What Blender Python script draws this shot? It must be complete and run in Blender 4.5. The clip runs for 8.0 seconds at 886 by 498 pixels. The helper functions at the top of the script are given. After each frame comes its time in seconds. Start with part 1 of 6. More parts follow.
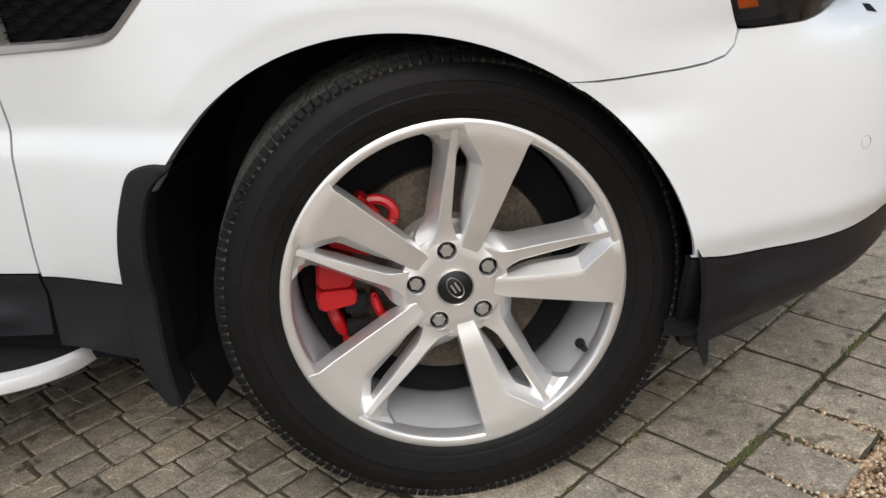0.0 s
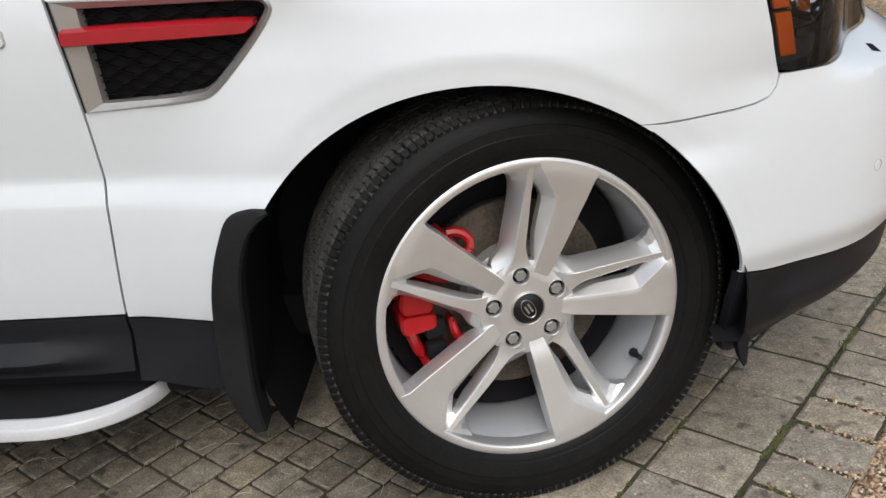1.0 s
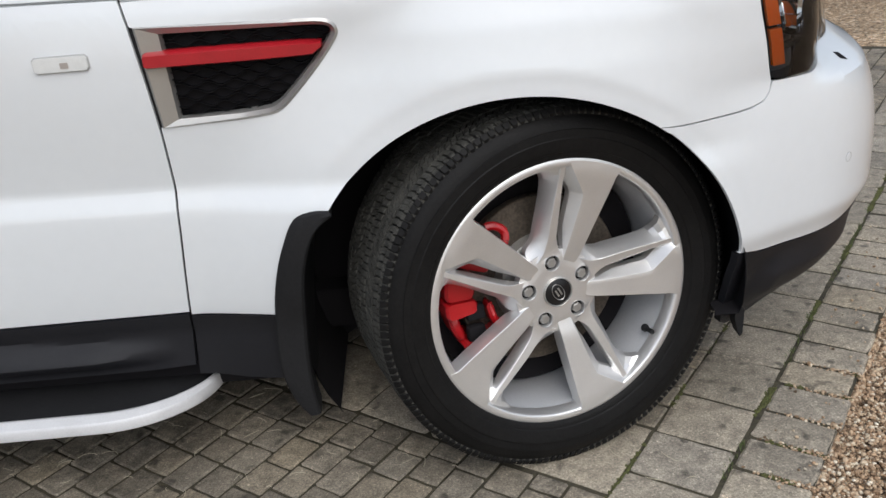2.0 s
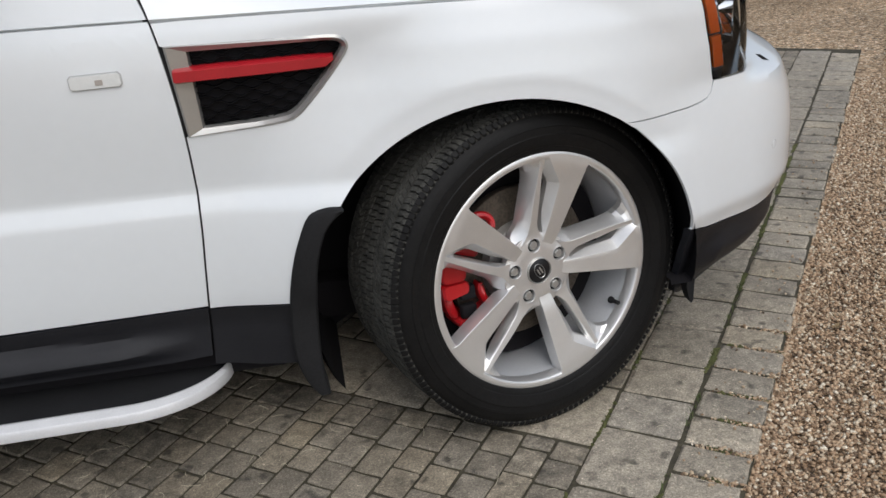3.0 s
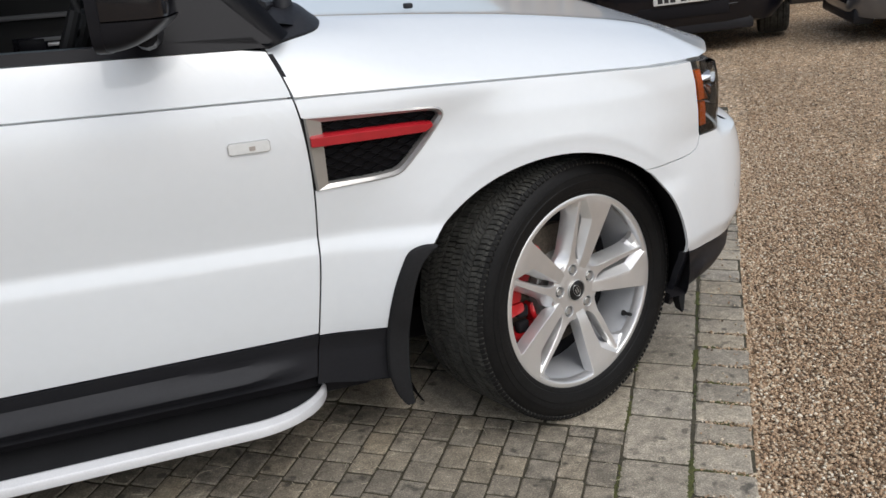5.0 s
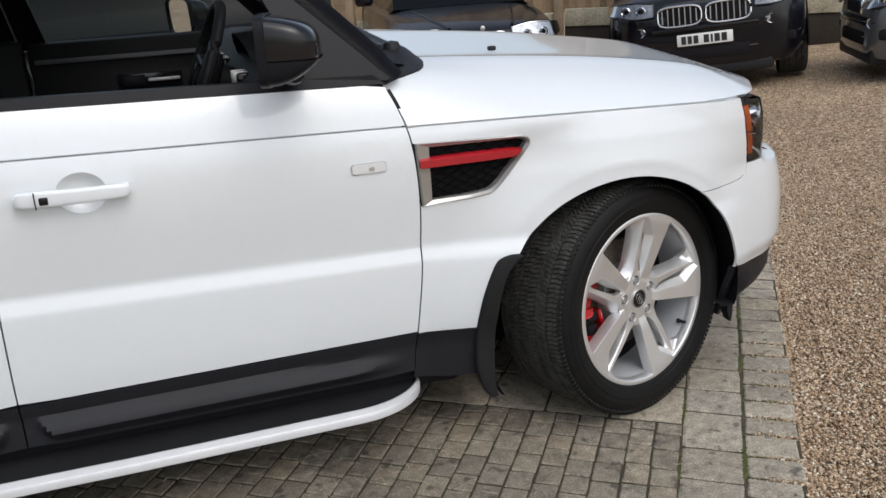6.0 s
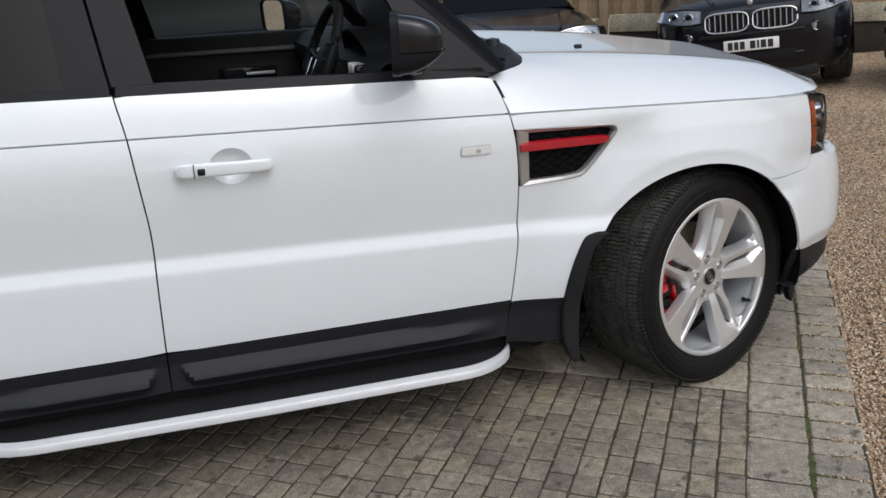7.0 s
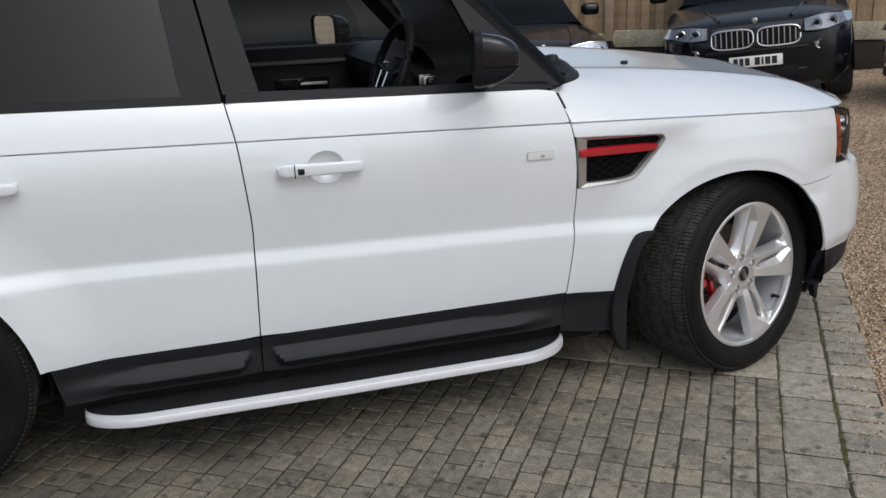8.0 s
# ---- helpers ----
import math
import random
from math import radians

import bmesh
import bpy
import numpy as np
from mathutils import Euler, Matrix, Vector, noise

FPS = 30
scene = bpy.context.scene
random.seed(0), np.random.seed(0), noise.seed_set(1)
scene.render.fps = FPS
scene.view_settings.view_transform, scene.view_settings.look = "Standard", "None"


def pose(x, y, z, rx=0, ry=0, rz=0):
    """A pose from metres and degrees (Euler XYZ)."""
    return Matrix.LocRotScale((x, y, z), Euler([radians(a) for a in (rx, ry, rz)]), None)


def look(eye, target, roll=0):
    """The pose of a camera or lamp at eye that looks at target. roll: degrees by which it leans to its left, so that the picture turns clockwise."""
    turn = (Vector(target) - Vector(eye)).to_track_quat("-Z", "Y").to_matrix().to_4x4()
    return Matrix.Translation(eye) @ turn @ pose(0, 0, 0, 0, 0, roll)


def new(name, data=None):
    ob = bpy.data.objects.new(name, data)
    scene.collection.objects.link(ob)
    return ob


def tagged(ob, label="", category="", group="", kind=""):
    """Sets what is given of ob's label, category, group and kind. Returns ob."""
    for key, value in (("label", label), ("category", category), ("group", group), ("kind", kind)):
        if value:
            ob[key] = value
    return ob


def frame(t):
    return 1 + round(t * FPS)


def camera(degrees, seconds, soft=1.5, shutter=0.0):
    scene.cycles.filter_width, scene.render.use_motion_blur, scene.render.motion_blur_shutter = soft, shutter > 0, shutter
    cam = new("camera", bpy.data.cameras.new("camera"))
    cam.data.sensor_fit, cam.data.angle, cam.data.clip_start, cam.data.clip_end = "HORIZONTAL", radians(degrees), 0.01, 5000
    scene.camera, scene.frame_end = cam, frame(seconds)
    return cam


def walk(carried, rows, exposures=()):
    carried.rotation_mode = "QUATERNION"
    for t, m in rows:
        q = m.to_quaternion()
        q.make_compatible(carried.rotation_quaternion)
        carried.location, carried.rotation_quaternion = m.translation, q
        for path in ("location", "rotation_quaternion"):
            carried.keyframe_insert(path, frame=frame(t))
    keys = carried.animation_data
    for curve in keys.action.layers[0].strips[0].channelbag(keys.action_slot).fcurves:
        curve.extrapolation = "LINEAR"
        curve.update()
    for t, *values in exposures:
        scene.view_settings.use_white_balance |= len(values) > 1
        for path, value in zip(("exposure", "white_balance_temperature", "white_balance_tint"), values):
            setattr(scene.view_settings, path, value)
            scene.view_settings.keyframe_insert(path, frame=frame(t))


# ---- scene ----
cam = camera(53.4, 8.0)
PATH = [
    (0, (0.217, -1.212, 0.948), (-0.13, 0.594, 0.161), -4.9),
    (0.5, (0.118, -1.293, 1.005), (-0.144, 0.527, 0.218), -5.0),
    (1, (-0.019, -1.345, 1.054), (-0.179, 0.486, 0.264), -5.1),
    (1.5, (-0.139, -1.409, 1.088), (-0.227, 0.424, 0.291), -5.0),
    (2, (-0.225, -1.512, 1.132), (-0.21, 0.318, 0.326), -4.9),
    (2.2, (-0.26, -1.562, 1.146), (-0.187, 0.266, 0.337), -4.8),
    (3.5, (-0.556, -1.759, 1.215), (-0.212, 0.045, 0.422), -4.8),
    (4, (-0.681, -1.842, 1.242), (-0.224, -0.05, 0.48), -4.7),
    (5.3, (-1.094, -2.021, 1.354), (-0.485, -0.246, 0.662), -3.4),
    (5.5, (-1.124, -2.079, 1.371), (-0.561, -0.284, 0.691), -3.7),
    (6, (-1.332, -2.19, 1.377), (-0.741, -0.386, 0.748), -3.2),
    (6.5, (-1.432, -2.303, 1.38), (-0.876, -0.488, 0.75), -3.0),
    (7, (-1.614, -2.402, 1.387), (-1.082, -0.574, 0.772), -2.7),
    (7.5, (-1.736, -2.519, 1.407), (-1.227, -0.679, 0.811), -2.4),
    (8, (-1.923, -2.586, 1.427), (-1.367, -0.758, 0.837), -2.0),
]
EXPOSURES = [(0.0, 0.08, 6450, 8), (1.0, 0.03, 6300, 8), (2.0, -0.02, 6150, 8), (3.5, -0.20, 6200, 8), (5.5, -0.02, 6200, 8), (6.5, -0.10, 6150, 8), (8.0, -0.28, 6050, 8)]
walk(cam, [(t, look(eye, target, roll)) for t, eye, target, roll in PATH], EXPOSURES)

# ---- world and light: a bright overcast day ----
world = bpy.data.worlds.new("overcast_sky")
scene.world = world
world.use_nodes = True
wn, wl = world.node_tree.nodes, world.node_tree.links
sky = wn.new("ShaderNodeTexSky")
sky.sky_type, sky.sun_disc = "NISHITA", False
sky.sun_elevation, sky.sun_rotation = radians(48), radians(165)
sky.air_density, sky.dust_density, sky.ozone_density = 1.0, 4.0, 1.0
grey = wn.new("ShaderNodeHueSaturation")
grey.inputs["Saturation"].default_value = 0.55
wl.new(sky.outputs[0], grey.inputs["Color"])
wl.new(grey.outputs[0], wn["Background"].inputs["Color"])
wn["Background"].inputs["Strength"].default_value = 0.165
sun = new("sun", bpy.data.lights.new("sun", "SUN"))
sun.data.energy, sun.data.angle, sun.data.color = 0.65, radians(50), (1.0, 0.985, 0.97)
sun.matrix_world = look((0.6, -3.3, 10), (0, 0, 0))

# ---- materials ----
def material(name, colour, rough=0.5, metal=0.0, coat=0.0, var=0.0, scale=8.0, bump=0.0, bump_scale=60.0, spec=0.5, tint=None, piece=0.0):
    """A principled surface: two scales of tonal change, fine relief, and a change from piece to piece."""
    m = bpy.data.materials.new(name)
    m.use_nodes = True
    n, l = m.node_tree.nodes, m.node_tree.links
    b = n["Principled BSDF"]
    b.inputs["Base Color"].default_value = (*colour, 1)
    b.inputs["Roughness"].default_value = rough
    b.inputs["Metallic"].default_value = metal
    b.inputs["Coat Weight"].default_value = coat
    b.inputs["Coat Roughness"].default_value = 0.04
    b.inputs["Specular IOR Level"].default_value = spec
    tc = n.new("ShaderNodeTexCoord")
    if var or piece:
        big = n.new("ShaderNodeTexNoise")
        big.inputs["Scale"].default_value, big.inputs["Detail"].default_value = scale, 6
        small = n.new("ShaderNodeTexNoise")
        small.inputs["Scale"].default_value, small.inputs["Detail"].default_value = scale * 14, 4
        l.new(tc.outputs["Object"], big.inputs["Vector"])
        l.new(tc.outputs["Object"], small.inputs["Vector"])
        add = n.new("ShaderNodeMath")
        add.operation = "ADD"
        l.new(big.outputs["Fac"], add.inputs[0])
        l.new(small.outputs["Fac"], add.inputs[1])
        total = add.outputs[0]
        if piece:
            info = n.new("ShaderNodeObjectInfo")
            mul = n.new("ShaderNodeMath")
            mul.operation, mul.inputs[1].default_value, mul.inputs[2].default_value = "MULTIPLY_ADD", piece, -piece / 2
            l.new(info.outputs["Random"], mul.inputs[0])
            add2 = n.new("ShaderNodeMath")
            add2.operation = "ADD"
            l.new(total, add2.inputs[0])
            l.new(mul.outputs[0], add2.inputs[1])
            total = add2.outputs[0]
        ramp = n.new("ShaderNodeValToRGB")
        ramp.color_ramp.elements[0].position, ramp.color_ramp.elements[1].position = 0.6, 1.4
        ramp.color_ramp.elements[1].position = 1.0
        half = n.new("ShaderNodeMath")
        half.operation, half.inputs[1].default_value = "MULTIPLY", 0.5
        l.new(total, half.inputs[0])
        ramp.color_ramp.elements[0].position, ramp.color_ramp.elements[1].position = 0.3, 0.7
        dark = [c * (1 - var) for c in colour]
        light = [min(1, c * (1 + var)) for c in (tint or colour)]
        ramp.color_ramp.elements[0].color = (*dark, 1)
        ramp.color_ramp.elements[1].color = (*light, 1)
        l.new(half.outputs[0], ramp.inputs["Fac"])
        l.new(ramp.outputs["Color"], b.inputs["Base Color"])
    if bump:
        bn = n.new("ShaderNodeTexNoise")
        bn.inputs["Scale"].default_value, bn.inputs["Detail"].default_value = bump_scale, 5
        l.new(tc.outputs["Object"], bn.inputs["Vector"])
        bp = n.new("ShaderNodeBump")
        bp.inputs["Strength"].default_value, bp.inputs["Distance"].default_value = bump, 0.004
        l.new(bn.outputs["Fac"], bp.inputs["Height"])
        l.new(bp.outputs["Normal"], b.inputs["Normal"])
    return m


def glass(name, colour, rough=0.0, ior=1.5):
    """A thin pane: clear, tinted through, with a mirror gloss."""
    m = bpy.data.materials.new(name)
    m.use_nodes = True
    n, l = m.node_tree.nodes, m.node_tree.links
    n.remove(n["Principled BSDF"])
    t, g, mix, fr = n.new("ShaderNodeBsdfTransparent"), n.new("ShaderNodeBsdfGlossy"), n.new("ShaderNodeMixShader"), n.new("ShaderNodeFresnel")
    t.inputs["Color"].default_value = (*colour, 1)
    g.inputs["Roughness"].default_value = rough
    fr.inputs["IOR"].default_value = ior
    l.new(fr.outputs[0], mix.inputs["Fac"])
    l.new(t.outputs[0], mix.inputs[1])
    l.new(g.outputs[0], mix.inputs[2])
    l.new(mix.outputs[0], n["Material Output"].inputs["Surface"])
    return m


WHITE = material("white_car_paint", (0.735, 0.760, 0.780), 0.32, coat=1.0, var=0.015, scale=3)
BLACKPAINT = material("black_car_paint", (0.005, 0.005, 0.008), 0.28, coat=0.65, var=0.1, scale=3, spec=0.12)
TRIM = material("grained_black_plastic", (0.0145, 0.0148, 0.0180), 0.46, var=0.15, scale=9, bump=0.25, bump_scale=900, spec=0.28)
RUBBER = material("black_rubber", (0.011, 0.011, 0.012), 0.75, var=0.3, scale=12, bump=0.2, bump_scale=300, spec=0.3)
TYRE = material("tyre_rubber", (0.0060, 0.0058, 0.0060), 0.55, var=0.35, scale=10, bump=0.2, bump_scale=250, spec=0.16, tint=(0.0082, 0.0079, 0.0078))
TREAD = material("dusty_tread_rubber", (0.017, 0.017, 0.0165), 0.8, var=0.6, scale=34, bump=0.8, bump_scale=260, spec=0.28, tint=(0.068, 0.066, 0.058))
GLOSSBLACK = material("gloss_black_trim", (0.006, 0.006, 0.008), 0.12, coat=0.25, spec=0.3)
SATINBLACK = material("satin_black_pillar", (0.0095, 0.0095, 0.0118), 0.38, var=0.1, spec=0.16)
SILVER = material("silver_alloy_paint", (0.79, 0.785, 0.78), 0.38, metal=0.8, coat=0.2, var=0.04, scale=30, bump=0.05, bump_scale=2000)
BARRELPAINT = material("silver_barrel_paint", (0.54, 0.55, 0.57), 0.42, metal=0.2, coat=0.3, var=0.06, scale=14)
SATIN = material("satin_silver_trim", (0.44, 0.43, 0.41), 0.32, metal=0.65, var=0.04, scale=30)
BOARD = material("brushed_silver_board", (0.66, 0.66, 0.67), 0.42, metal=0.25, var=0.08, scale=20)
CHROME = material("chrome", (0.75, 0.75, 0.76), 0.08, metal=1.0)
REDBLADE = material("red_vent_blade", (0.36, 0.010, 0.017), 0.34, coat=0.3, var=0.14, scale=24)
REDCAL = material("red_caliper_paint", (0.42, 0.006, 0.010), 0.35, coat=0.3, var=0.1, scale=20)
STEEL = material("worn_disc_steel", (0.062, 0.052, 0.042), 0.5, metal=0.5, var=0.5, scale=14, tint=(0.11, 0.09, 0.07))
MESHBLACK = material("vent_mesh_black", (0.008, 0.008, 0.009), 0.45, spec=0.14)
CAPBLACK = material("centre_cap_black", (0.008, 0.008, 0.009), 0.3, spec=0.4)
DARK = material("dark_void", (0.014, 0.013, 0.0145), 0.9, spec=0.10)
ORANGE = material("amber_reflector", (0.85, 0.16, 0.01), 0.25, coat=0.5, bump=0.3, bump_scale=400)
CLEAR = glass("clear_lens", (0.82, 0.84, 0.85))
TINTED = glass("privacy_glass", (0.035, 0.035, 0.04), 0.0, 1.36)
WINDSCREEN = glass("windscreen_glass", (0.70, 0.76, 0.74))
LEATHER = material("black_interior", (0.008, 0.008, 0.0085), 0.55, var=0.2, scale=20, bump=0.2, bump_scale=500, spec=0.25)


def stone_material(name, per_island, colour, dirt=1.0):
    """Weathered stone: a tone for each piece, mottling, grain, dark stains, pale flecks and a painted dimming from the
    kerb, by place in the world.
    """
    m = bpy.data.materials.new(name)
    m.use_nodes = True
    n, l = m.node_tree.nodes, m.node_tree.links
    b = n["Principled BSDF"]
    b.inputs["Roughness"].default_value, b.inputs["Specular IOR Level"].default_value = 0.6, 0.5
    geo = n.new("ShaderNodeNewGeometry")
    tone = geo.outputs["Random Per Island"] if per_island else n.new("ShaderNodeObjectInfo").outputs["Random"]

    def tex(scale, detail=5, rough=0.6):
        k = n.new("ShaderNodeTexNoise")
        k.inputs["Scale"].default_value, k.inputs["Detail"].default_value, k.inputs["Roughness"].default_value = scale, detail, rough
        l.new(geo.outputs["Position"], k.inputs["Vector"])
        return k.outputs["Fac"]

    def span(value, a, b2, lo, hi):
        k = n.new("ShaderNodeMapRange")
        for key, val in (("From Min", a), ("From Max", b2), ("To Min", lo), ("To Max", hi)):
            k.inputs[key].default_value = val
        l.new(value, k.inputs["Value"])
        return k.outputs[0]

    def times(p, q):
        k = n.new("ShaderNodeMath")
        k.operation = "MULTIPLY"
        l.new(p, k.inputs[0]), l.new(q, k.inputs[1])
        return k.outputs[0]
    ramp = n.new("ShaderNodeValToRGB")
    cr = ramp.color_ramp
    cr.elements[0].position, cr.elements[0].color = 0.0, (*[c * 0.80 for c in colour], 1)
    cr.elements[1].position, cr.elements[1].color = 1.0, (*[c * 1.16 for c in colour], 1)
    for p, k in ((0.3, (0.95, 0.94, 0.92)), (0.6, (1.0, 1.01, 1.03)), (0.85, (1.12, 1.08, 1.0))):
        cr.elements.new(p).color = (*[c * q for c, q in zip(colour, k)], 1)
    l.new(tone, ramp.inputs["Fac"])
    grain = times(span(tex(32, 8, 0.75), 0.30, 0.70, 0.58, 1.44), span(tex(210, 4, 0.8), 0.38, 0.62, 0.62, 1.38))
    stain_dim = times(span(tex(6.5, 7, 0.7), 0.34, 0.47, 1 - 0.34 * dirt, 1.0), span(tex(2.2, 3), 0.35, 0.65, 0.86, 1.12))
    stain_dim = times(stain_dim, span(tex(19, 2, 0.4), 0.30, 0.37, 0.40, 1.0))
    grime = times(span(tex(2.6, 4, 0.6), 0.44, 0.60, 0.0, 1.0), span(tex(28, 6, 0.7), 0.42, 0.58, 0.0, 1.0))
    stain_dim = times(stain_dim, span(grime, 0.0, 1.0, 1.0, 1 - 0.45 * dirt))
    # light falls off away from the kerb: a noisy-edged dimming put into the colour
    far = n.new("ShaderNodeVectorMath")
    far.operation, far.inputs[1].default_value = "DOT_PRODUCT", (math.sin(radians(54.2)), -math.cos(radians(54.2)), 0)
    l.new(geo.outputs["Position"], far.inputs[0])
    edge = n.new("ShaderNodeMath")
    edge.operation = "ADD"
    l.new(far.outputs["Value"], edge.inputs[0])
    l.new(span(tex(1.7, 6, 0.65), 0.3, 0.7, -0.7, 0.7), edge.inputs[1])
    stain_dim = times(stain_dim, span(edge.outputs[0], -1.9, -0.2, 0.66, 1.06))
    fleck = times(span(tex(150, 3, 0.7), 0.60, 0.68, 1.0, 1.9), span(tex(70, 6, 0.85), 0.60, 0.68, 1.0, 1.7))
    total = times(grain, stain_dim)
    scale = n.new("ShaderNodeVectorMath")
    scale.operation = "SCALE"
    l.new(ramp.outputs["Color"], scale.inputs[0])
    l.new(times(total, fleck), scale.inputs["Scale"])
    l.new(scale.outputs[0], b.inputs["Base Color"])
    bp = n.new("ShaderNodeBump")
    bp.inputs["Strength"].default_value, bp.inputs["Distance"].default_value = 0.9, 0.006
    l.new(times(tex(45, 7, 0.7), tex(240, 4)), bp.inputs["Height"])
    l.new(bp.outputs["Normal"], b.inputs["Normal"])
    return m


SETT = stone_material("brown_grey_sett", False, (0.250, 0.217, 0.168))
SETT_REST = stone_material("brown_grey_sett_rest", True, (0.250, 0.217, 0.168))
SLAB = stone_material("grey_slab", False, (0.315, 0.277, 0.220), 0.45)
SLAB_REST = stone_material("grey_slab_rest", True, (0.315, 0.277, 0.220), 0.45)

# ---- building helpers ----
def thing(name, at, label, category, group="", kind=""):
    return_ob = new(name)
    return_ob.location = at
    return_ob.empty_display_size = 0.1
    return tagged(return_ob, label, category, group, kind)


def origin_of(ob):
    p = Vector((0, 0, 0))
    while ob:
        p += ob.location
        ob = ob.parent
    return p


def part(name, bm, mat, parent, label="", smooth=35, local=False, at=None):
    """Links a bmesh, in world coordinates unless local, as one mesh under its parent."""
    me = bpy.data.meshes.new(name)
    base = origin_of(parent) if parent and not local else Vector((0, 0, 0))
    bmesh.ops.recalc_face_normals(bm, faces=bm.faces)
    if base.length:
        bmesh.ops.translate(bm, verts=bm.verts, vec=-base)
    for f in bm.faces:
        f.smooth = smooth > 0
    for e in bm.edges:
        e.smooth = len(e.link_faces) == 2 and e.calc_face_angle(3) < radians(smooth)
    bm.to_mesh(me)
    bm.free()
    me.materials.append(mat)
    ob = new(name, me)
    ob.parent = parent
    if at:
        ob.location = at
    if label:
        ob["label"] = label
    return ob


def box(bm, lo, hi, bevel=0.0, seg=2, m=None):
    """A box between two corners, with rounded edges."""
    r = bmesh.ops.create_cube(bm, size=1)
    vs = r["verts"]
    for v in vs:
        v.co = Vector([lo[i] + (v.co[i] + 0.5) * (hi[i] - lo[i]) for i in range(3)])
    if bevel:
        es = list({e for v in vs for e in v.link_edges})
        r2 = bmesh.ops.bevel(bm, geom=es, offset=bevel, segments=seg, affect="EDGES", profile=0.5)
        vs = list({v for f in r2["faces"] for v in f.verts} | {v for v in vs if v.is_valid})
    if m is not None:
        bmesh.ops.transform(bm, matrix=m, verts=vs)
    return bm


def pick(table, x):
    """Smooth interpolation in a short table of (x, y)."""
    if x <= table[0][0]:
        return table[0][1]
    for (a, fa), (b, fb) in zip(table, table[1:]):
        if x <= b:
            return fa + (fb - fa) * (x - a) / (b - a)
    return table[-1][1]


def soft(table, x, w=0.012):
    return sum(pick(table, x + k * w) for k in (-2, -1, 0, 1, 2)) / 5


def step(a, b, x):
    v = min(1, max(0, (x - a) / (b - a)))
    return v * v * (3 - 2 * v)


def lathe(bm, profile, n, a0=0.0, a1=math.tau, closed=False):
    """Turns a profile of (radius, along y) about the y axis."""
    full = abs(a1 - a0 - math.tau) < 1e-6
    rings = []
    for i in range(n if full else n + 1):
        a = a0 + (a1 - a0) * i / n
        rings.append([bm.verts.new((r * math.cos(a), y, r * math.sin(a))) for r, y in profile])
    k = len(profile)
    for i in range(n):
        p, q = rings[i], rings[(i + 1) % len(rings)]
        for j in range(k if closed else k - 1):
            bm.faces.new((p[j], p[(j + 1) % k], q[(j + 1) % k], q[j]))
    return bm


def sheet(fn, nu, nv):
    """A grid of fn(u, v), both from 0 to 1."""
    bm = bmesh.new()
    g = [[bm.verts.new(fn(i / nu, j / nv)) for j in range(nv + 1)] for i in range(nu + 1)]
    for i in range(nu):
        for j in range(nv):
            bm.faces.new((g[i][j], g[i + 1][j], g[i + 1][j + 1], g[i][j + 1]))
    return bm


def patch(outline, place, cell=0.04, depth=0.02, way=None, cuts=False, holes=()):
    """A panel cut along an outline in two coordinates, laid on a curved surface by place(a, b), with its edge turned in by depth."""
    bm = bmesh.new()
    vs = [bm.verts.new((a, b, 0)) for a, b in outline]
    for i, v in enumerate(vs):
        bm.edges.new((v, vs[(i + 1) % len(vs)]))
    for hole in holes:
        hs = [bm.verts.new((a, b, 0)) for a, b in hole]
        for i, v in enumerate(hs):
            bm.edges.new((v, hs[(i + 1) % len(hs)]))
    bmesh.ops.triangle_fill(bm, use_beauty=True, use_dissolve=False, edges=bm.edges[:])
    if not holes:
        bmesh.ops.dissolve_limit(bm, angle_limit=0.01, verts=[], edges=[e for e in bm.edges if len(e.link_faces) == 2])
    for k, axis in ((0, Vector((1, 0, 0))), (1, Vector((0, 1, 0)))):
        lo, hi = min(p[k] for p in outline), max(p[k] for p in outline)
        c = math.floor(lo / cell) * cell + cell
        while c < hi - 1e-4:
            bmesh.ops.bisect_plane(bm, geom=bm.verts[:] + bm.edges[:] + bm.faces[:], dist=1e-5, plane_co=axis * c, plane_no=axis)
            c += cell
    for off in (-0.390, -0.383, -0.376, -0.369, -0.362, -0.345, -0.338, -0.331, -0.324, -0.006, -0.0025, -0.0015, 0.0015, 0.0025, 0.006) if cuts else ():
        bmesh.ops.bisect_plane(bm, geom=bm.verts[:] + bm.edges[:] + bm.faces[:], dist=1e-5, plane_co=(-0.72, 0.968 + off, 0), plane_no=Vector((0.026, 1, 0)).normalized())
    rim = [e for e in bm.edges if len(e.link_faces) == 1]
    spot = {}
    for v in bm.verts:
        spot[v] = (v.co.x, v.co.y)
    for v in bm.verts:
        v.co = place(*spot[v])
    inward = Vector(way or (0, 1, 0)).normalized()
    if depth:
        r = bmesh.ops.extrude_edge_only(bm, edges=rim)
        nv = [g for g in r["geom"] if isinstance(g, bmesh.types.BMVert)]
        for v in nv:
            v.co += inward * depth
    return bm


def line(points, n=6):
    """A smooth open curve through points in the plane."""
    out = []
    P = [Vector(p) for p in points]
    for i in range(len(P) - 1):
        a, b, c, d = P[max(0, i - 1)], P[i], P[i + 1], P[min(len(P) - 1, i + 2)]
        for k in range(n):
            t = k / n
            out.append(tuple(0.5 * ((2 * b) + (c - a) * t + (2 * a - 5 * b + 4 * c - d) * t * t + (3 * b - a - 3 * c + d) * t ** 3)))
    return out + [tuple(P[-1])]


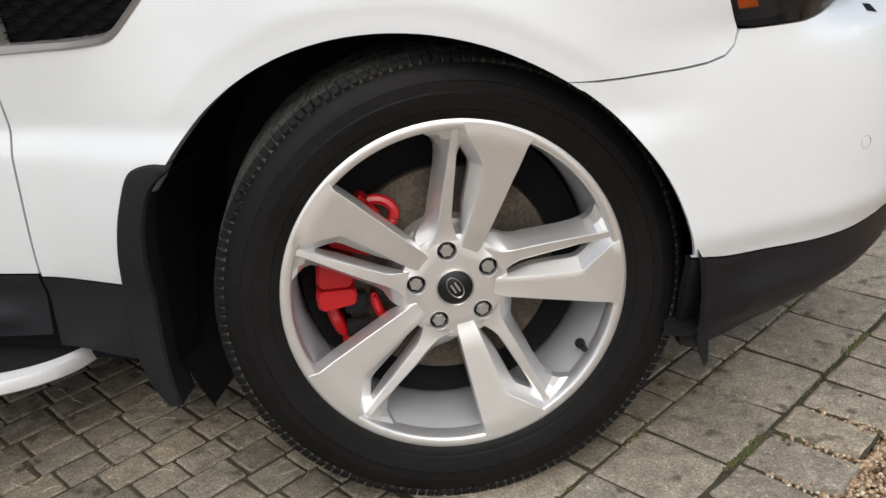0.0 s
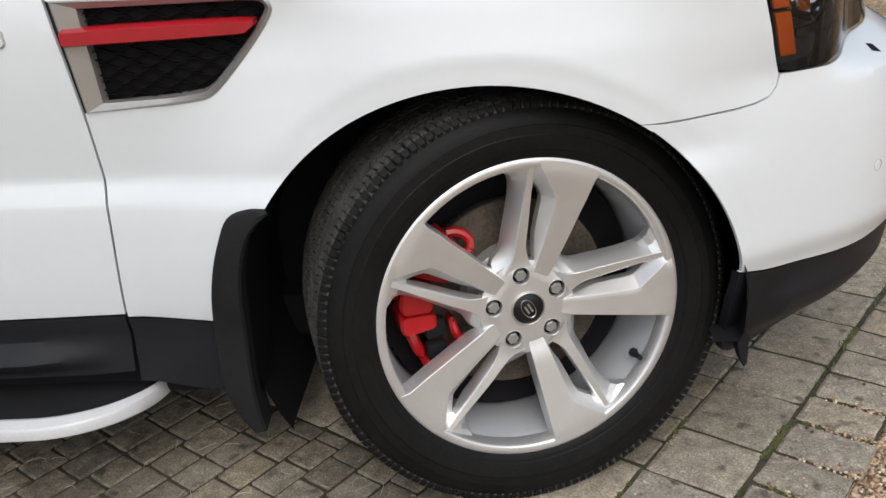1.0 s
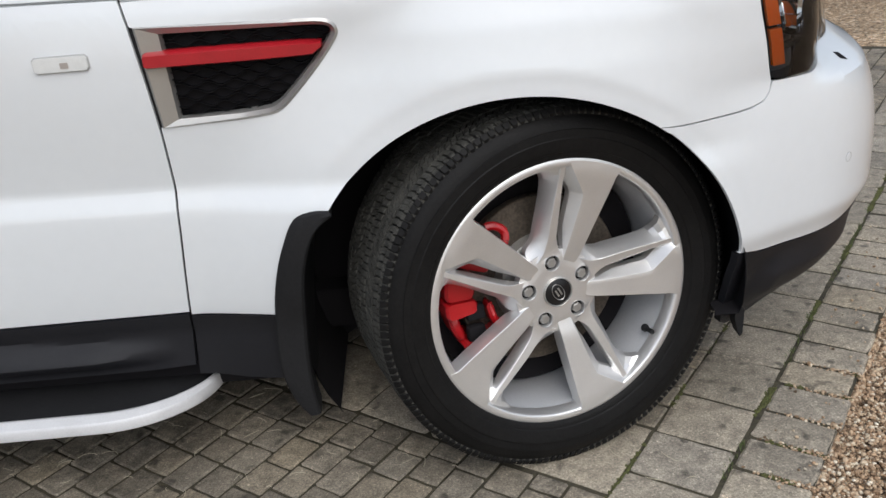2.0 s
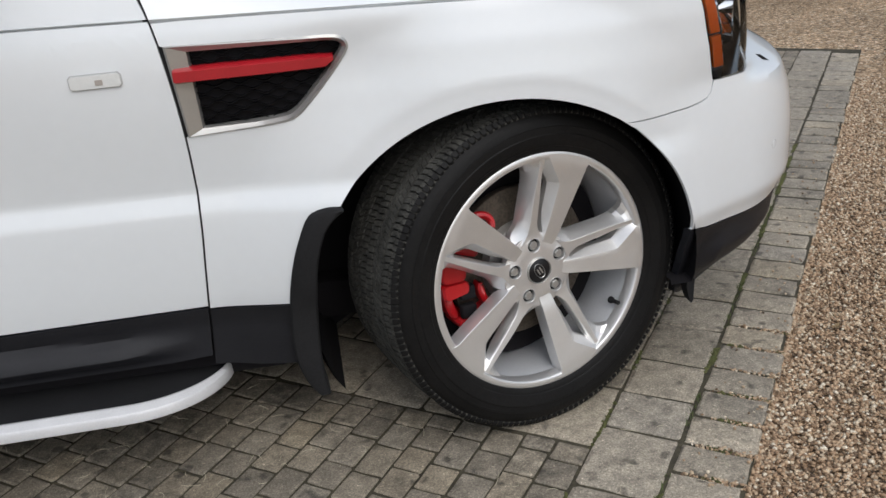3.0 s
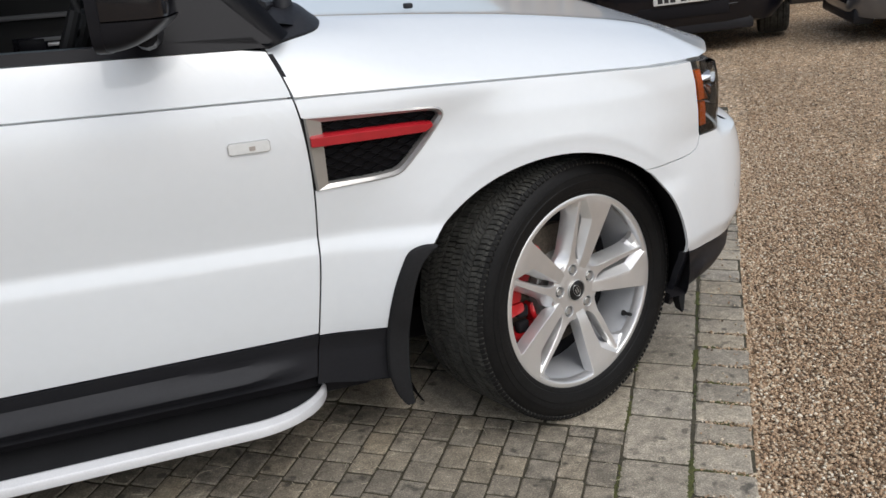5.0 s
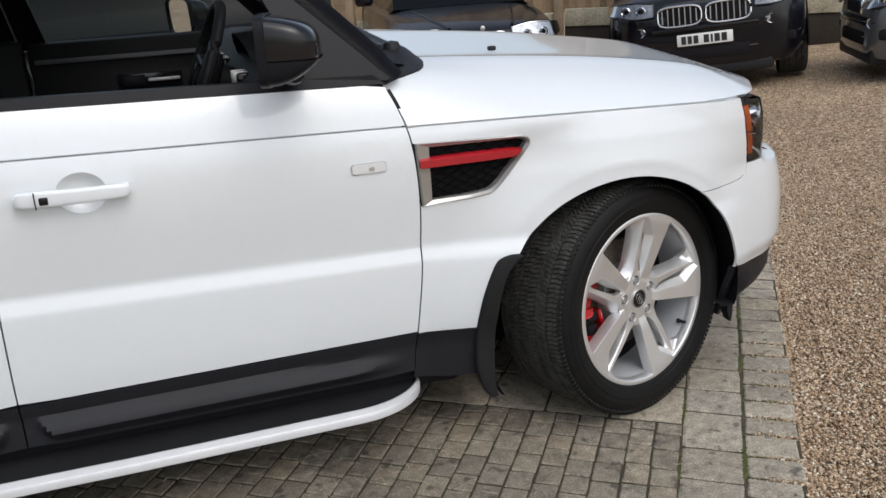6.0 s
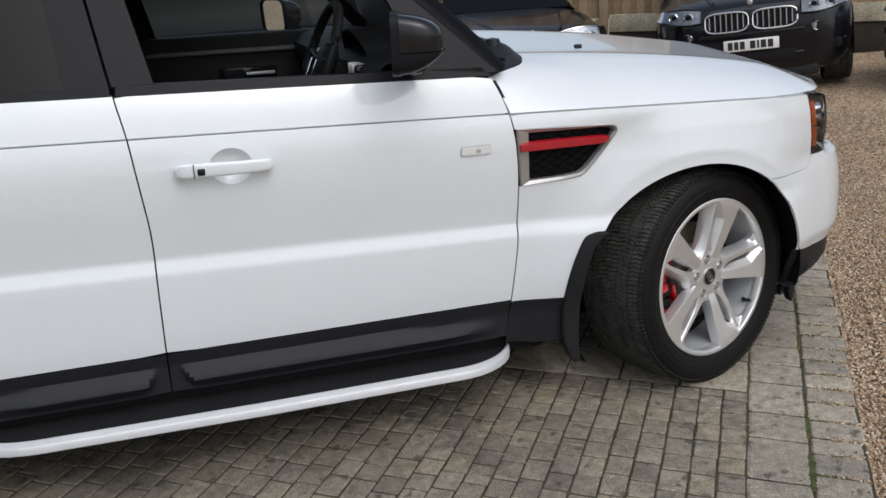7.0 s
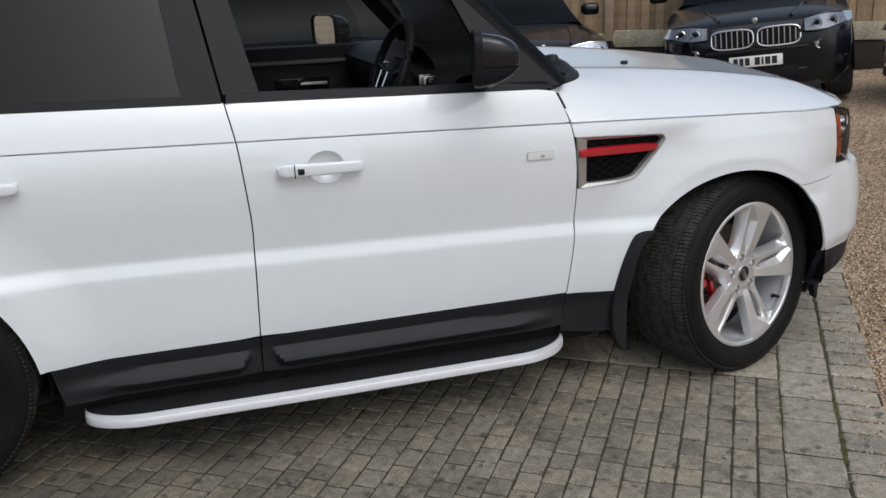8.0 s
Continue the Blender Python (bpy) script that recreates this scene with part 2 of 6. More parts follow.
def tube(points, radius, n=8, smooth_n=4):
    """A round bar along a smooth path."""
    bm = bmesh.new()
    pts = [Vector(p) for p in line(points, smooth_n)]
    rings = []
    for i, p in enumerate(pts):
        t = (pts[min(i + 1, len(pts) - 1)] - pts[max(i - 1, 0)]).normalized()
        u = t.cross(Vector((0, 0, 1)) if abs(t.z) < 0.9 else Vector((1, 0, 0))).normalized()
        w = t.cross(u)
        r = radius(i / (len(pts) - 1)) if callable(radius) else radius
        rings.append([bm.verts.new(p + r * (math.cos(math.tau * k / n) * u + math.sin(math.tau * k / n) * w)) for k in range(n)])
    for a, b in zip(rings, rings[1:]):
        for k in range(n):
            bm.faces.new((a[k], a[(k + 1) % n], b[(k + 1) % n], b[k]))
    bm.faces.new(rings[0]), bm.faces.new(rings[-1])
    return bm


def mirrored(ob, yc, name=None):
    """The same part on the other side of the car."""
    me = ob.data.copy()
    bm = bmesh.new()
    bm.from_mesh(me)
    base = origin_of(ob.parent).y
    for v in bm.verts:
        v.co.y = 2 * (yc - base) - v.co.y
    bmesh.ops.reverse_faces(bm, faces=bm.faces)
    bm.to_mesh(me)
    bm.free()
    two = new(name or ob.name, me)
    two.parent = ob.parent
    two.location = ob.location
    if "label" in ob:
        two["label"] = ob["label"]
    return two


# ---- ground ----
KERB = radians(54.2)
KD, KN = Vector((math.cos(KERB), math.sin(KERB), 0)), Vector((math.sin(KERB), -math.cos(KERB), 0))


def rise(x, y):
    """The gravel drive slopes gently beyond the paving."""
    d = x * 0.6 + y * 0.8
    return -0.02 * step(2.6, 7.0, d) + 0.01 * max(0, min(30, d - 7.5)) + 0.07 * max(-6, min(6, x * 0.8 - y * 0.6)) * step(3.0, 6.0, d)


def ground_sheet():
    xs = sorted({-900, -300, -100, -40, -20, 40, 100, 300, 900} | {round(-12 + 0.5 * i, 2) for i in range(65)})
    ys = sorted({-900, -300, -100, -40, -20, 40, 100, 300, 900} | {round(-12 + 0.5 * i, 2) for i in range(65)})
    bm = bmesh.new()
    g = [[bm.verts.new((x, y, rise(x, y) - 0.022)) for y in ys] for x in xs]
    for i in range(len(xs) - 1):
        for j in range(len(ys) - 1):
            bm.faces.new((g[i][j], g[i + 1][j], g[i + 1][j + 1], g[i][j + 1]))
    return bm


def gravel_material():
    m = bpy.data.materials.new("pea_gravel")
    m.use_nodes = True
    n, l = m.node_tree.nodes, m.node_tree.links
    b = n["Principled BSDF"]
    b.inputs["Roughness"].default_value = 0.85
    tc = n.new("ShaderNodeTexCoord")
    vo = n.new("ShaderNodeTexVoronoi")
    vo.inputs["Scale"].default_value = 66
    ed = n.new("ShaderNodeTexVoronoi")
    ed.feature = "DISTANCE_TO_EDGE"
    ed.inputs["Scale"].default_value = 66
    no = n.new("ShaderNodeTexNoise")
    no.inputs["Scale"].default_value, no.inputs["Detail"].default_value = 1.3, 8
    for node in (vo, ed, no):
        l.new(tc.outputs["Object"], node.inputs["Vector"])
    sep = n.new("ShaderNodeSeparateColor")
    l.new(vo.outputs["Color"], sep.inputs["Color"])
    ramp = n.new("ShaderNodeValToRGB")
    cr = ramp.color_ramp
    cr.elements[0].position, cr.elements[0].color = 0.0, (0.15, 0.098, 0.056, 1)
    cr.elements[1].position, cr.elements[1].color = 1.0, (0.82, 0.70, 0.53, 1)
    for p, c in ((0.3, (0.43, 0.288, 0.168, 1)), (0.6, (0.60, 0.422, 0.260, 1)), (0.85, (0.72, 0.545, 0.365, 1))):
        e = cr.elements.new(p)
        e.color = c
    l.new(sep.outputs[0], ramp.inputs["Fac"])
    # shade between pebbles, put into the colour along the cell edges
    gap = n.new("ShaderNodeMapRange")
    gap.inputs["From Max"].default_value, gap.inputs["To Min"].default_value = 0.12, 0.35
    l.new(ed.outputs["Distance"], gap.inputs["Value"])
    wear = n.new("ShaderNodeMapRange")
    wear.inputs["From Min"].default_value, wear.inputs["From Max"].default_value = 0.3, 0.7
    wear.inputs["To Min"].default_value, wear.inputs["To Max"].default_value = 0.8, 1.15
    l.new(no.outputs["Fac"], wear.inputs["Value"])
    clump = n.new("ShaderNodeTexNoise")
    clump.inputs["Scale"].default_value, clump.inputs["Detail"].default_value, clump.inputs["Roughness"].default_value = 26, 5, 0.8
    l.new(tc.outputs["Object"], clump.inputs["Vector"])
    spread = n.new("ShaderNodeMapRange")
    spread.inputs["From Min"].default_value, spread.inputs["From Max"].default_value = 0.36, 0.64
    spread.inputs["To Min"].default_value, spread.inputs["To Max"].default_value = 0.55, 1.45
    l.new(clump.outputs["Fac"], spread.inputs["Value"])
    both = n.new("ShaderNodeMath")
    both.operation = "MULTIPLY"
    l.new(wear.outputs[0], both.inputs[0])
    l.new(spread.outputs[0], both.inputs[1])
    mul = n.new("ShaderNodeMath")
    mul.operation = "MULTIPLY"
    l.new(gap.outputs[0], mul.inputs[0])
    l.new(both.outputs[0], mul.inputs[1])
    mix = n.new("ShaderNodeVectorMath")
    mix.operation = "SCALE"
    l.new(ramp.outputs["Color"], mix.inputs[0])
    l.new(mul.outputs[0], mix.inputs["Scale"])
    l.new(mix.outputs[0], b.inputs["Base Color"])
    bp = n.new("ShaderNodeBump")
    bp.inputs["Strength"].default_value, bp.inputs["Distance"].default_value = 0.9, 0.008
    l.new(gap.outputs[0], bp.inputs["Height"])
    l.new(bp.outputs["Normal"], b.inputs["Normal"])
    return m


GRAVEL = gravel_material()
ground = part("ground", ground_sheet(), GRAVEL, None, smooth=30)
tagged(ground, "brown pea gravel drive that slopes gently away", "gravel", kind="structure")

# ---- the white car: x forward, its right side near y = 0 ----
YC = 0.93
CAR = thing("car", (-1.37, YC, 0), "white off-road car with black sills parked on stone setts", "car")

SIDE = [(0.18, 0.05), (0.27, 0.03), (0.34, 0.012), (0.375, -0.0015), (0.40, -0.0062), (0.45, -0.0120), (0.50, -0.0160), (0.56, -0.0190), (0.592, -0.0190), (0.633, -0.0065), (0.68, -0.0140),
        (0.74, -0.0235), (0.80, -0.032), (0.88, -0.0375), (0.94, -0.032), (0.968, -0.024), (1.01, -0.014), (1.06, 0.004), (1.10, 0.028), (1.16, 0.05)]
PLAN = [(0.20, 0.0), (0.30, 0.007), (0.38, 0.022), (0.46, 0.046), (0.548, 0.087), (0.63, 0.147), (0.70, 0.223), (0.754, 0.315), (0.795, 0.425), (0.827, 0.56), (0.847, 0.73), (0.857, 0.95)]
REAR = [(3.10, 0.0), (3.30, 0.012), (3.45, 0.035), (3.58, 0.08), (3.68, 0.15), (3.75, 0.25), (3.80, 0.42), (3.83, 0.65), (3.84, 0.95)]
LEAN = [(0.18, 0.82), (0.26, 0.925), (0.34, 0.995), (0.40, 1.025), (0.54, 1.02), (0.59, 1.008), (0.64, 0.988), (0.675, 0.962), (0.705, 0.932), (0.735, 0.885), (0.80, 0.865), (0.90, 0.815), (0.95, 0.77), (1.2, 0.6)]


def arc_table(points):
    """Length along a plan curve against its x and y."""
    pts = [Vector(p) for p in line(points, 8)]
    out, s = [], pts[0].x
    for i, p in enumerate(pts):
        if i:
            s += (p - pts[i - 1]).length
        out.append((s, p.x, p.y))
    return out


FRONT_ARC, REAR_ARC = arc_table(PLAN), arc_table(REAR)


def along(table, s):
    if s <= table[0][0]:
        return s, 0.0
    for (a, xa, ya), (b, xb, yb) in zip(table, table[1:]):
        if s <= b:
            k = (s - a) / (b - a)
            return xa + (xb - xa) * k, ya + (yb - ya) * k
    return table[-1][1], table[-1][2]


def flare(x, z, cx, cz, r0):
    d = math.hypot(x - cx, z - cz)
    fall = 1 - (1 - min(1, max(0, (d - r0 - 0.040) / 0.150))) ** 1.25
    return (1 - 0.6 * step(0.14, 0.32, x)) * -0.032 * (1 - fall) - 0.004 * (1 - step(r0, r0 + 0.03, d))


ARCH = (-0.066, 0.334, 0.424)
ARCH_R = (-2.79, 0.335, 0.43)


def crease(x):
    return 0.968 + 0.026 * (-0.72 - x)


def skin(s, z, out=0.0):
    """The car's right flank, nose and tail: s runs along the body, z up."""
    shift = 0.026 * step(0.42, 0.58, z) * max(-0.2, min(2.2, -s - 0.7))
    y = soft(SIDE, z - shift, 0.003)
    if s < gap_front(z) and abs(z - crease(s)) < 0.0022:
        y += 0.012
    x, y2 = s, 0.0
    flat = step(0.18, 0.42, s) * step(0.39, 0.44, z) * (1 - step(0.70, 0.76, z))
    y += (-0.0175 - y) * flat
    if s > 0.2:
        x, y2 = along(FRONT_ARC, s)
        k = soft(LEAN, z, 0.015)
        x = 0.2 + (x - 0.2) * k
        y += 0.03 * step(0.2, 0.5, s)
        y2 += 0.15 * step(0.53, 0.73, s) * step(0.694, 0.721, z)
    elif s < -3.1:
        x, y2 = along(REAR_ARC, -s)
        k = 1 - 0.08 * step(0.6, 1.2, z)
        x = -(3.1 + (x - 3.1) * k)
    y += flare(s, z, *ARCH) + flare(s, z, *ARCH_R)
    y += 0.017 * math.exp(-((s + 0.36) / 0.13) ** 2 - ((z - 0.84) / 0.15) ** 2) * (1 - step(0.86, 0.955, z)) * step(0.58, 0.72, z)
    # offset across the surface
    t1, t0 = along(FRONT_ARC, s + 0.01) if s > 0.2 else (s + 0.01, 0), along(FRONT_ARC, s) if s > 0.2 else (s, 0)
    t = Vector((t1[0] - t0[0], t1[1] - t0[1])).normalized()
    nx, ny = t.y, -t.x
    if s > 0.2:
        return Vector((x + nx * (out - y), y2 + ny * (out - y), z))
    return Vector((x, y2 + y - out, z))


def gap_front(z):
    return soft([(0.2, -0.722), (0.38, -0.703), (0.58, -0.681), (0.744, -0.678), (0.85, -0.684), (0.965, -0.700), (1.07, -0.741), (1.2, -0.818)], z, 0.02)


def gap_rear(z):
    return soft([(0.2, -1.737), (0.38, -1.736), (0.74, -1.727), (0.994, -1.750), (1.10, -1.771), (1.386, -1.816), (1.7, -1.875)], z, 0.02)


def zs(a, b, n):
    return [a + (b - a) * i / n for i in range(n + 1)]


def arch_points(a0, a1, n, arch=ARCH, grow=0.0):
    cx, cz, r = arch
    return [(cx + (r + grow) * math.cos(radians(a0 + (a1 - a0) * i / n)), cz + (r + grow) * math.sin(radians(a0 + (a1 - a0) * i / n))) for i in range(n + 1)]


def belt(x):
    return 1.074 + 0.026 * (-0.73 - x)


G = 0.0021
# front wing, with the notch for the side vent
VENT = [(-0.690, 0.922), (-0.44, 0.914), (-0.390, 0.912), (-0.366, 0.906), (-0.356, 0.892), (-0.361, 0.874), (-0.395, 0.832), (-0.44, 0.786), (-0.466, 0.764), (-0.490, 0.756), (-0.54, 0.752), (-0.6765, 0.749)]
SEAM = [(0.181, 0.6775), (0.22, 0.676), (0.257, 0.6765), (0.335, 0.679), (0.375, 0.682), (0.403, 0.688), (0.421, 0.700), (0.433, 0.722)]
VENT = VENT[:1] + line(VENT[1:-1], 3) + VENT[-1:]
wing = [(gap_front(z) + G, z) for z in zs(0.962, 0.924, 3)] + VENT + [(gap_front(z) + G, z) for z in zs(0.745, 0.378, 14)]
wing += [(-0.60, 0.376), (-0.528, 0.376)] + [(-0.512, 0.43), (-0.485, 0.49)] + arch_points(148, 54.6, 40)
wing += [(x, z + 0.0016) for x, z in SEAM[:-1]] + [(0.431, 0.722), (0.417, 0.78), (0.400, 0.844), (0.381, 0.9315)]
wing += [(x, 0.9325 - 0.0305 * (x - 0.33)) for x in zs(0.30, -0.66, 16)]
part("front_wing", patch(wing, skin, 0.0105, 0.03), WHITE, CAR)

door = [(gap_front(z) - G, z) for z in zs(0.384, 1.068, 24)] + [(x, belt(x)) for x in zs(-0.80, -1.74, 14)] + [(gap_rear(z) + G, z) for z in zs(1.098, 0.388, 24)] + [(x, 0.384) for x in zs(-1.65, -0.78, 8)]


def cup_ring(x0):
    zc = 0.902 + 0.026 * (-0.7 - x0) - 0.0216
    return [(x0 + 0.057 * math.cos(math.tau * i / 36), zc + 0.049 * math.sin(math.tau * i / 36)) for i in range(36)]


front_door = part("front_door", patch(door, skin, 0.035, 0.03, cuts=True, holes=[cup_ring(-1.500)]), WHITE, CAR, "white front door with a lowered window")
rdoor = [(gap_rear(z) - G, z) for z in zs(0.388, 1.102, 24)] + [(x, belt(x)) for x in zs(-1.85, -2.70, 10)] + [(-2.71, 1.0), (-2.70, 0.86), (-2.67, 0.767)]
rdoor += [p for p in arch_points(72, 6, 24, ARCH_R) if p[0] > -2.66] + [(-2.34, 0.384)] + [(x, 0.384) for x in zs(-2.25, -1.80, 6)]
rear_door = part("rear_door", patch(rdoor, skin, 0.035, 0.03, cuts=True, holes=[cup_ring(-2.440)]), WHITE, CAR)
quarter = [(-2.676, 0.765)] + [(-2.706, 0.86), (-2.716, 1.0), (-2.716, 1.12)] + [(x, 1.13) for x in zs(-2.9, -3.9, 10)] + [(-3.9, 0.5)] + [(x, 0.38) for x in zs(-3.8, -3.2, 6)]
quarter += [(2 * ARCH_R[0] - x, z) for x, z in arch_points(6, 74, 24, ARCH_R)] + arch_points(106, 74, 8, ARCH_R)
part("rear_quarter", patch(quarter, skin, 0.05, 0.03), WHITE, CAR)

# rubber seals behind the door gaps
def seal(gap, z0, z1):
    zz = zs(z0, z1, 30)
    return patch([(gap(z) + 0.010, z) for z in zz] + [(gap(z) - 0.010, z) for z in zz[::-1]], lambda s, z: skin(s, z, -0.0075), 0.04, 0.0)


part("door_seal", seal(gap_front, 0.27, 1.062), RUBBER, CAR)

# bumper with its black lower edge
TRIMLINE = line([(0.348, 0.398), (0.40, 0.388), (0.47, 0.384), (0.56, 0.379), (0.65, 0.379), (0.72, 0.388), (0.80, 0.397), (1.35, 0.405)], 4)
bumper = arch_points(54.2, 9, 20) + [(x, z + 0.002) for x, z in TRIMLINE] + [(1.35, 0.715), (0.90, 0.7165), (0.72, 0.7175), (0.66, 0.718), (0.60, 0.718), (0.545, 0.718), (0.50, 0.718), (0.46, 0.7185), (0.436, 0.720)] + [(x, z - 0.0016) for x, z in SEAM[::-1][1:-1]]
part("front_bumper", patch(bumper, skin, 0.010, 0.008, (-0.3, 0.9, 0)), WHITE, CAR)
low = [(x, z - 0.002) for x, z in TRIMLINE[::-1]] + [(0.352, 0.33), (0.362, 0.26), (0.384, 0.215), (0.41, 0.203), (0.45, 0.200), (0.50, 0.207), (0.56, 0.224), (0.66, 0.242), (0.75, 0.272), (0.83, 0.310), (0.95, 0.345), (1.35, 0.35)]
part("bumper_skirt", patch(low, lambda s, z: skin(s, z, 0.026 * min(1, max(0, (0.366 - z) / 0.055)) * (1 - step(0.285, 0.22, z)) * min(1, max(0, (s - 0.42) / 0.06))), 0.012, 0.02, (-0.3, 0.9, 0)), TRIM, CAR, "grained black plastic bumper skirt")

# sills, mouldings
def sill_skin(s, z):
    ramp = lambda a, b, v: min(1, max(0, (v - a) / (b - a)))
    top = 0.342 - 0.020 * ramp(-1.2, -0.76, s) - 0.018 * ramp(-2.0, -2.25, s)
    lift = 0.028 * ramp(top, 0.303, z) * (1 - 0.95 * ramp(0.290, 0.272, z)) * ramp(-0.74, -0.90, s) * (1 - ramp(-2.1, -2.32, s))
    slant = 0.016 + 0.042 * ramp(0.345, 0.275, z)
    gapcut = ramp(slant, slant + 0.014, abs(s - gap_rear(z)))
    return skin(s, max(z, 0.34), 0.004 + lift * gapcut) + Vector((0, 0, min(0, z - 0.34)))


m1 = [(gap_front(z) - G, z) for z in zs(0.262, 0.380, 6)] + [(x, 0.380) for x in zs(-0.8, -1.65, 12)] + [(gap_rear(z) + G, z) for z in zs(0.380, 0.262, 6)] + [(x, 0.258) for x in zs(-1.65, -0.8, 12)]
part("door_moulding", patch(m1, sill_skin, 0.011, 0.03), TRIM, front_door, "grained black plastic door moulding")
m2 = [(gap_rear(z) - G, z) for z in zs(0.262, 0.380, 6)] + [(x, 0.380) for x in zs(-1.82, -2.25, 8)] + [(-2.335, 0.380), (-2.325, 0.32), (-2.31, 0.262)] + [(x, 0.258) for x in zs(-2.25, -1.82, 8)]
part("door_moulding", patch(m2, sill_skin, 0.011, 0.03), TRIM, rear_door, "grained black plastic door moulding")
m3 = [(gap_front(z) + G, z) for z in zs(0.374, 0.235, 6)] + [(-0.62, 0.222), (-0.54, 0.222), (-0.50, 0.222), (-0.50, 0.372)]
part("wing_moulding", patch(m3, lambda s, z: skin(s, max(z, 0.33), 0.002) + Vector((0, 0.10 * max(0, 0.30 - z), min(0, z - 0.33))), 0.02, 0.03), TRIM, CAR, "grained black plastic wing moulding")
part("underbody", box(bmesh.new(), (-3.55, 0.28, 0.165), (0.42, 2 * YC - 0.28, 0.27), 0.02), DARK, CAR)
bm = box(bmesh.new(), (-2.34, 0.06, 0.175), (-0.56, 0.30, 0.372), 0.02)
part("inner_sill", bm, DARK, CAR)


def board_edge(x):
    a, b = max(0, (x + 0.90) / 0.212), max(0, (-2.08 - x) / 0.19)
    return -0.094 + 0.012 * abs(x + 1.5) + 0.17 * (1 - math.sqrt(max(0, 1 - a * a))) + 0.10 * (1 - math.sqrt(max(0, 1 - b * b)))


def board_section(profile):
    xs = [-2.27 + 1.58 * (0.5 - 0.5 * math.cos(math.pi * i / 110)) for i in range(111)]
    bm = bmesh.new()
    rings = [[bm.verts.new((x, board_edge(x) + a, b + 0.005 * (-x - 0.7))) for a, b in profile] for x in xs]
    k = len(profile)
    for p, q in zip(rings, rings[1:]):
        for j in range(k):
            bm.faces.new((p[j], p[(j + 1) % k], q[(j + 1) % k], q[j]))
    bm.faces.new(rings[0]), bm.faces.new(rings[-1])
    return bm


board = thing("running_board", (-1.5, 0, 0.2), "brushed silver running board with a black rubber tread", "running board")
board.parent = CAR
board.location = Vector((-1.5, 0, 0.2)) - CAR.location
del board["category"]
part("edge_trim", board_section([(0.004, 0.179), (-0.001, 0.183), (-0.001, 0.2005), (0.002, 0.2055), (0.022, 0.2125), (0.030, 0.210), (0.028, 0.177), (0.015, 0.177)]), BOARD, board, "brushed silver edge trim")
part("step_pad", board_section([(0.026, 0.175), (0.026, 0.207), (0.17, 0.211), (0.17, 0.175)]), RUBBER, board, "black ribbed rubber step pad")
for ob in list(board.children):
    mirrored(ob, YC)
for x in (-2.0, -1.5, -1.0):
    part("bracket", box(bmesh.new(), (x - 0.03, 0.0, 0.15), (x + 0.03, 0.3, 0.177), 0.006), TRIM, board)

# bonnet
BONNET_PLAN = [(0.2 + (xx - 0.2) * 0.75, yy + 0.09 * step(0.45, 0.72, xx) - 0.022) for xx, yy in [(0.20, 0.0), (0.30, 0.007), (0.38, 0.022), (0.46, 0.046), (0.55, 0.085), (0.64, 0.140), (0.72, 0.210), (0.78, 0.30), (0.825, 0.41), (0.86, 0.55), (0.88, 0.72), (0.89, 0.95)]]


WING_EDGE = [(skin(s, 0.935).x, skin(s, 0.935).y + 0.003) for s in zs(0.2, 0.38, 12)]
RIM_SHIFT = WING_EDGE[-1][1] - pick(BONNET_PLAN, WING_EDGE[-1][0])
BONNET_RIM = WING_EDGE + [(xx, yy + RIM_SHIFT) for xx, yy in BONNET_PLAN if xx > WING_EDGE[-1][0] + 0.01]


def bonnet_front(y):
    return pick([(yy, xx) for xx, yy in BONNET_RIM], y)


def bonnet_edge(x):
    if x < 0.2:
        return skin(x, 0.938).y + 0.003
    return pick(BONNET_RIM, x)


def bonnet_z(x, y):
    ze = 0.9385 - 0.0305 * (x - 0.33)
    zt = soft([(-0.9, 1.118), (-0.6, 1.102), (-0.3, 1.082), (0.0, 1.054), (0.25, 1.018), (0.42, 0.994), (0.55, 0.972), (0.72, 0.942)], x, 0.05) + 0.044 * max(0.0, min(1.0, (y - 0.2) / 0.7)) ** 1.2
    w = max(0, min(1, (y - bonnet_edge(x)) / 0.31, (bonnet_front(y) - x) / 0.30 if y > 0.1 else 9))
    g = 1 - (1 - w) ** (2.3 + 2.2 * step(-0.35, -0.72, x))
    ridge = 0.010 * math.exp(-((y - 0.23) / 0.06) ** 2) * step(0.5, 0.2, x)
    return ze + (max(zt, ze + 0.004) - ze) * g + ridge


def bonnet(u, v):
    ye = bonnet_edge(-0.70)
    y = ye + (YC - ye) * v ** 1.6
    x0 = gap_front(bonnet_z(-0.72, y)) + 0.003 if y < 0.055 else -0.742 + 0.13 * step(0.055, 0.13, y)
    x1 = bonnet_front(y - 0.003) - 0.003 if v > 0 else 0.2
    x = x0 + (x1 - x0) * u ** 0.9
    return Vector((x, max(y, bonnet_edge(x)), bonnet_z(x, max(y, bonnet_edge(x)))))


bm = sheet(bonnet, 70, 44)
near = [e for e in bm.edges if len(e.link_faces) == 1]
r = bmesh.ops.extrude_edge_only(bm, edges=near)
for v in (g for g in r["geom"] if isinstance(g, bmesh.types.BMVert)):
    v.co += Vector((0.0, 0.016, -0.012))
hood = part("bonnet", bm, WHITE, CAR)
mirrored(hood, YC)

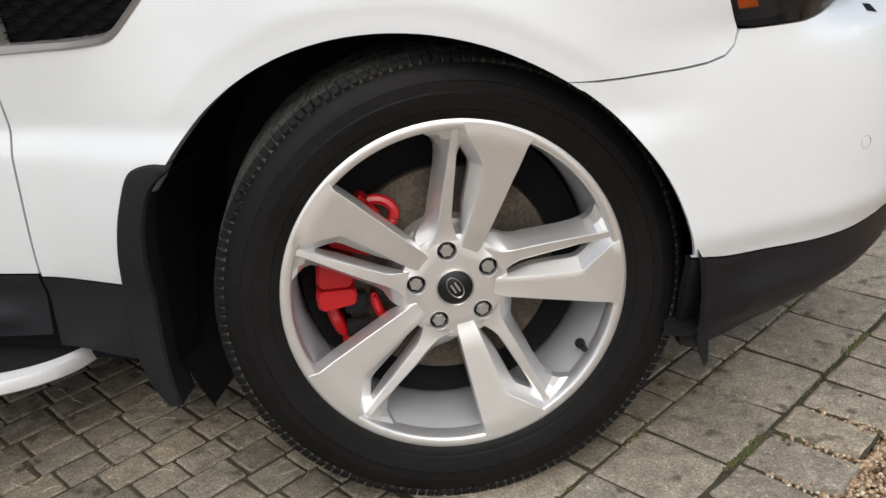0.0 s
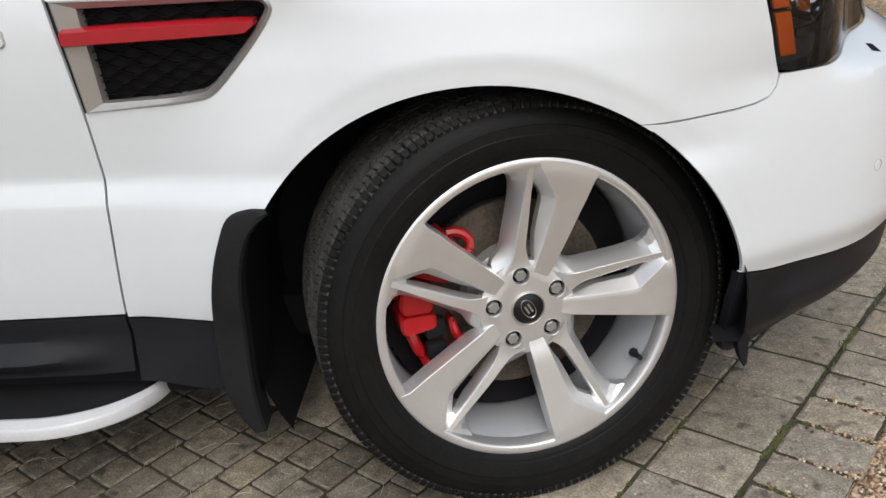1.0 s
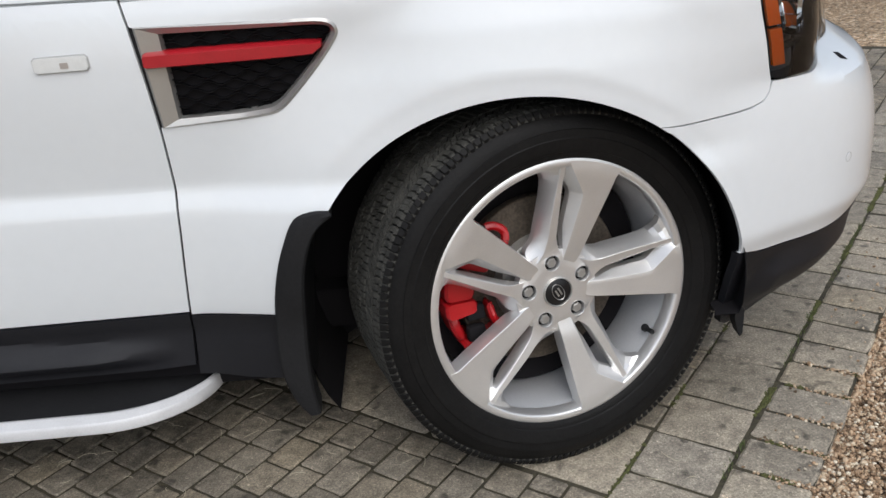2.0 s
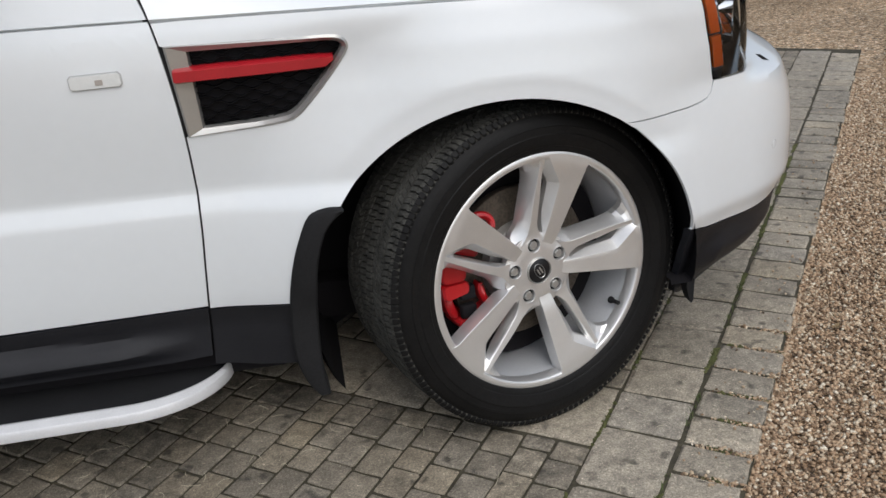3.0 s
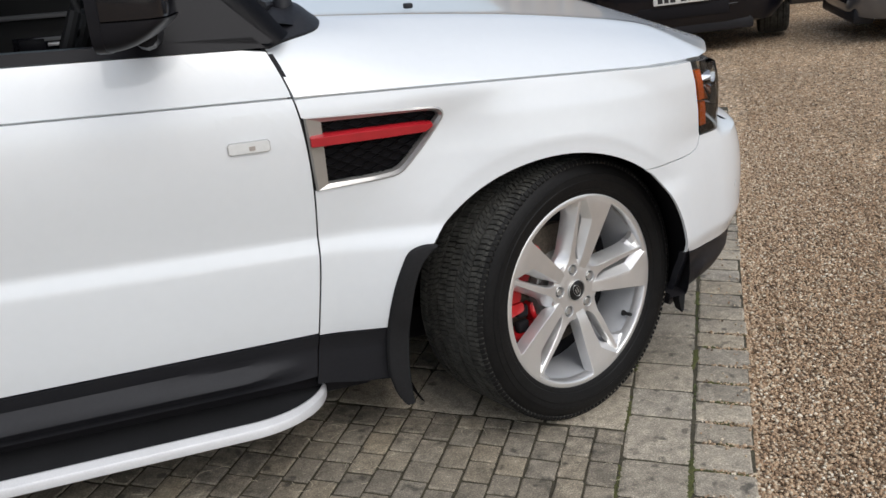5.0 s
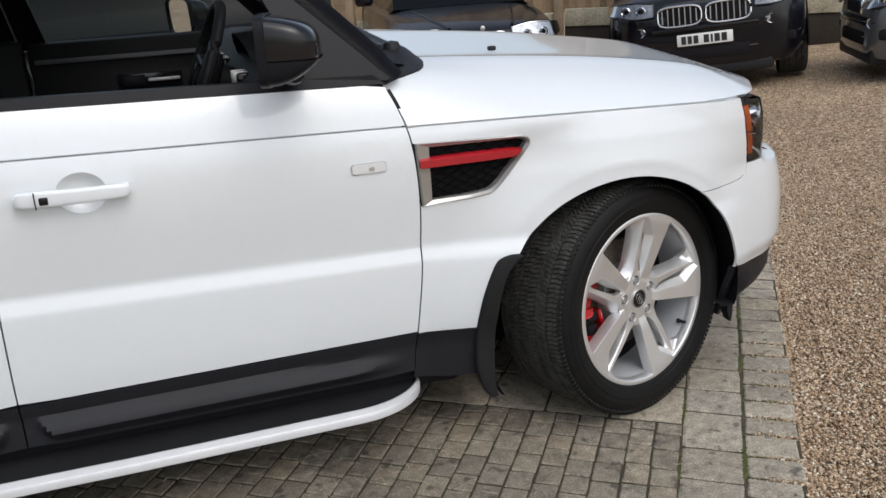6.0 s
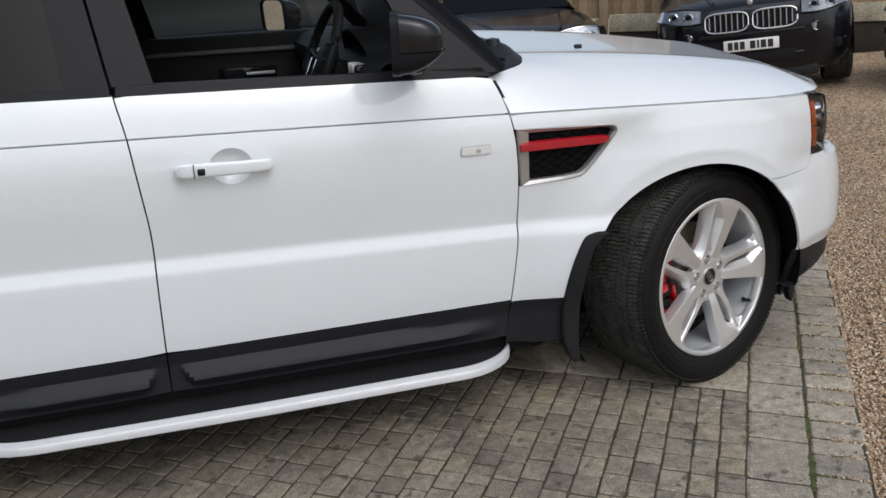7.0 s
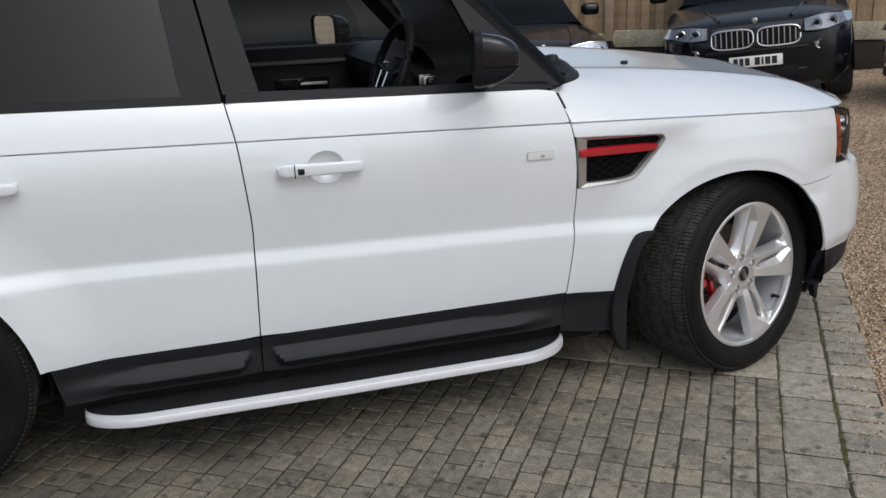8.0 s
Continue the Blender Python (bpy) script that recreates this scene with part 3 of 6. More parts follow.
# ---- side vent, lamps and small fittings of the white car ----
def inset(points, d):
    """The outline moved inward by d (it runs clockwise or not, whichever shrinks it)."""
    n = len(points)
    area = sum(points[i][0] * points[(i + 1) % n][1] - points[(i + 1) % n][0] * points[i][1] for i in range(n))
    sg = 1 if area > 0 else -1
    out = []
    for i in range(n):
        a, b, c = Vector(points[i - 1]), Vector(points[i]), Vector(points[(i + 1) % n])
        u, w = (b - a).normalized(), (c - b).normalized()
        n1, n2 = Vector((-u.y, u.x)) * sg, Vector((-w.y, w.x)) * sg
        k = (n1 + n2)
        out.append(tuple(b + k * (d / max(0.35, k.dot(n1)))))
    return out


def ring_panel(outer, inner, place_o, place_i):
    """A frame between two outlines of equal count."""
    bm = bmesh.new()
    rows = []
    for a, b in zip(outer, inner):
        mid = (a[0] * 0.45 + b[0] * 0.55, a[1] * 0.45 + b[1] * 0.55)
        d = max(0.001, math.hypot(a[0] - b[0], a[1] - b[1]))
        ko, ki = 0.0045 / d, 1 - 0.0035 / d
        mo, mi = (a[0] + (b[0] - a[0]) * ko, a[1] + (b[1] - a[1]) * ko), (a[0] + (b[0] - a[0]) * ki, a[1] + (b[1] - a[1]) * ki)
        rows.append([bm.verts.new(place_o(*a, -0.004)), bm.verts.new(place_o(*a, 0.0010)), bm.verts.new(place_o(*mo, 0.0050)), bm.verts.new(place_o(*mid, 0.0005)), bm.verts.new(place_o(*mi, -0.0030)), bm.verts.new(place_i(*b))])
    n = len(rows)
    for i in range(n):
        p, q = rows[i], rows[(i + 1) % n]
        for j in range(len(p) - 1):
            bm.faces.new((p[j], p[j + 1], q[j + 1], q[j]))
    return bm


vent_out = [(x + 0.003, z) if x < -0.65 else (x, z) for x, z in VENT]
vent_in = inset(vent_out, 0.0145)
vent_in[0], vent_in[-1] = (-0.645, vent_in[0][1]), (-0.641, vent_in[-1][1])
part("vent_frame", ring_panel(vent_out, vent_in, skin, lambda x, z: skin(x, z, -0.020)), SATIN, CAR, "satin silver side vent frame", 18)
part("vent_well", patch(inset(vent_in, -0.003), lambda x, z: skin(x, z, -0.027), 0.04, 0.0), DARK, CAR)


def mesh_wave():
    """Wavy bars of the vent's grille, joined where they touch."""
    bm = bmesh.new()
    lo, hi = min(z for x, z in vent_in), max(z for x, z in vent_in)
    poly = inset(vent_in, -0.0025)

    def inside(x, z):
        c = False
        for i in range(len(poly)):
            (x1, z1), (x2, z2) = poly[i], poly[i - 1]
            if (z1 > z) != (z2 > z) and x < (x2 - x1) * (z - z1) / (z2 - z1) + x1:
                c = not c
        return c
    row = 0
    z = lo + 0.006
    while z < hi:
        prev = None
        for i in range(120):
            x = -0.65 + i * 0.0025
            zz = z + 0.0036 * math.sin(math.tau * (x / 0.046) + row * math.pi)
            if inside(x, zz):
                quad = [bm.verts.new(skin(x, zz + h, o)) for h, o in ((-0.0007, -0.024), (-0.0004, -0.015), (0.0004, -0.015), (0.0007, -0.024))]
                if prev:
                    for j in range(3):
                        bm.faces.new((prev[j], prev[j + 1], quad[j + 1], quad[j]))
                prev = quad
            else:
                prev = None
        z += 0.0118
        row += 1
    return bm


part("vent_mesh", mesh_wave(), MESHBLACK, CAR, "black honeycomb vent mesh")


def bar_on_skin(pts, h, out0, out1):
    """A bevelled blade whose middle line runs through pts on the flank."""
    bm = bmesh.new()
    rings = []
    for x, z, k in pts:
        rings.append([bm.verts.new(skin(x, z + a * h * k, o)) for a, o in ((-0.5, out0), (-0.5, out1 - 0.004), (-0.42, out1), (0.30, out1 - 0.001), (0.5, out1 - 0.009), (0.5, out0))])
    for p, q in zip(rings, rings[1:]):
        for j in range(5):
            bm.faces.new((p[j], p[j + 1], q[j + 1], q[j]))
    bm.faces.new(rings[0]), bm.faces.new(rings[-1])
    return bm


part("vent_blade", bar_on_skin([(-0.678, 0.8675, 0.8), (-0.674, 0.8675, 1), (-0.62, 0.8675, 1), (-0.50, 0.8660, 1), (-0.42, 0.8645, 0.95), (-0.402, 0.8640, 0.85), (-0.386, 0.869, 0.35)], 0.026, -0.02, 0.010), REDBLADE, CAR, "glossy red vent blade")

# side repeater
rep = [(-0.858, 0.866), (-0.858, 0.882), (-0.854, 0.886), (-0.773, 0.886), (-0.769, 0.882), (-0.769, 0.866), (-0.773, 0.862), (-0.854, 0.862)]
part("repeater_gasket", patch(inset(rep, -0.0022), lambda x, z: skin(x, z, 0.0015), 0.02, 0.004), material("grey_gasket", (0.42, 0.42, 0.42), 0.5), front_door)
part("side_repeater", patch(rep, lambda x, z: skin(x, z, 0.005), 0.02, 0.006), material("frosted_lens", (0.70, 0.71, 0.70), 0.2, coat=0.6, var=0.08, scale=60), front_door, "frosted clear side repeater")
part("bulb", patch([(x * 0.15 - 0.806 * 0.85, z * 0.4 + 0.871 * 0.6) for x, z in rep], lambda x, z: skin(x, z, 0.0065), 0.02, 0.003), material("repeater_bulb", (0.40, 0.36, 0.33), 0.3), front_door)

# door handles
def handle_set(x0, owner, key):
    hc = 0.026 * (-0.7 - x0) - 0.0216
    zc = 0.902 + hc

    def bowl(u, v):
        r, a = u, math.tau * v
        x, z = x0 + 0.0175 + 0.057 * r * math.cos(a), zc + 0.049 * r * math.sin(a)
        return skin(x, z, 0.0) + Vector((0, 0.026 * (1 - r ** 2.6), 0))
    cup = part("handle_cup", sheet(bowl, 10, 32), material("cup_white_paint", (0.78, 0.79, 0.80), 0.3, coat=1.0), owner, "white recessed cup behind the handle")

    def grip(u, v):
        t = -0.128 + 0.256 * u
        a = math.tau * v
        e = max(0.0, 1 - abs(2 * u - 1) ** 14) ** 0.5
        h = 0.0195 - 0.003 * u
        ca, sa = math.cos(a), math.sin(a)
        sq = lambda c: math.copysign(abs(c) ** 0.55, c)
        return skin(x0 + t, zc, 0.030 + 0.009 * e * sq(sa) - 0.006 * (2 * u - 1) ** 2) + Vector((0, 0, h * e * sq(ca) + 0.004 * (1 - u)))
    part("handle_grip", sheet(grip, 28, 24), WHITE, owner, "white pull handle")
    for k in (-0.115, 0.112):
        b = bmesh.new()
        p = skin(x0 + k, zc, 0.01)
        part("handle_foot", box(b, p + Vector((-0.012, -0.016, -0.012)), p + Vector((0.012, 0.03, 0.012)), 0.004), WHITE, owner)
    if key:
        b = bmesh.new()
        p = skin(x0 - 0.062, zc, 0.038)
        part("key_button", box(b, p + Vector((-0.010, -0.003, -0.009)), p + Vector((0.010, 0.008, 0.009)), 0.003), GLOSSBLACK, owner, "black keyless entry button")
        p = skin(x0 - 0.080, zc, 0.030)
        part("handle_split", box(b := bmesh.new(), p + Vector((-0.001, -0.0105, -0.0175)), p + Vector((0.001, 0.004, 0.021))), DARK, owner)


handle_set(-1.517, front_door, True)
handle_set(-2.4575, rear_door, False)

# headlamp: clear lens over a dark housing with an amber strip
LAMP = [(0.437, 0.727), (0.421, 0.785), (0.404, 0.846), (0.387, 0.929), (0.45, 0.922), (0.60, 0.905), (0.76, 0.890), (0.90, 0.875), (0.93, 0.85), (0.93, 0.80), (0.93, 0.7205), (0.82, 0.7205), (0.72, 0.721), (0.66, 0.721), (0.60, 0.721), (0.545, 0.721), (0.50, 0.721), (0.46, 0.722)]
lens = part("headlamp", patch(LAMP, lambda s, z: skin(s, z, 0.0015), 0.03, 0.0), CLEAR, CAR, "clear headlamp lens")
part("lamp_housing", patch(inset(LAMP, -0.002), lambda s, z: skin(s, z, -0.055), 0.04, 0.0), material("lamp_housing_grey", (0.030, 0.032, 0.036), 0.3, spec=0.3), lens)
def lamp_wall():
    bm = bmesh.new()
    ring = inset(LAMP, -0.0015)
    v0 = [bm.verts.new(skin(s, z, -0.006)) for s, z in ring]
    v1 = [bm.verts.new(skin(s, z, -0.056)) for s, z in ring]
    for i in range(len(ring)):
        j = (i + 1) % len(ring)
        bm.faces.new((v0[i], v0[j], v1[j], v1[i]))
    return bm
part("lamp_wall", lamp_wall(), GLOSSBLACK, lens)
for z0, z1 in ((0.748, 0.816), (0.823, 0.905)):
    strip = [(0.4425 - 0.245 * (z - 0.727), z) for z in zs(z0, z1, 5)] + [(0.476 - 0.245 * (z - 0.727), z) for z in zs(z1, z0, 5)]
    part("amber_reflector", patch(strip, lambda s, z: skin(s, z, -0.001), 0.02, 0.012), ORANGE, lens, "amber side reflector")
strip = [(0.482 - 0.245 * (z - 0.727), z) for z in zs(0.800, 0.892, 5)] + [(0.506 - 0.245 * (z - 0.727), z) for z in zs(0.884, 0.806, 5)]
part("lamp_reflector", patch(strip, lambda s, z: skin(s, z, -0.018), 0.02, 0.012), CHROME, lens, "chrome reflector beside the amber strip")
for z in (0.765, 0.80):
    fin = [(q, z + 0.10 * (q - 0.50)) for q in zs(0.50, 0.72, 8)] + [(q, z + 0.012 + 0.10 * (q - 0.50)) for q in zs(0.72, 0.50, 8)]
    part("lamp_fin", patch(fin, lambda s, z: skin(s, z, -0.030), 0.03, 0.012), GLOSSBLACK, lens)
for s0, z0, r in ((0.54, 0.835, 0.045), (0.66, 0.835, 0.042)):
    c = skin(s0, z0, -0.045)
    bm = lathe(bmesh.new(), [(0.0, 0.02), (r * 0.6, 0.016), (r, -0.012), (r * 1.08, -0.016), (r * 1.1, 0.02)], 24)
    bmesh.ops.transform(bm, matrix=Matrix.Translation(c) @ pose(0, 0, 0, 0, 0, 62), verts=bm.verts)
    part("lamp_bowl", bm, CHROME, lens, "chrome lamp bowl")

# washer cover, parking sensor on the bumper
part("washer_cover", patch([(0.708, 0.7045), (0.716, 0.7085), (0.734, 0.7070), (0.728, 0.7020)], lambda s, z: skin(s, z, 0.003), 0.02, 0.006), DARK, CAR, "small black headlamp washer cover")
bm = lathe(bmesh.new(), [(0.0, -0.0012), (0.0085, -0.0008), (0.0098, 0.0004), (0.0100, 0.006)], 20)
bmesh.ops.transform(bm, matrix=Matrix.Translation(skin(0.643, 0.5255)) @ pose(0, 0, 0, 0, 0, 38), verts=bm.verts)
part("parking_sensor", bm, WHITE, CAR)
bm = lathe(bmesh.new(), [(0.0101, 0.004), (0.0101, -0.0004), (0.0106, -0.0004), (0.0106, 0.004)], 20)
bmesh.ops.transform(bm, matrix=Matrix.Translation(skin(0.643, 0.5255)) @ pose(0, 0, 0, 0, 0, 38), verts=bm.verts)
part("sensor_ring", bm, material("sensor_ring_grey", (0.3, 0.3, 0.3), 0.4), CAR)

# wheel arch liners
def liner(cx, cz, r, x_in):
    bm = lathe(bmesh.new(), [(r + 0.004, 0.004), (r + 0.012, 0.02), (r + 0.015, 0.34), (0.02, 0.36)], 40, radians(-30), radians(210))
    bmesh.ops.translate(bm, verts=bm.verts, vec=(cx, 0.0, cz))
    for v in bm.verts:
        v.co.z = max(v.co.z, 0.27 if v.co.x > cx else 0.12)
    return bm


part("arch_liner", liner(ARCH[0], ARCH[1], ARCH[2] + 0.006, 0), DARK, CAR, "black plastic wheel arch liner")
part("arch_liner", liner(ARCH_R[0], ARCH_R[1], ARCH_R[2] + 0.006, 0), DARK, CAR, "black plastic wheel arch liner")


# mud flap behind the front wheel: an edge strip up the arch and a hanging sheet
FLAP_OUT = line([(-0.408, 0.583), (-0.440, 0.583), (-0.474, 0.570), (-0.498, 0.525), (-0.518, 0.470), (-0.534, 0.40), (-0.543, 0.32), (-0.543, 0.25), (-0.528, 0.19), (-0.506, 0.152)], 4)
FLAP_IN = line([(-0.404, 0.574), (-0.424, 0.560), (-0.444, 0.535), (-0.460, 0.495), (-0.471, 0.45), (-0.480, 0.38), (-0.486, 0.31), (-0.488, 0.25), (-0.486, 0.195), (-0.480, 0.152)], 4)


def flap_y(x, z):
    k = step(0.34, 0.42, z)
    return (skin(x, max(z, 0.40)).y - 0.007) * k + (-0.036) * (1 - k)


def flap():
    bm = bmesh.new()
    rows = []
    for (xo, zo), (xi, zi) in zip(FLAP_OUT, FLAP_IN):
        yo, yi = flap_y(xo, zo), flap_y(max(xi, -0.47), zi)
        rows.append([bm.verts.new(p) for p in ((xo + 0.004, yo + 0.035, zo), (xo, yo + 0.002, zo), (xo + 0.005, yo - 0.004, zo - 0.002), ((xo + xi) / 2, (yo + yi) / 2 - 0.007, (zo + zi) / 2), (xi - 0.004, yi - 0.005, zi), (xi, yi, zi), (xi - 0.004, yi + 0.06, zi))])
    for p, q in zip(rows, rows[1:]):
        for j in range(6):
            bm.faces.new((p[j], p[j + 1], q[j + 1], q[j]))
    return bm


part("mud_flap", flap(), RUBBER, CAR, "black rubber mud flap behind the front wheel")


def flap_sheet(u, v):
    i = 0.86 * v * (len(FLAP_IN) - 1)
    a = min(int(i), len(FLAP_IN) - 2)
    k = i - a
    x = FLAP_IN[a][0] + (FLAP_IN[a + 1][0] - FLAP_IN[a][0]) * k
    z = FLAP_IN[a][1] + (FLAP_IN[a + 1][1] - FLAP_IN[a][1]) * k
    return Vector((x - 0.004 + 0.006 * u, flap_y(-0.46, z) + 0.012 + (0.10 + 0.14 * (1 - v)) * u, z + 0.012 * u * step(0.4, 0.15, z)))


bm = sheet(flap_sheet, 8, 24)
bmesh.ops.solidify(bm, geom=bm.faces[:], thickness=0.006)
part("flap_sheet", bm, RUBBER, CAR)
# small deflector flap ahead of the wheel
bm = bmesh.new()
vs = [bm.verts.new(p) for p in ((0.370, 0.050, 0.26), (0.388, 0.050, 0.25), (0.387, 0.051, 0.196), (0.382, 0.051, 0.188), (0.376, 0.052, 0.205), (0.370, 0.053, 0.23))]
bm.faces.new(vs)
r = bmesh.ops.extrude_face_region(bm, geom=bm.faces[:])
for v in (g for g in r["geom"] if isinstance(g, bmesh.types.BMVert)):
    v.co += Vector((-0.004, 0.03, 0.004))
part("air_deflector", bm, RUBBER, CAR, "black rubber air deflector")

# ---- wheels ----
RIM = 0.268


def pol(theta, r):
    a = radians(90 - theta)
    return Vector((RIM * r * math.cos(a), RIM * r * math.sin(a)))


def dish(r):
    return 0.022 * max(0.0, min(1.0, (0.90 - r) / 0.62)) ** 0.9


def blade_row(bm, b, r, pts):
    return [bm.verts.new((pol(b + q, r).x, dish(r) + y, pol(b + q, r).y)) for q, y in pts]


def spoke_wide(k):
    """A broad raised blade, flush with the ring, narrow at the hub, with bevelled edges and a sloping flank towards the slot."""
    bm = bmesh.new()
    rows = []
    for r, a, c in ((0.208, 22.0, 29.0), (0.214, 17.6, 33.5), (0.228, 15.0, 36.8), (0.25, 13.8, 38.4), (0.28, 13.9, 38.0), (0.32, 14.4, 36.6), (0.40, 15.2, 34.6), (0.48, 15.7, 33.4), (0.60, 16.1, 32.1), (0.70, 16.4, 31.3), (0.735, 16.0, 31.1), (0.765, 14.6, 31.0), (0.80, 12.7, 30.8), (0.86, 9.9, 30.4), (0.908, 7.9, 30.1), (0.932, 7.2, 30.4), (0.972, 6.6, 31.0)):
        ch = 0.34 / r
        slope = 4.4 * step(0.30, 0.50, r) + (1.3 + 0.6 * (1 - step(0.3, 0.5, r))) * 0.3 / r
        low = 0.0055 + 0.0165 * step(0.26, 0.46, r)
        right = 0.30 / r * (1 + 2.0 * (1 - step(0.25, 0.40, r)))
        base = 0.011 + 0.027 * step(0.24, 0.40, r)
        pts = [(a - slope - 0.3, base), (a - slope, low), (a - slope * 0.5, low * 0.5), (a - 0.25 * ch, 0.0016), (a + 0.35 * ch, 0.0003), (a + ch, 0.0)] + [(a + ch + (c - a - 2 * ch) * q, 0.0) for q in (0.25, 0.5, 0.75)] + [(c - ch, 0.0), (c - 0.3 * ch, 0.0004), (c + 0.1 * ch, 0.0024), (c + right, base)]
        rows.append(blade_row(bm, 72 * k, r, [(q, y - 0.0003 + 0.0062 * (1 - step(0.190, 0.350, r))) for q, y in pts]))
    for p, q in zip(rows, rows[1:]):
        for j in range(len(p) - 1):
            bm.faces.new((p[j], p[j + 1], q[j + 1], q[j]))
    return bm


def hub_face():
    """The hub's disc with five nut holes and a bore for the cap."""
    bm = bmesh.new()
    edges = []

    def loop(cx, cz, r, n):
        vs = [bm.verts.new((cx + r * math.cos(math.tau * i / n), cz + r * math.sin(math.tau * i / n), 0)) for i in range(n)]
        for i, v in enumerate(vs):
            edges.append(bm.edges.new((v, vs[(i + 1) % n])))
    loop(0, 0, RIM * 0.315, 60)
    loop(0, 0, 0.030, 32)
    for k in range(5):
        a = radians(90 + 7 - 72 * k)
        loop(0.060 * math.cos(a), 0.060 * math.sin(a), 0.0150, 20)
    bmesh.ops.triangle_fill(bm, use_beauty=True, use_dissolve=False, edges=edges)
    rim = [e for e in bm.edges if len(e.link_faces) == 1]
    for v in bm.verts:
        r = math.hypot(v.co.x, v.co.y) / RIM
        v.co = Vector((v.co.x, 0.0256 + 0.004 * step(0.27, 0.315, r), v.co.y))
    r = bmesh.ops.extrude_edge_only(bm, edges=rim)
    for v in (g for g in r["geom"] if isinstance(g, bmesh.types.BMVert)):
        v.co.y += 0.020
    return bm


def spoke_thin(k):
    """A narrow blade lower than the broad one: a flat top that spreads round a nut at the hub, a long sloping flank towards the window."""
    bm = bmesh.new()
    rows = []
    b = 72 * k
    for r, a, c, w in ((0.285, -29.0, 8.6, -40.0), (0.305, -21.0, 6.6, -38.5), (0.33, -15.2, 4.6, -36.0), (0.36, -11.8, 3.0, -32.5), (0.38, -10.2, 2.4, -28.0), (0.41, -8.4, 1.9, -18.0), (0.45, -6.6, 2.3, -13.6), (0.50, -5.0, 2.8, -11.0), (0.594, -2.3, 3.6, -6.8), (0.70, 0.0, 4.3, -3.6), (0.78, 1.3, 4.7, -2.2), (0.83, 2.0, 5.0, -2.0), (0.87, 2.5, 5.2, -3.0), (0.90, 2.8, 5.5, -5.0), (0.935, 3.0, 6.0, -8.0)):
        top = 0.0252 + (dish(r) + 0.0045 + 0.004 * step(0.5, 0.9, r) - 0.0252) * step(0.27, 0.40, r)
        f = step(0.285, 0.42, r)
        ch = 0.26 / r
        deep = 0.004 + 0.028 * step(0.262, 0.40, r) - 0.018 * step(0.84, 0.93, r)
        rt = 0.030 - 0.022 * step(0.74, 0.86, r) - 0.026 * (1 - step(0.27, 0.42, r))
        pts = [(w - 0.8, deep + 0.012), (w, deep * 0.9), ((w + a) / 2, deep * (0.45 + 0.25 * (1 - f))), (a - 0.3 * ch, 0.0018), (a + 0.3 * ch, 0.0004), (a + ch, -0.0004 * f), ((a + c) / 2, 0.0), (c - ch * f, 0.0006 * f), (c - 0.2 * ch * f, 0.0014 * f), (c + 0.35, 0.004), (c + 0.9 + 1.6 * step(0.78, 0.88, r), 0.002 + max(0.002, rt))]
        rows.append([bm.verts.new((pol(b + q, r).x, top + y, pol(b + q, r).y)) for q, y in pts])
    for p, q in zip(rows, rows[1:]):
        for j in range(len(p) - 1):
            bm.faces.new((p[j], p[j + 1], q[j + 1], q[j]))
    return bm


def tyre():
    """Sidewalls turned about the axle."""
    s = [(RIM - 0.006, 0.012), (RIM - 0.002, 0.000), (RIM + 0.004, -0.004), (RIM + 0.010, -0.005), (RIM + 0.012, -0.0075), (RIM + 0.022, -0.0105), (RIM + 0.036, -0.0125), (RIM + 0.038, -0.0110), (RIM + 0.052, -0.0110), (RIM + 0.053, -0.0092), (RIM + 0.066, -0.0065), (RIM + 0.0765, 0.0010)]
    W = 0.262
    back = [(r, W - y) for r, y in reversed(s)]
    core = [(RIM + 0.0830, 0.0090), (RIM + 0.0860, 0.022), (RIM + 0.0868, 0.10), (RIM + 0.0868, W - 0.10), (RIM + 0.0860, W - 0.022), (RIM + 0.0830, W - 0.009)]
    return lathe(bmesh.new(), s + core + back, 120)


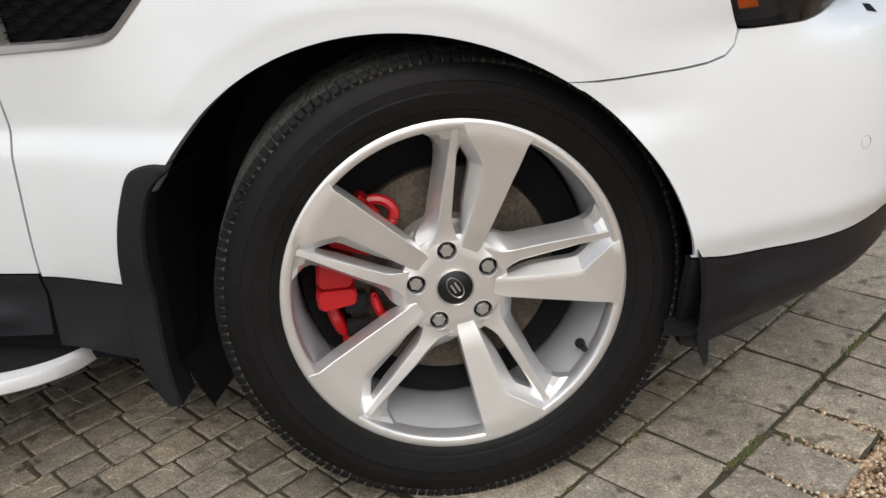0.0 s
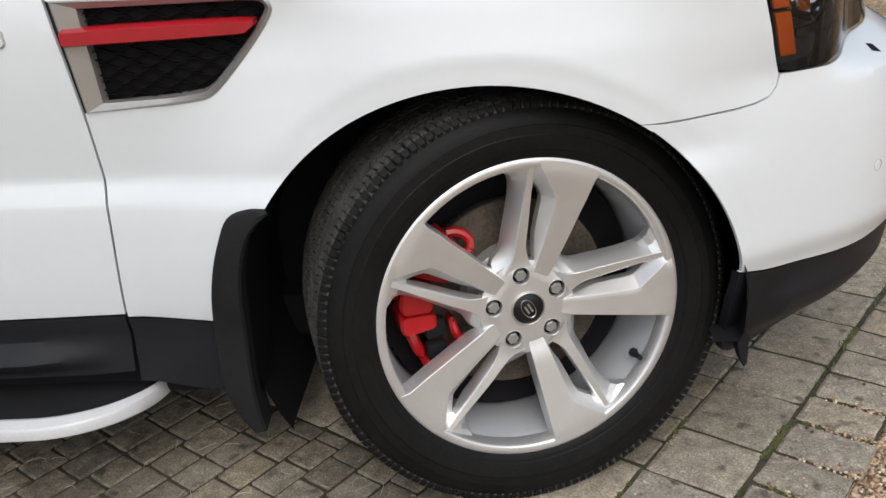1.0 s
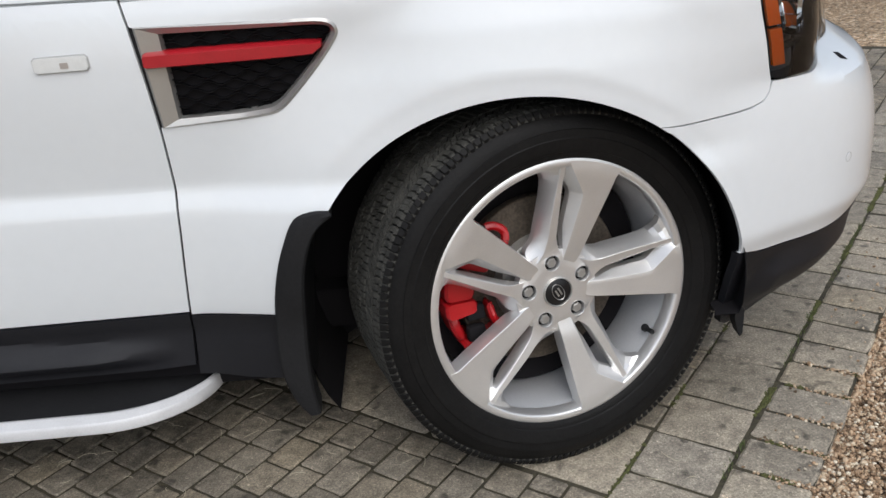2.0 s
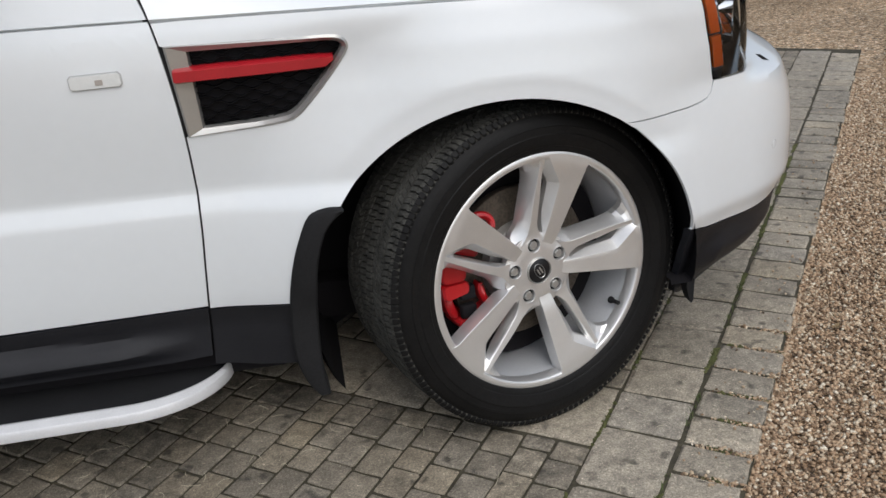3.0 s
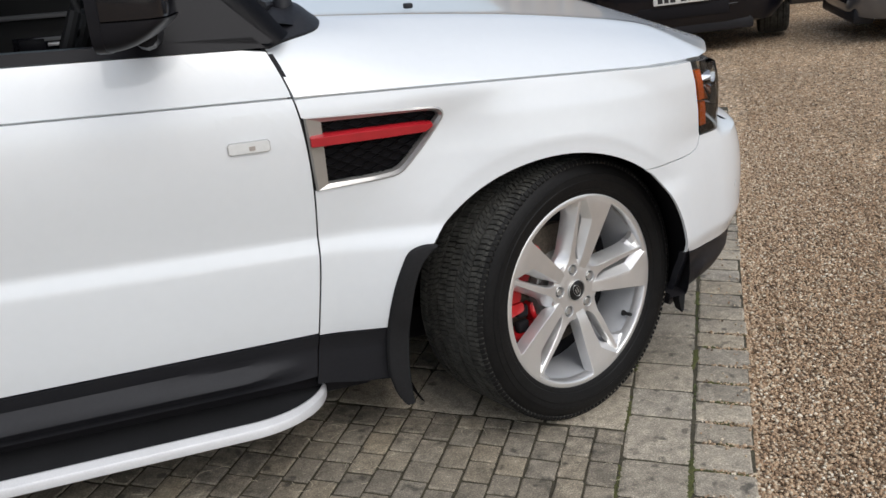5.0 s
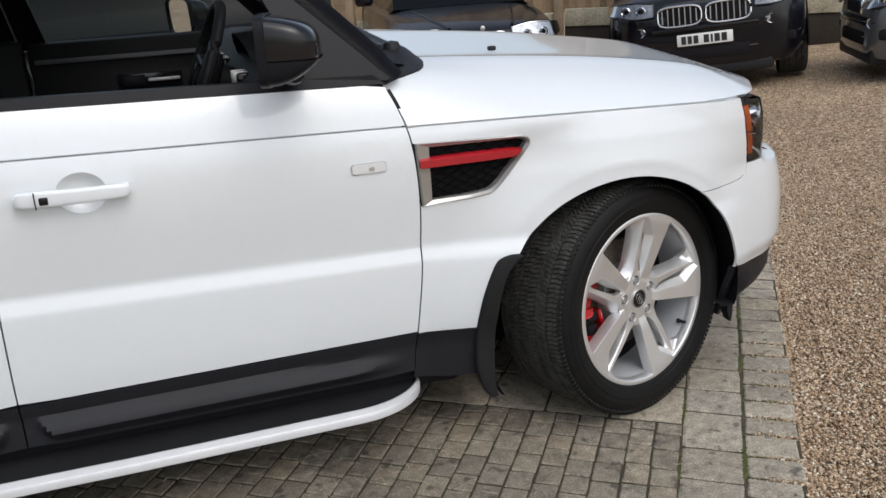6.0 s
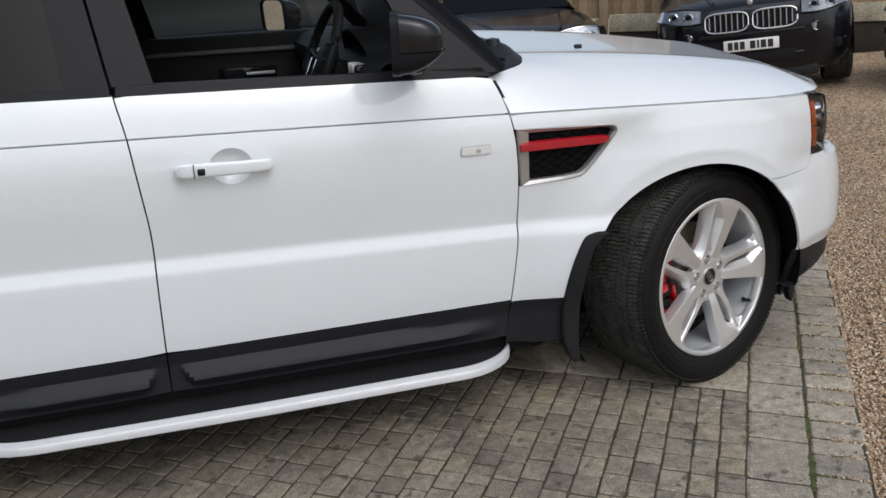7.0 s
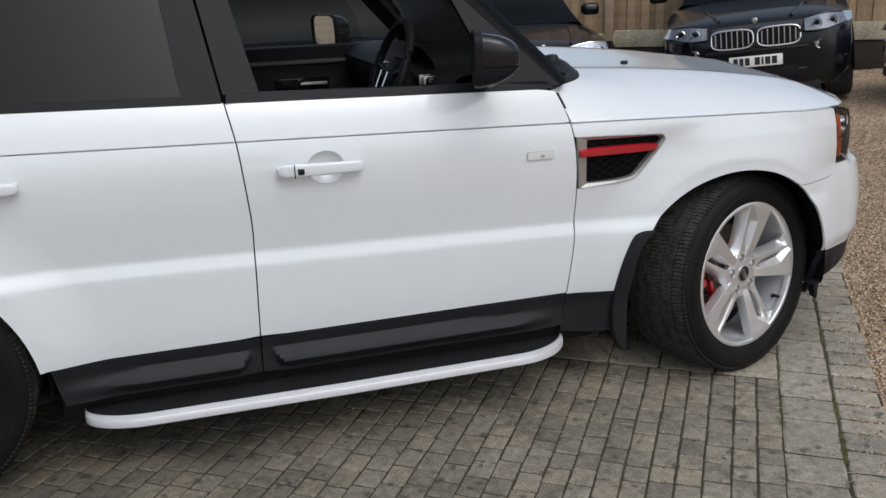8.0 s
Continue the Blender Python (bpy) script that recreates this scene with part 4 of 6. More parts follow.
def tread():
    """Blocks and ribs proud of the carcass: joined, with sipes between."""
    bm = bmesh.new()
    W = 0.262
    n = 54
    base = RIM + 0.0868

    def crown(y):
        e = abs(y - W / 2) / (W / 2)
        return RIM + 0.0945 - 0.0045 * e ** 3 - 0.012 * max(0, (e - 0.86) / 0.14) ** 2

    def block(a0, a1, y0, y1, skew=0.0, lift=0.0):
        vs = []
        m = 3
        for j in range(m + 1):
            y = y0 + (y1 - y0) * j / m
            sh = skew * (y - y0) / (y1 - y0)
            for a, top in ((a0, 0), (a0 + 0.002, 1), (a1 - 0.002, 1), (a1, 0)):
                t = a + sh
                r = crown(y) + lift if top else min(base, crown(y) - 0.004)
                vs.append(bm.verts.new((r * math.cos(t), y, r * math.sin(t))))
        for j in range(m):
            for i in range(3):
                q = j * 4 + i
                bm.faces.new((vs[q], vs[q + 1], vs[q + 5], vs[q + 4]))
        bm.faces.new(vs[0:4])
        bm.faces.new(vs[-4:])
    step_a = math.tau / n
    rnd = random.Random(4)
    for k in range(n):
        a = k * step_a
        j = rnd.uniform(-0.006, 0.006)
        for half in (0, 1, 2):
            h = step_a / 3
            b = a + half * h + j
            for y0, y1, sk in ((0.002, 0.022, 0.006), (0.0235, 0.046, 0.012), (W - 0.046, W - 0.002, -0.018)):
                block(b + 0.0034 + rnd.uniform(-0.0012, 0.0012), b + h - 0.0030 + rnd.uniform(-0.0012, 0.0012), y0, y1, sk, rnd.uniform(-0.0008, 0.0005))
            for y0, y1, sk, o in ((0.0525, 0.073, -0.022, 0.2), (0.0752, 0.094, -0.030, 0.5), (0.101, 0.1295, 0.012, 0.0), (0.1325, 0.161, 0.012, 0.35), (0.168, 0.1865, 0.030, 0.1), (0.1895, 0.209, 0.022, 0.6)):
                a2 = a + half * h + step_a * o
                block(a2 + 0.0026, a2 + h - 0.0026 + 0.3 * j, y0, y1, sk, rnd.uniform(-0.0010, 0.0005))
    return bm


def shoulder():
    """Low lugs where the tread turns over into the sidewall."""
    bm = bmesh.new()
    rnd = random.Random(6)
    n = 150
    for k in range(n):
        h = math.tau / n
        a0, a1 = k * h + 0.0030 + rnd.uniform(-0.002, 0.002), (k + 1) * h - 0.0025
        foot = RIM + 0.0765 - rnd.choice((0.0, 0.0, 0.004))
        vs = []
        for q, (y, r) in enumerate(((0.006, RIM + 0.0915), (0.0016, RIM + 0.0865), (-0.0004, RIM + 0.0820), (-0.0006, foot))):
            w = (0, 0, 0.06, 0.2)[q] * h
            for t, edge in ((a0 + w, 0.0014), (a0 + w + 0.003, 0.0), (a1 - w - 0.003, 0.0), (a1 - w, 0.0014)):
                vs.append(bm.verts.new((r * math.cos(t), y + edge + (0.0012 if q == 3 else 0), r * math.sin(t))))
        for i in range(3):
            for e in range(3):
                q = i * 4 + e
                bm.faces.new((vs[q], vs[q + 1], vs[q + 5], vs[q + 4]))
    return bm


def barrel():
    return lathe(bmesh.new(), [(RIM * 0.985, 0.012), (RIM * 0.938, 0.012), (RIM * 0.928, 0.03), (RIM * 0.90, 0.09), (RIM * 0.91, 0.20), (RIM * 0.98, 0.25)], 96)


def hub_cap():
    return lathe(bmesh.new(), [(0.0, 0.0), (0.024, 0.0012), (0.0275, 0.0035)], 36)


def bolt():
    bm = lathe(bmesh.new(), [(0.0, 0.0), (0.0085, 0.0), (0.0105, 0.0022), (0.0108, 0.014)], 6)
    return bm


def make_mesh(name, bm, mat, smooth=35):
    me = bpy.data.meshes.new(name)
    bmesh.ops.recalc_face_normals(bm, faces=bm.faces)
    for f in bm.faces:
        f.smooth = smooth > 0
    for e in bm.edges:
        e.smooth = len(e.link_faces) == 2 and e.calc_face_angle(3) < radians(smooth)
    bm.to_mesh(me)
    bm.free()
    me.materials.append(mat)
    return me


def moved(bm, m):
    bmesh.ops.transform(bm, matrix=m, verts=bm.verts)
    return bm


RIMFACE = make_mesh("rim", lathe(bmesh.new(), [(RIM * 0.925, 0.030), (RIM * 0.930, 0.004), (RIM * 0.936, 0.0012), (RIM * 0.944, 0.0), (RIM * 0.978, 0.0), (RIM * 0.990, 0.0015), (RIM * 0.996, 0.005), (RIM * 0.996, 0.014)], 120), SILVER, 40)
WIDE = [make_mesh("broad_spoke", spoke_wide(k), SILVER, 17) for k in range(5)]
HUBFACE = make_mesh("hub", hub_face(), SILVER, 30)
THIN = [make_mesh("thin_spoke", spoke_thin(k), SILVER, 20) for k in range(5)]
TYREMESH, TREADMESH = make_mesh("tyre", tyre(), TYRE, 30), make_mesh("tread", tread(), TREAD, 20)
SHOULDER = make_mesh("tyre_shoulder", shoulder(), TYRE, 20)
BARREL = make_mesh("barrel", barrel(), BARRELPAINT, 40)
CAP = make_mesh("centre_cap", hub_cap(), CAPBLACK)
CAPRING = make_mesh("cap_ring", lathe(bmesh.new(), [(0.0272, 0.006), (0.0278, 0.0020), (0.0287, 0.0014), (0.0296, 0.0020), (0.0300, 0.008)], 40), SATIN)
BADGE = make_mesh("badge", lathe(bmesh.new(), [(0.0168, 0.0006), (0.0182, -0.0004), (0.0190, 0.0006)], 40), SATIN)
EMBLEM = make_mesh("emblem_bar", box(bmesh.new(), (-1, -0.0004, -0.0016), (1, 0.001, 0.0016)), SATIN, 0)
BOLT = make_mesh("wheel_nut", bolt(), SATIN, 25)
BOLTWELL = make_mesh("nut_well", lathe(bmesh.new(), [(0.0149, 0.014), (0.0149, 0.0005), (0.0158, -0.0004), (0.0164, 0.0006)], 24), SILVER, 50)
BOLTDARK = make_mesh("nut_socket", lathe(bmesh.new(), [(0.0, 0.012), (0.0152, 0.012)], 16), DARK)
VALVE = make_mesh("valve", moved(tube([(0, 0, 0), (0, -0.012, 0.001), (0, -0.03, 0.002)], lambda t: 0.0085 - 0.0035 * step(0.2, 0.5, t), 10), Matrix.Identity(4)), RUBBER)
DISC = make_mesh("brake_disc", lathe(bmesh.new(), [(0.095, 0.098), (0.100, 0.104), (0.172, 0.105), (0.174, 0.108), (0.174, 0.126), (0.172, 0.128)], 64), STEEL, 30)
HAT = make_mesh("disc_hat", lathe(bmesh.new(), [(0.0, 0.075), (0.085, 0.078), (0.094, 0.083), (0.101, 0.108)], 48), material("disc_hat_grey", (0.40, 0.39, 0.37), 0.42, metal=0.5, var=0.2, scale=20), 30)
BACKPLATE = make_mesh("back_plate", lathe(bmesh.new(), [(0.0, 0.150), (0.215, 0.148), (0.236, 0.140)], 48), DARK)


def caliper_piece(a0, a1, r0, r1, y0, y1, n=8):
    """A curved block over the disc's edge, with rounded corners."""
    bm = bmesh.new()
    rings = []
    for i in range(n + 1):
        a = radians(a0 + (a1 - a0) * i / n)
        e = 0.006 * (abs(2 * i / n - 1) ** 6)
        ro, ri = r1 - e, r0 + e
        c, s = math.cos(a), math.sin(a)
        rings.append([bm.verts.new((q * c, y, q * s)) for q, y in ((ri, y1), (ri, y0 + 0.004), (ri + 0.004, y0), (ro - 0.005, y0), (ro, y0 + 0.005), (ro, y1))])
    for p, q in zip(rings, rings[1:]):
        for j in range(5):
            bm.faces.new((p[j], p[j + 1], q[j + 1], q[j]))
    bm.faces.new(rings[0]), bm.faces.new(rings[-1])
    return bm


CALIPER = [make_mesh(name, caliper_piece(*spec), REDCAL, 35) for name, spec in (
    ("caliper_lug", (150, 158, 0.128, 0.205, 0.055, 0.13)), ("caliper_body", (161, 178, 0.152, 0.212, 0.050, 0.13)), ("caliper_body", (178.8, 188, 0.150, 0.214, 0.044, 0.13)),
    ("caliper_bridge", (188, 206, 0.186, 0.206, 0.070, 0.13)), ("caliper_lug", (206, 213, 0.150, 0.205, 0.048, 0.12)), ("caliper_spring", (183, 212, 0.118, 0.132, 0.042, 0.070)),
    ("caliper_lug", (210, 217, 0.112, 0.165, 0.047, 0.09)), ("caliper_lug", (130, 136, 0.150, 0.195, 0.060, 0.10)))]
HOOK = [(0.158 * math.cos(radians(133)) + 0.030 * math.cos(radians(q)), 0.058 + 0.006 * (q - 60) / 120, 0.158 * math.sin(radians(133)) + 0.024 * math.sin(radians(q))) for q in range(-75, 110, 15)]
CALIPER.append(make_mesh("caliper_spring", tube(HOOK, 0.0085, 8), REDCAL, 35))
CALPIN = make_mesh("caliper_pin", box(bmesh.new(), (-0.172, 0.047, -0.085), (-0.135, 0.07, -0.052), 0.006), DARK)


def road_wheel(x, y, z, steer, camber, flip, spin):
    w = new("wheel")
    w.parent = CAR
    base = pose(x, y, z, 0, 0, steer) @ pose(0, 0, 0, camber, 0, 0) @ (pose(0, 0, 0, 0, 0, 180) if flip else Matrix.Identity(4))
    w.matrix_basis = Matrix.Translation(-CAR.location) @ base
    w["label"] = "silver alloy wheel with five split spokes"
    turn = pose(0, 0, 0, 0, spin, 0)

    def add(me, m=None, label=""):
        ob = new(me.name, me)
        ob.parent = w
        ob.matrix_basis = m if m is not None else turn
        if label:
            ob["label"] = label
        return ob
    add(TYREMESH, label="black tyre sidewall")
    tagged(add(TREADMESH), "dusty black tread blocks", kind="stuff")
    tagged(add(SHOULDER), "small black lugs on the tyre shoulder", kind="stuff")
    add(RIMFACE)
    for me in WIDE + THIN + [HUBFACE]:
        add(me)
    add(BARREL)
    add(CAP, turn @ pose(0, 0.0210, 0), "gloss black centre cap")
    add(CAPRING, turn @ pose(0, 0.0190, 0))
    add(BADGE, turn @ pose(0, 0.0210, 0) @ pose(0, 0, 0, 0, 62, 0) @ Matrix.Diagonal((1, 1, 0.62, 1)))
    for z, half in ((0.0035, 0.0085), (-0.0035, 0.0075)):
        add(EMBLEM, turn @ pose(0, 0.0206, 0) @ pose(0, 0, 0, 0, 62, 0) @ pose(0, 0, z) @ Matrix.Diagonal((half, 1, 1, 1)))
    for k in range(5):
        a = radians(90 + 7 - 72 * k)
        p = pose(0.060 * math.cos(a), 0.0252, 0.060 * math.sin(a))
        add(BOLT, turn @ p @ pose(0, 0.001, 0, 0, 20 * k, 0), "hexagonal steel wheel nut")
        add(BOLTWELL, turn @ p)
        add(BOLTDARK, turn @ p)
    a = radians(-34)
    add(VALVE, turn @ pose(0.238 * math.cos(a), 0.042, 0.238 * math.sin(a)), "black rubber valve cap")
    still = Matrix.Identity(4)
    add(DISC, still, "worn steel brake disc")
    add(HAT, still)
    add(BACKPLATE, still)
    for me in CALIPER:
        add(me, pose(0, 0.022, 0), "bright red brake caliper")
    for z in (0.0, 0.045):
        add(CALPIN, pose(0, 0.021, z))
    return w


STEER, CAMBER = 17.5, -4.0
road_wheel(0.007, -0.032, 0.361, STEER, CAMBER, False, 0)
road_wheel(0.0, 2 * YC + 0.032, 0.361, STEER, 0, True, 20)
road_wheel(-2.745, -0.030, 0.361, 0, 0, False, 33)
road_wheel(-2.745, 2 * YC + 0.03, 0.361, 0, 0, True, 50)

# ---- the white car's cabin ----
def pane(x, z, out=0.0):
    """The plane of the side windows, which leans in."""
    zb = belt(x)
    return Vector((x, 0.020 + 0.40 * (z - zb) + 0.10 * max(0, z - 1.45) ** 2 - out, z))


def roof_z(x):
    return soft([(-4.0, 1.60), (-3.6, 1.70), (-2.8, 1.755), (-2.0, 1.765), (-1.5, 1.73), (-1.25, 1.66)], x, 0.08)


WTOP = 1.655
APX = lambda z: -0.655 - 0.985 * (z - 1.06) - 0.10 * max(0, z - 1.4)
# door frames, pillars and sill strips
strip = [(x, belt(x) + 0.002) for x in zs(-0.742, -1.765, 10)] + [(x, belt(x) + 0.026) for x in zs(-1.762, -0.77, 10)]
part("window_strip", patch(strip, lambda x, z: pane(x, z, 0.007), 0.1, 0.03), SATINBLACK, front_door, "satin black window strip")
strip = [(x, belt(x) + 0.002) for x in zs(-1.778, -2.70, 8)] + [(x, belt(x) + 0.024) for x in zs(-2.70, -1.778, 8)]
part("window_strip", patch(strip, lambda x, z: pane(x, z, 0.007), 0.1, 0.03), SATINBLACK, rear_door, "satin black window strip")
bpil = [(gap_rear(z) + 0.004, z) for z in zs(1.126, WTOP, 10)] + [(-1.664 - 0.215 * (z - 1.107), z) for z in zs(WTOP, 1.126, 10)]
part("door_pillar", patch(bpil, lambda x, z: pane(x, z, 0.008), 0.06, 0.05), SATINBLACK, front_door, "satin black door pillar")
bpil = [(gap_rear(z) - 0.004, z) for z in zs(1.124, WTOP, 10)] + [(gap_rear(z) - 0.112 + 0.05 * (z - 1.1), z) for z in zs(WTOP, 1.124, 10)]
part("door_pillar", patch(bpil, lambda x, z: pane(x, z, 0.008), 0.06, 0.03), SATINBLACK, rear_door, "satin black door pillar")
quarterlight = [(-0.735, belt(-0.735) + 0.010), (-0.955, belt(-0.955) + 0.026), (-0.995, 1.25), (-1.055, 1.385), (-1.09, 1.43), (APX(1.43) - 0.055, 1.43), (APX(1.3) - 0.055, 1.30), (APX(1.18) - 0.046, 1.18), (APX(1.12) - 0.044, 1.12), (APX(1.085) - 0.044, 1.088)]
part("mirror_sail", patch(quarterlight, lambda x, z: pane(x, z, 0.007), 0.05, 0.03), SATINBLACK, front_door, "satin black mirror mount panel")
frame_bar = [(APX(z) - 0.058, z) for z in zs(1.40, WTOP, 8)] + [(APX(z) - 0.098, z) for z in zs(WTOP, 1.40, 8)]
part("window_frame", patch(frame_bar, lambda x, z: pane(x, z, 0.007), 0.06, 0.03), SATINBLACK, front_door)
top_bar = [(x, WTOP - 0.03) for x in zs(-1.30, -3.5, 12)] + [(x, WTOP + 0.012) for x in zs(-3.5, -1.26, 12)]
part("roof_rail", patch(top_bar, lambda x, z: pane(x, z, 0.010), 0.08, 0.05), SATINBLACK, CAR)


def a_pillar(u, v):
    z = 1.078 + (WTOP + 0.03 - 1.078) * u
    x = APX(z) - 0.052 + (0.042 + 0.014 * step(0.0, 0.12, u)) * v
    p = pane(APX(z) - 0.05, z, 0.008)
    return Vector((x, p.y + 0.040 * v ** 2.2 + 0.004 * (1 - v), z + 0.02 * v))


bm = sheet(a_pillar, 24, 8)
bmesh.ops.solidify(bm, geom=bm.faces[:], thickness=-0.012)
part("windscreen_pillar", bm, SATINBLACK, CAR, "satin black windscreen pillar")

# scuttle panel at the foot of the windscreen
def scuttle(u, v):
    y = 0.046 + (YC - 0.046) * v ** 1.5
    xf = pick([(0.04, -0.742), (0.06, -0.700), (0.08, -0.655), (0.10, -0.622), (0.13, -0.598), (0.17, -0.586), (0.25, -0.590), (0.45, -0.602), (0.95, -0.585)], y)
    xr = -0.745 + 0.085 * step(0.05, 0.5, y)
    x = xf + (xr - xf) * u
    zf = bonnet_z(xf, y) + 0.006
    zr = 1.078 + 0.075 * step(0.04, 0.20, y) + 0.01 * step(0.2, 0.9, y)
    return Vector((x, y, zf + (zr - zf) * u ** 0.8 + 0.016 * math.sin(math.pi * min(1, u * 1.6)) ** 2 * step(0.06, 0.14, y)))


bm = sheet(scuttle, 16, 30)
lips = [e for e in bm.edges if len(e.link_faces) == 1]
r = bmesh.ops.extrude_edge_only(bm, edges=lips)
for v in (g for g in r["geom"] if isinstance(g, bmesh.types.BMVert)):
    v.co.z -= 0.03
part("scuttle", bm, TRIM, CAR, "black plastic scuttle panel")
wiper = tube([(-0.64, 0.34, 1.135), (-0.70, 0.20, 1.150), (-0.725, 0.12, 1.155)], 0.012, 8)
part("wiper_arm", wiper, TRIM, CAR)
part("wiper_blade", tube([(-0.715, 0.16, 1.155), (-0.74, 0.50, 1.185), (-0.745, 0.80, 1.19)], 0.008, 6), RUBBER, CAR, "black wiper blade on the windscreen")
part("wiper_pivot", moved(lathe(bmesh.new(), [(0, 0.0), (0.02, 0.004), (0.026, 0.02), (0.027, 0.045)], 16), pose(-0.66, 0.22, 1.165, -90, 0, 0)), TRIM, CAR)
part("washer_jet", box(bmesh.new(), (-0.312, 0.362, 1.096), (-0.288, 0.382, 1.110), 0.004), TRIM, CAR, "black washer jet")


def screen(u, v):
    z = 1.125 + (1.70 - 1.125) * u
    y0 = pane(APX(z), z).y + 0.035
    y = y0 + (YC - y0) * v
    return Vector((APX(z) + 0.000 + 0.09 * step(0, 1, v), y, z + 0.035 * u * v))


ws = part("windscreen", sheet(screen, 10, 10), WINDSCREEN, CAR, "clear windscreen")
ws.visible_shadow = False
ws2 = mirrored(ws, YC)
ws2.visible_shadow = False


def roof(u, v):
    x = -1.27 - 2.45 * u
    y = 0.265 + (YC - 0.265) * v
    return Vector((x, y, WTOP + (roof_z(x) - WTOP) * (1 - (1 - v) ** 2.5)))


bm = sheet(roof, 24, 12)
bmesh.ops.solidify(bm, geom=bm.faces[:], thickness=0.03)
part("roof", bm, WHITE, CAR)
bm = sheet(lambda u, v: Vector((-1.27 - 2.45 * u, 0.26 + (2 * YC - 0.52) * v, WTOP - 0.01 + 0.06 * math.sin(math.pi * v))), 10, 16)
part("headlining", bm, material("grey_headlining", (0.16, 0.155, 0.15), 0.9, var=0.1), CAR)

rglass = [(x, belt(x) + 0.02) for x in zs(-1.87, -2.62, 6)] + [(x, WTOP - 0.02) for x in zs(-2.62, -1.93, 6)]
part("rear_window", patch(rglass, pane, 0.1, 0.0), TINTED, rear_door, "dark privacy glass window")
qglass = [(x, 1.14) for x in zs(-2.64, -3.6, 6)] + [(x, WTOP - 0.02) for x in zs(-3.45, -2.64, 6)]
part("quarter_window", patch(qglass, pane, 0.1, 0.0), TINTED, CAR, "dark privacy glass window")
bm = sheet(lambda u, v: Vector((-3.80 + 0.28 * u ** 1.5 + 0.0, 0.06 + 0.16 * u + (2 * YC - 0.12 - 0.32 * u) * v, 0.45 + 1.25 * u)), 10, 12)
part("tailgate", bm, WHITE, CAR)

# door mirrors: a gloss cap over a satin lower shell that tapers towards its foot, a flat rim round the glass
def mirror_shell(u, v):
    """u from the glass edge to the nose, v round it."""
    a = math.tau * v
    u = 1 - (1 - u) ** 1.8
    k = max(0.0, 1 - u ** 3.4) ** 0.5
    ca, sa = math.cos(a), math.sin(a)
    sq = lambda c, p: math.copysign(abs(c) ** p, c)
    y = 0.088 * sq(ca, 0.42) * k ** 0.5
    z = 0.078 * sq(sa, 0.40) * (k ** 0.6 * (1 - 0.12 * u) if sa > 0 else (1 - 0.80 * u ** 1.9) * k ** 0.25)
    return Vector((-0.055 + 0.122 * u, y, z - 0.010 * u))


MIRROR_SILVER = material("mirror_silver", (0.85, 0.85, 0.86), 0.02, metal=1.0)


def build_mirror(m, side):
    """side: 1 on the near flank, -1 on the far one."""
    m = m @ Matrix.Diagonal((1, side, 1, 1))
    shell = sheet(mirror_shell, 18, 40)
    bmesh.ops.remove_doubles(shell, verts=shell.verts, dist=1e-5)
    upper, lower = shell, shell.copy()
    for half, z, up in ((upper, -0.018, True), (lower, -0.0205, False)):
        bmesh.ops.bisect_plane(half, geom=half.verts[:] + half.edges[:] + half.faces[:], plane_co=(0, 0, z), plane_no=(0, 0, 1), clear_inner=up, clear_outer=not up)
    for v in lower.verts:
        v.co.y *= 1.02
        v.co.x += 0.004 * step(-0.03, 0.03, v.co.x)
    mirror = part("door_mirror", moved(upper, m), GLOSSBLACK, CAR, "gloss black door mirror")
    part("mirror_base", moved(lower, m), SATINBLACK, mirror, "satin black lower mirror shell")
    rings = []
    bm = bmesh.new()
    for x, grow in ((-0.050, 0.93), (-0.064, 0.95), (-0.067, 0.99), (-0.066, 1.03), (-0.046, 1.035), (-0.044, 1.0)):
        rings.append([bm.verts.new((x, p.y * grow, p.z * grow)) for p in (mirror_shell(0, i / 40) for i in range(40))])
    for p, q in zip(rings, rings[1:]):
        for j in range(40):
            bm.faces.new((p[j], p[(j + 1) % 40], q[(j + 1) % 40], q[j]))
    part("mirror_rim", moved(bm, m), SATINBLACK, mirror)
    bm = bmesh.new()
    bm.faces.new([bm.verts.new((-0.057, mirror_shell(0, i / 40).y * 0.95, mirror_shell(0, i / 40).z * 0.95)) for i in range(40)])
    part("mirror_glass", moved(bm, m), MIRROR_SILVER, mirror, "silvered mirror glass")
    foot = m @ Vector((0.0, 0.03, -0.058))
    flank = Vector((foot.x + 0.012, YC - side * (YC - 0.035), 1.128))
    part("mirror_arm", tube([flank, (flank + foot) / 2 + Vector((0, 0, -0.006)), foot], lambda t: 0.030 - 0.006 * t, 12), SATINBLACK, mirror)


build_mirror(pose(-0.998, -0.140, 1.197, 0, 0, -16), 1)
build_mirror(pose(-1.075, 2 * YC + 0.140, 1.190, 0, -3, 30), -1)

# both sides alike: the parts of the far flank
for ob in list(CAR.children):
    if ob.type == "MESH" and ob.name.split(".")[0] in ("front_wing", "front_door", "rear_door", "rear_quarter", "front_bumper", "bumper_skirt", "wing_moulding", "inner_sill", "vent_frame", "vent_well", "arch_liner", "mud_flap", "flap_sheet", "air_deflector", "roof_rail", "windscreen_pillar", "scuttle", "scuttle_end", "roof", "quarter_window", "headlamp"):
        two = mirrored(ob, YC)
        for kid in list(ob.children):
            if kid.type == "MESH" and kid.name.split(".")[0] not in ("side_repeater", "repeater_gasket", "bulb", "key_button", "handle_split", "mirror_sail"):
                k2 = mirrored(kid, YC)
                k2.parent = two

# cabin
def into(name, bm, mat, label=""):
    return part(name, bm, mat, CAR, label)


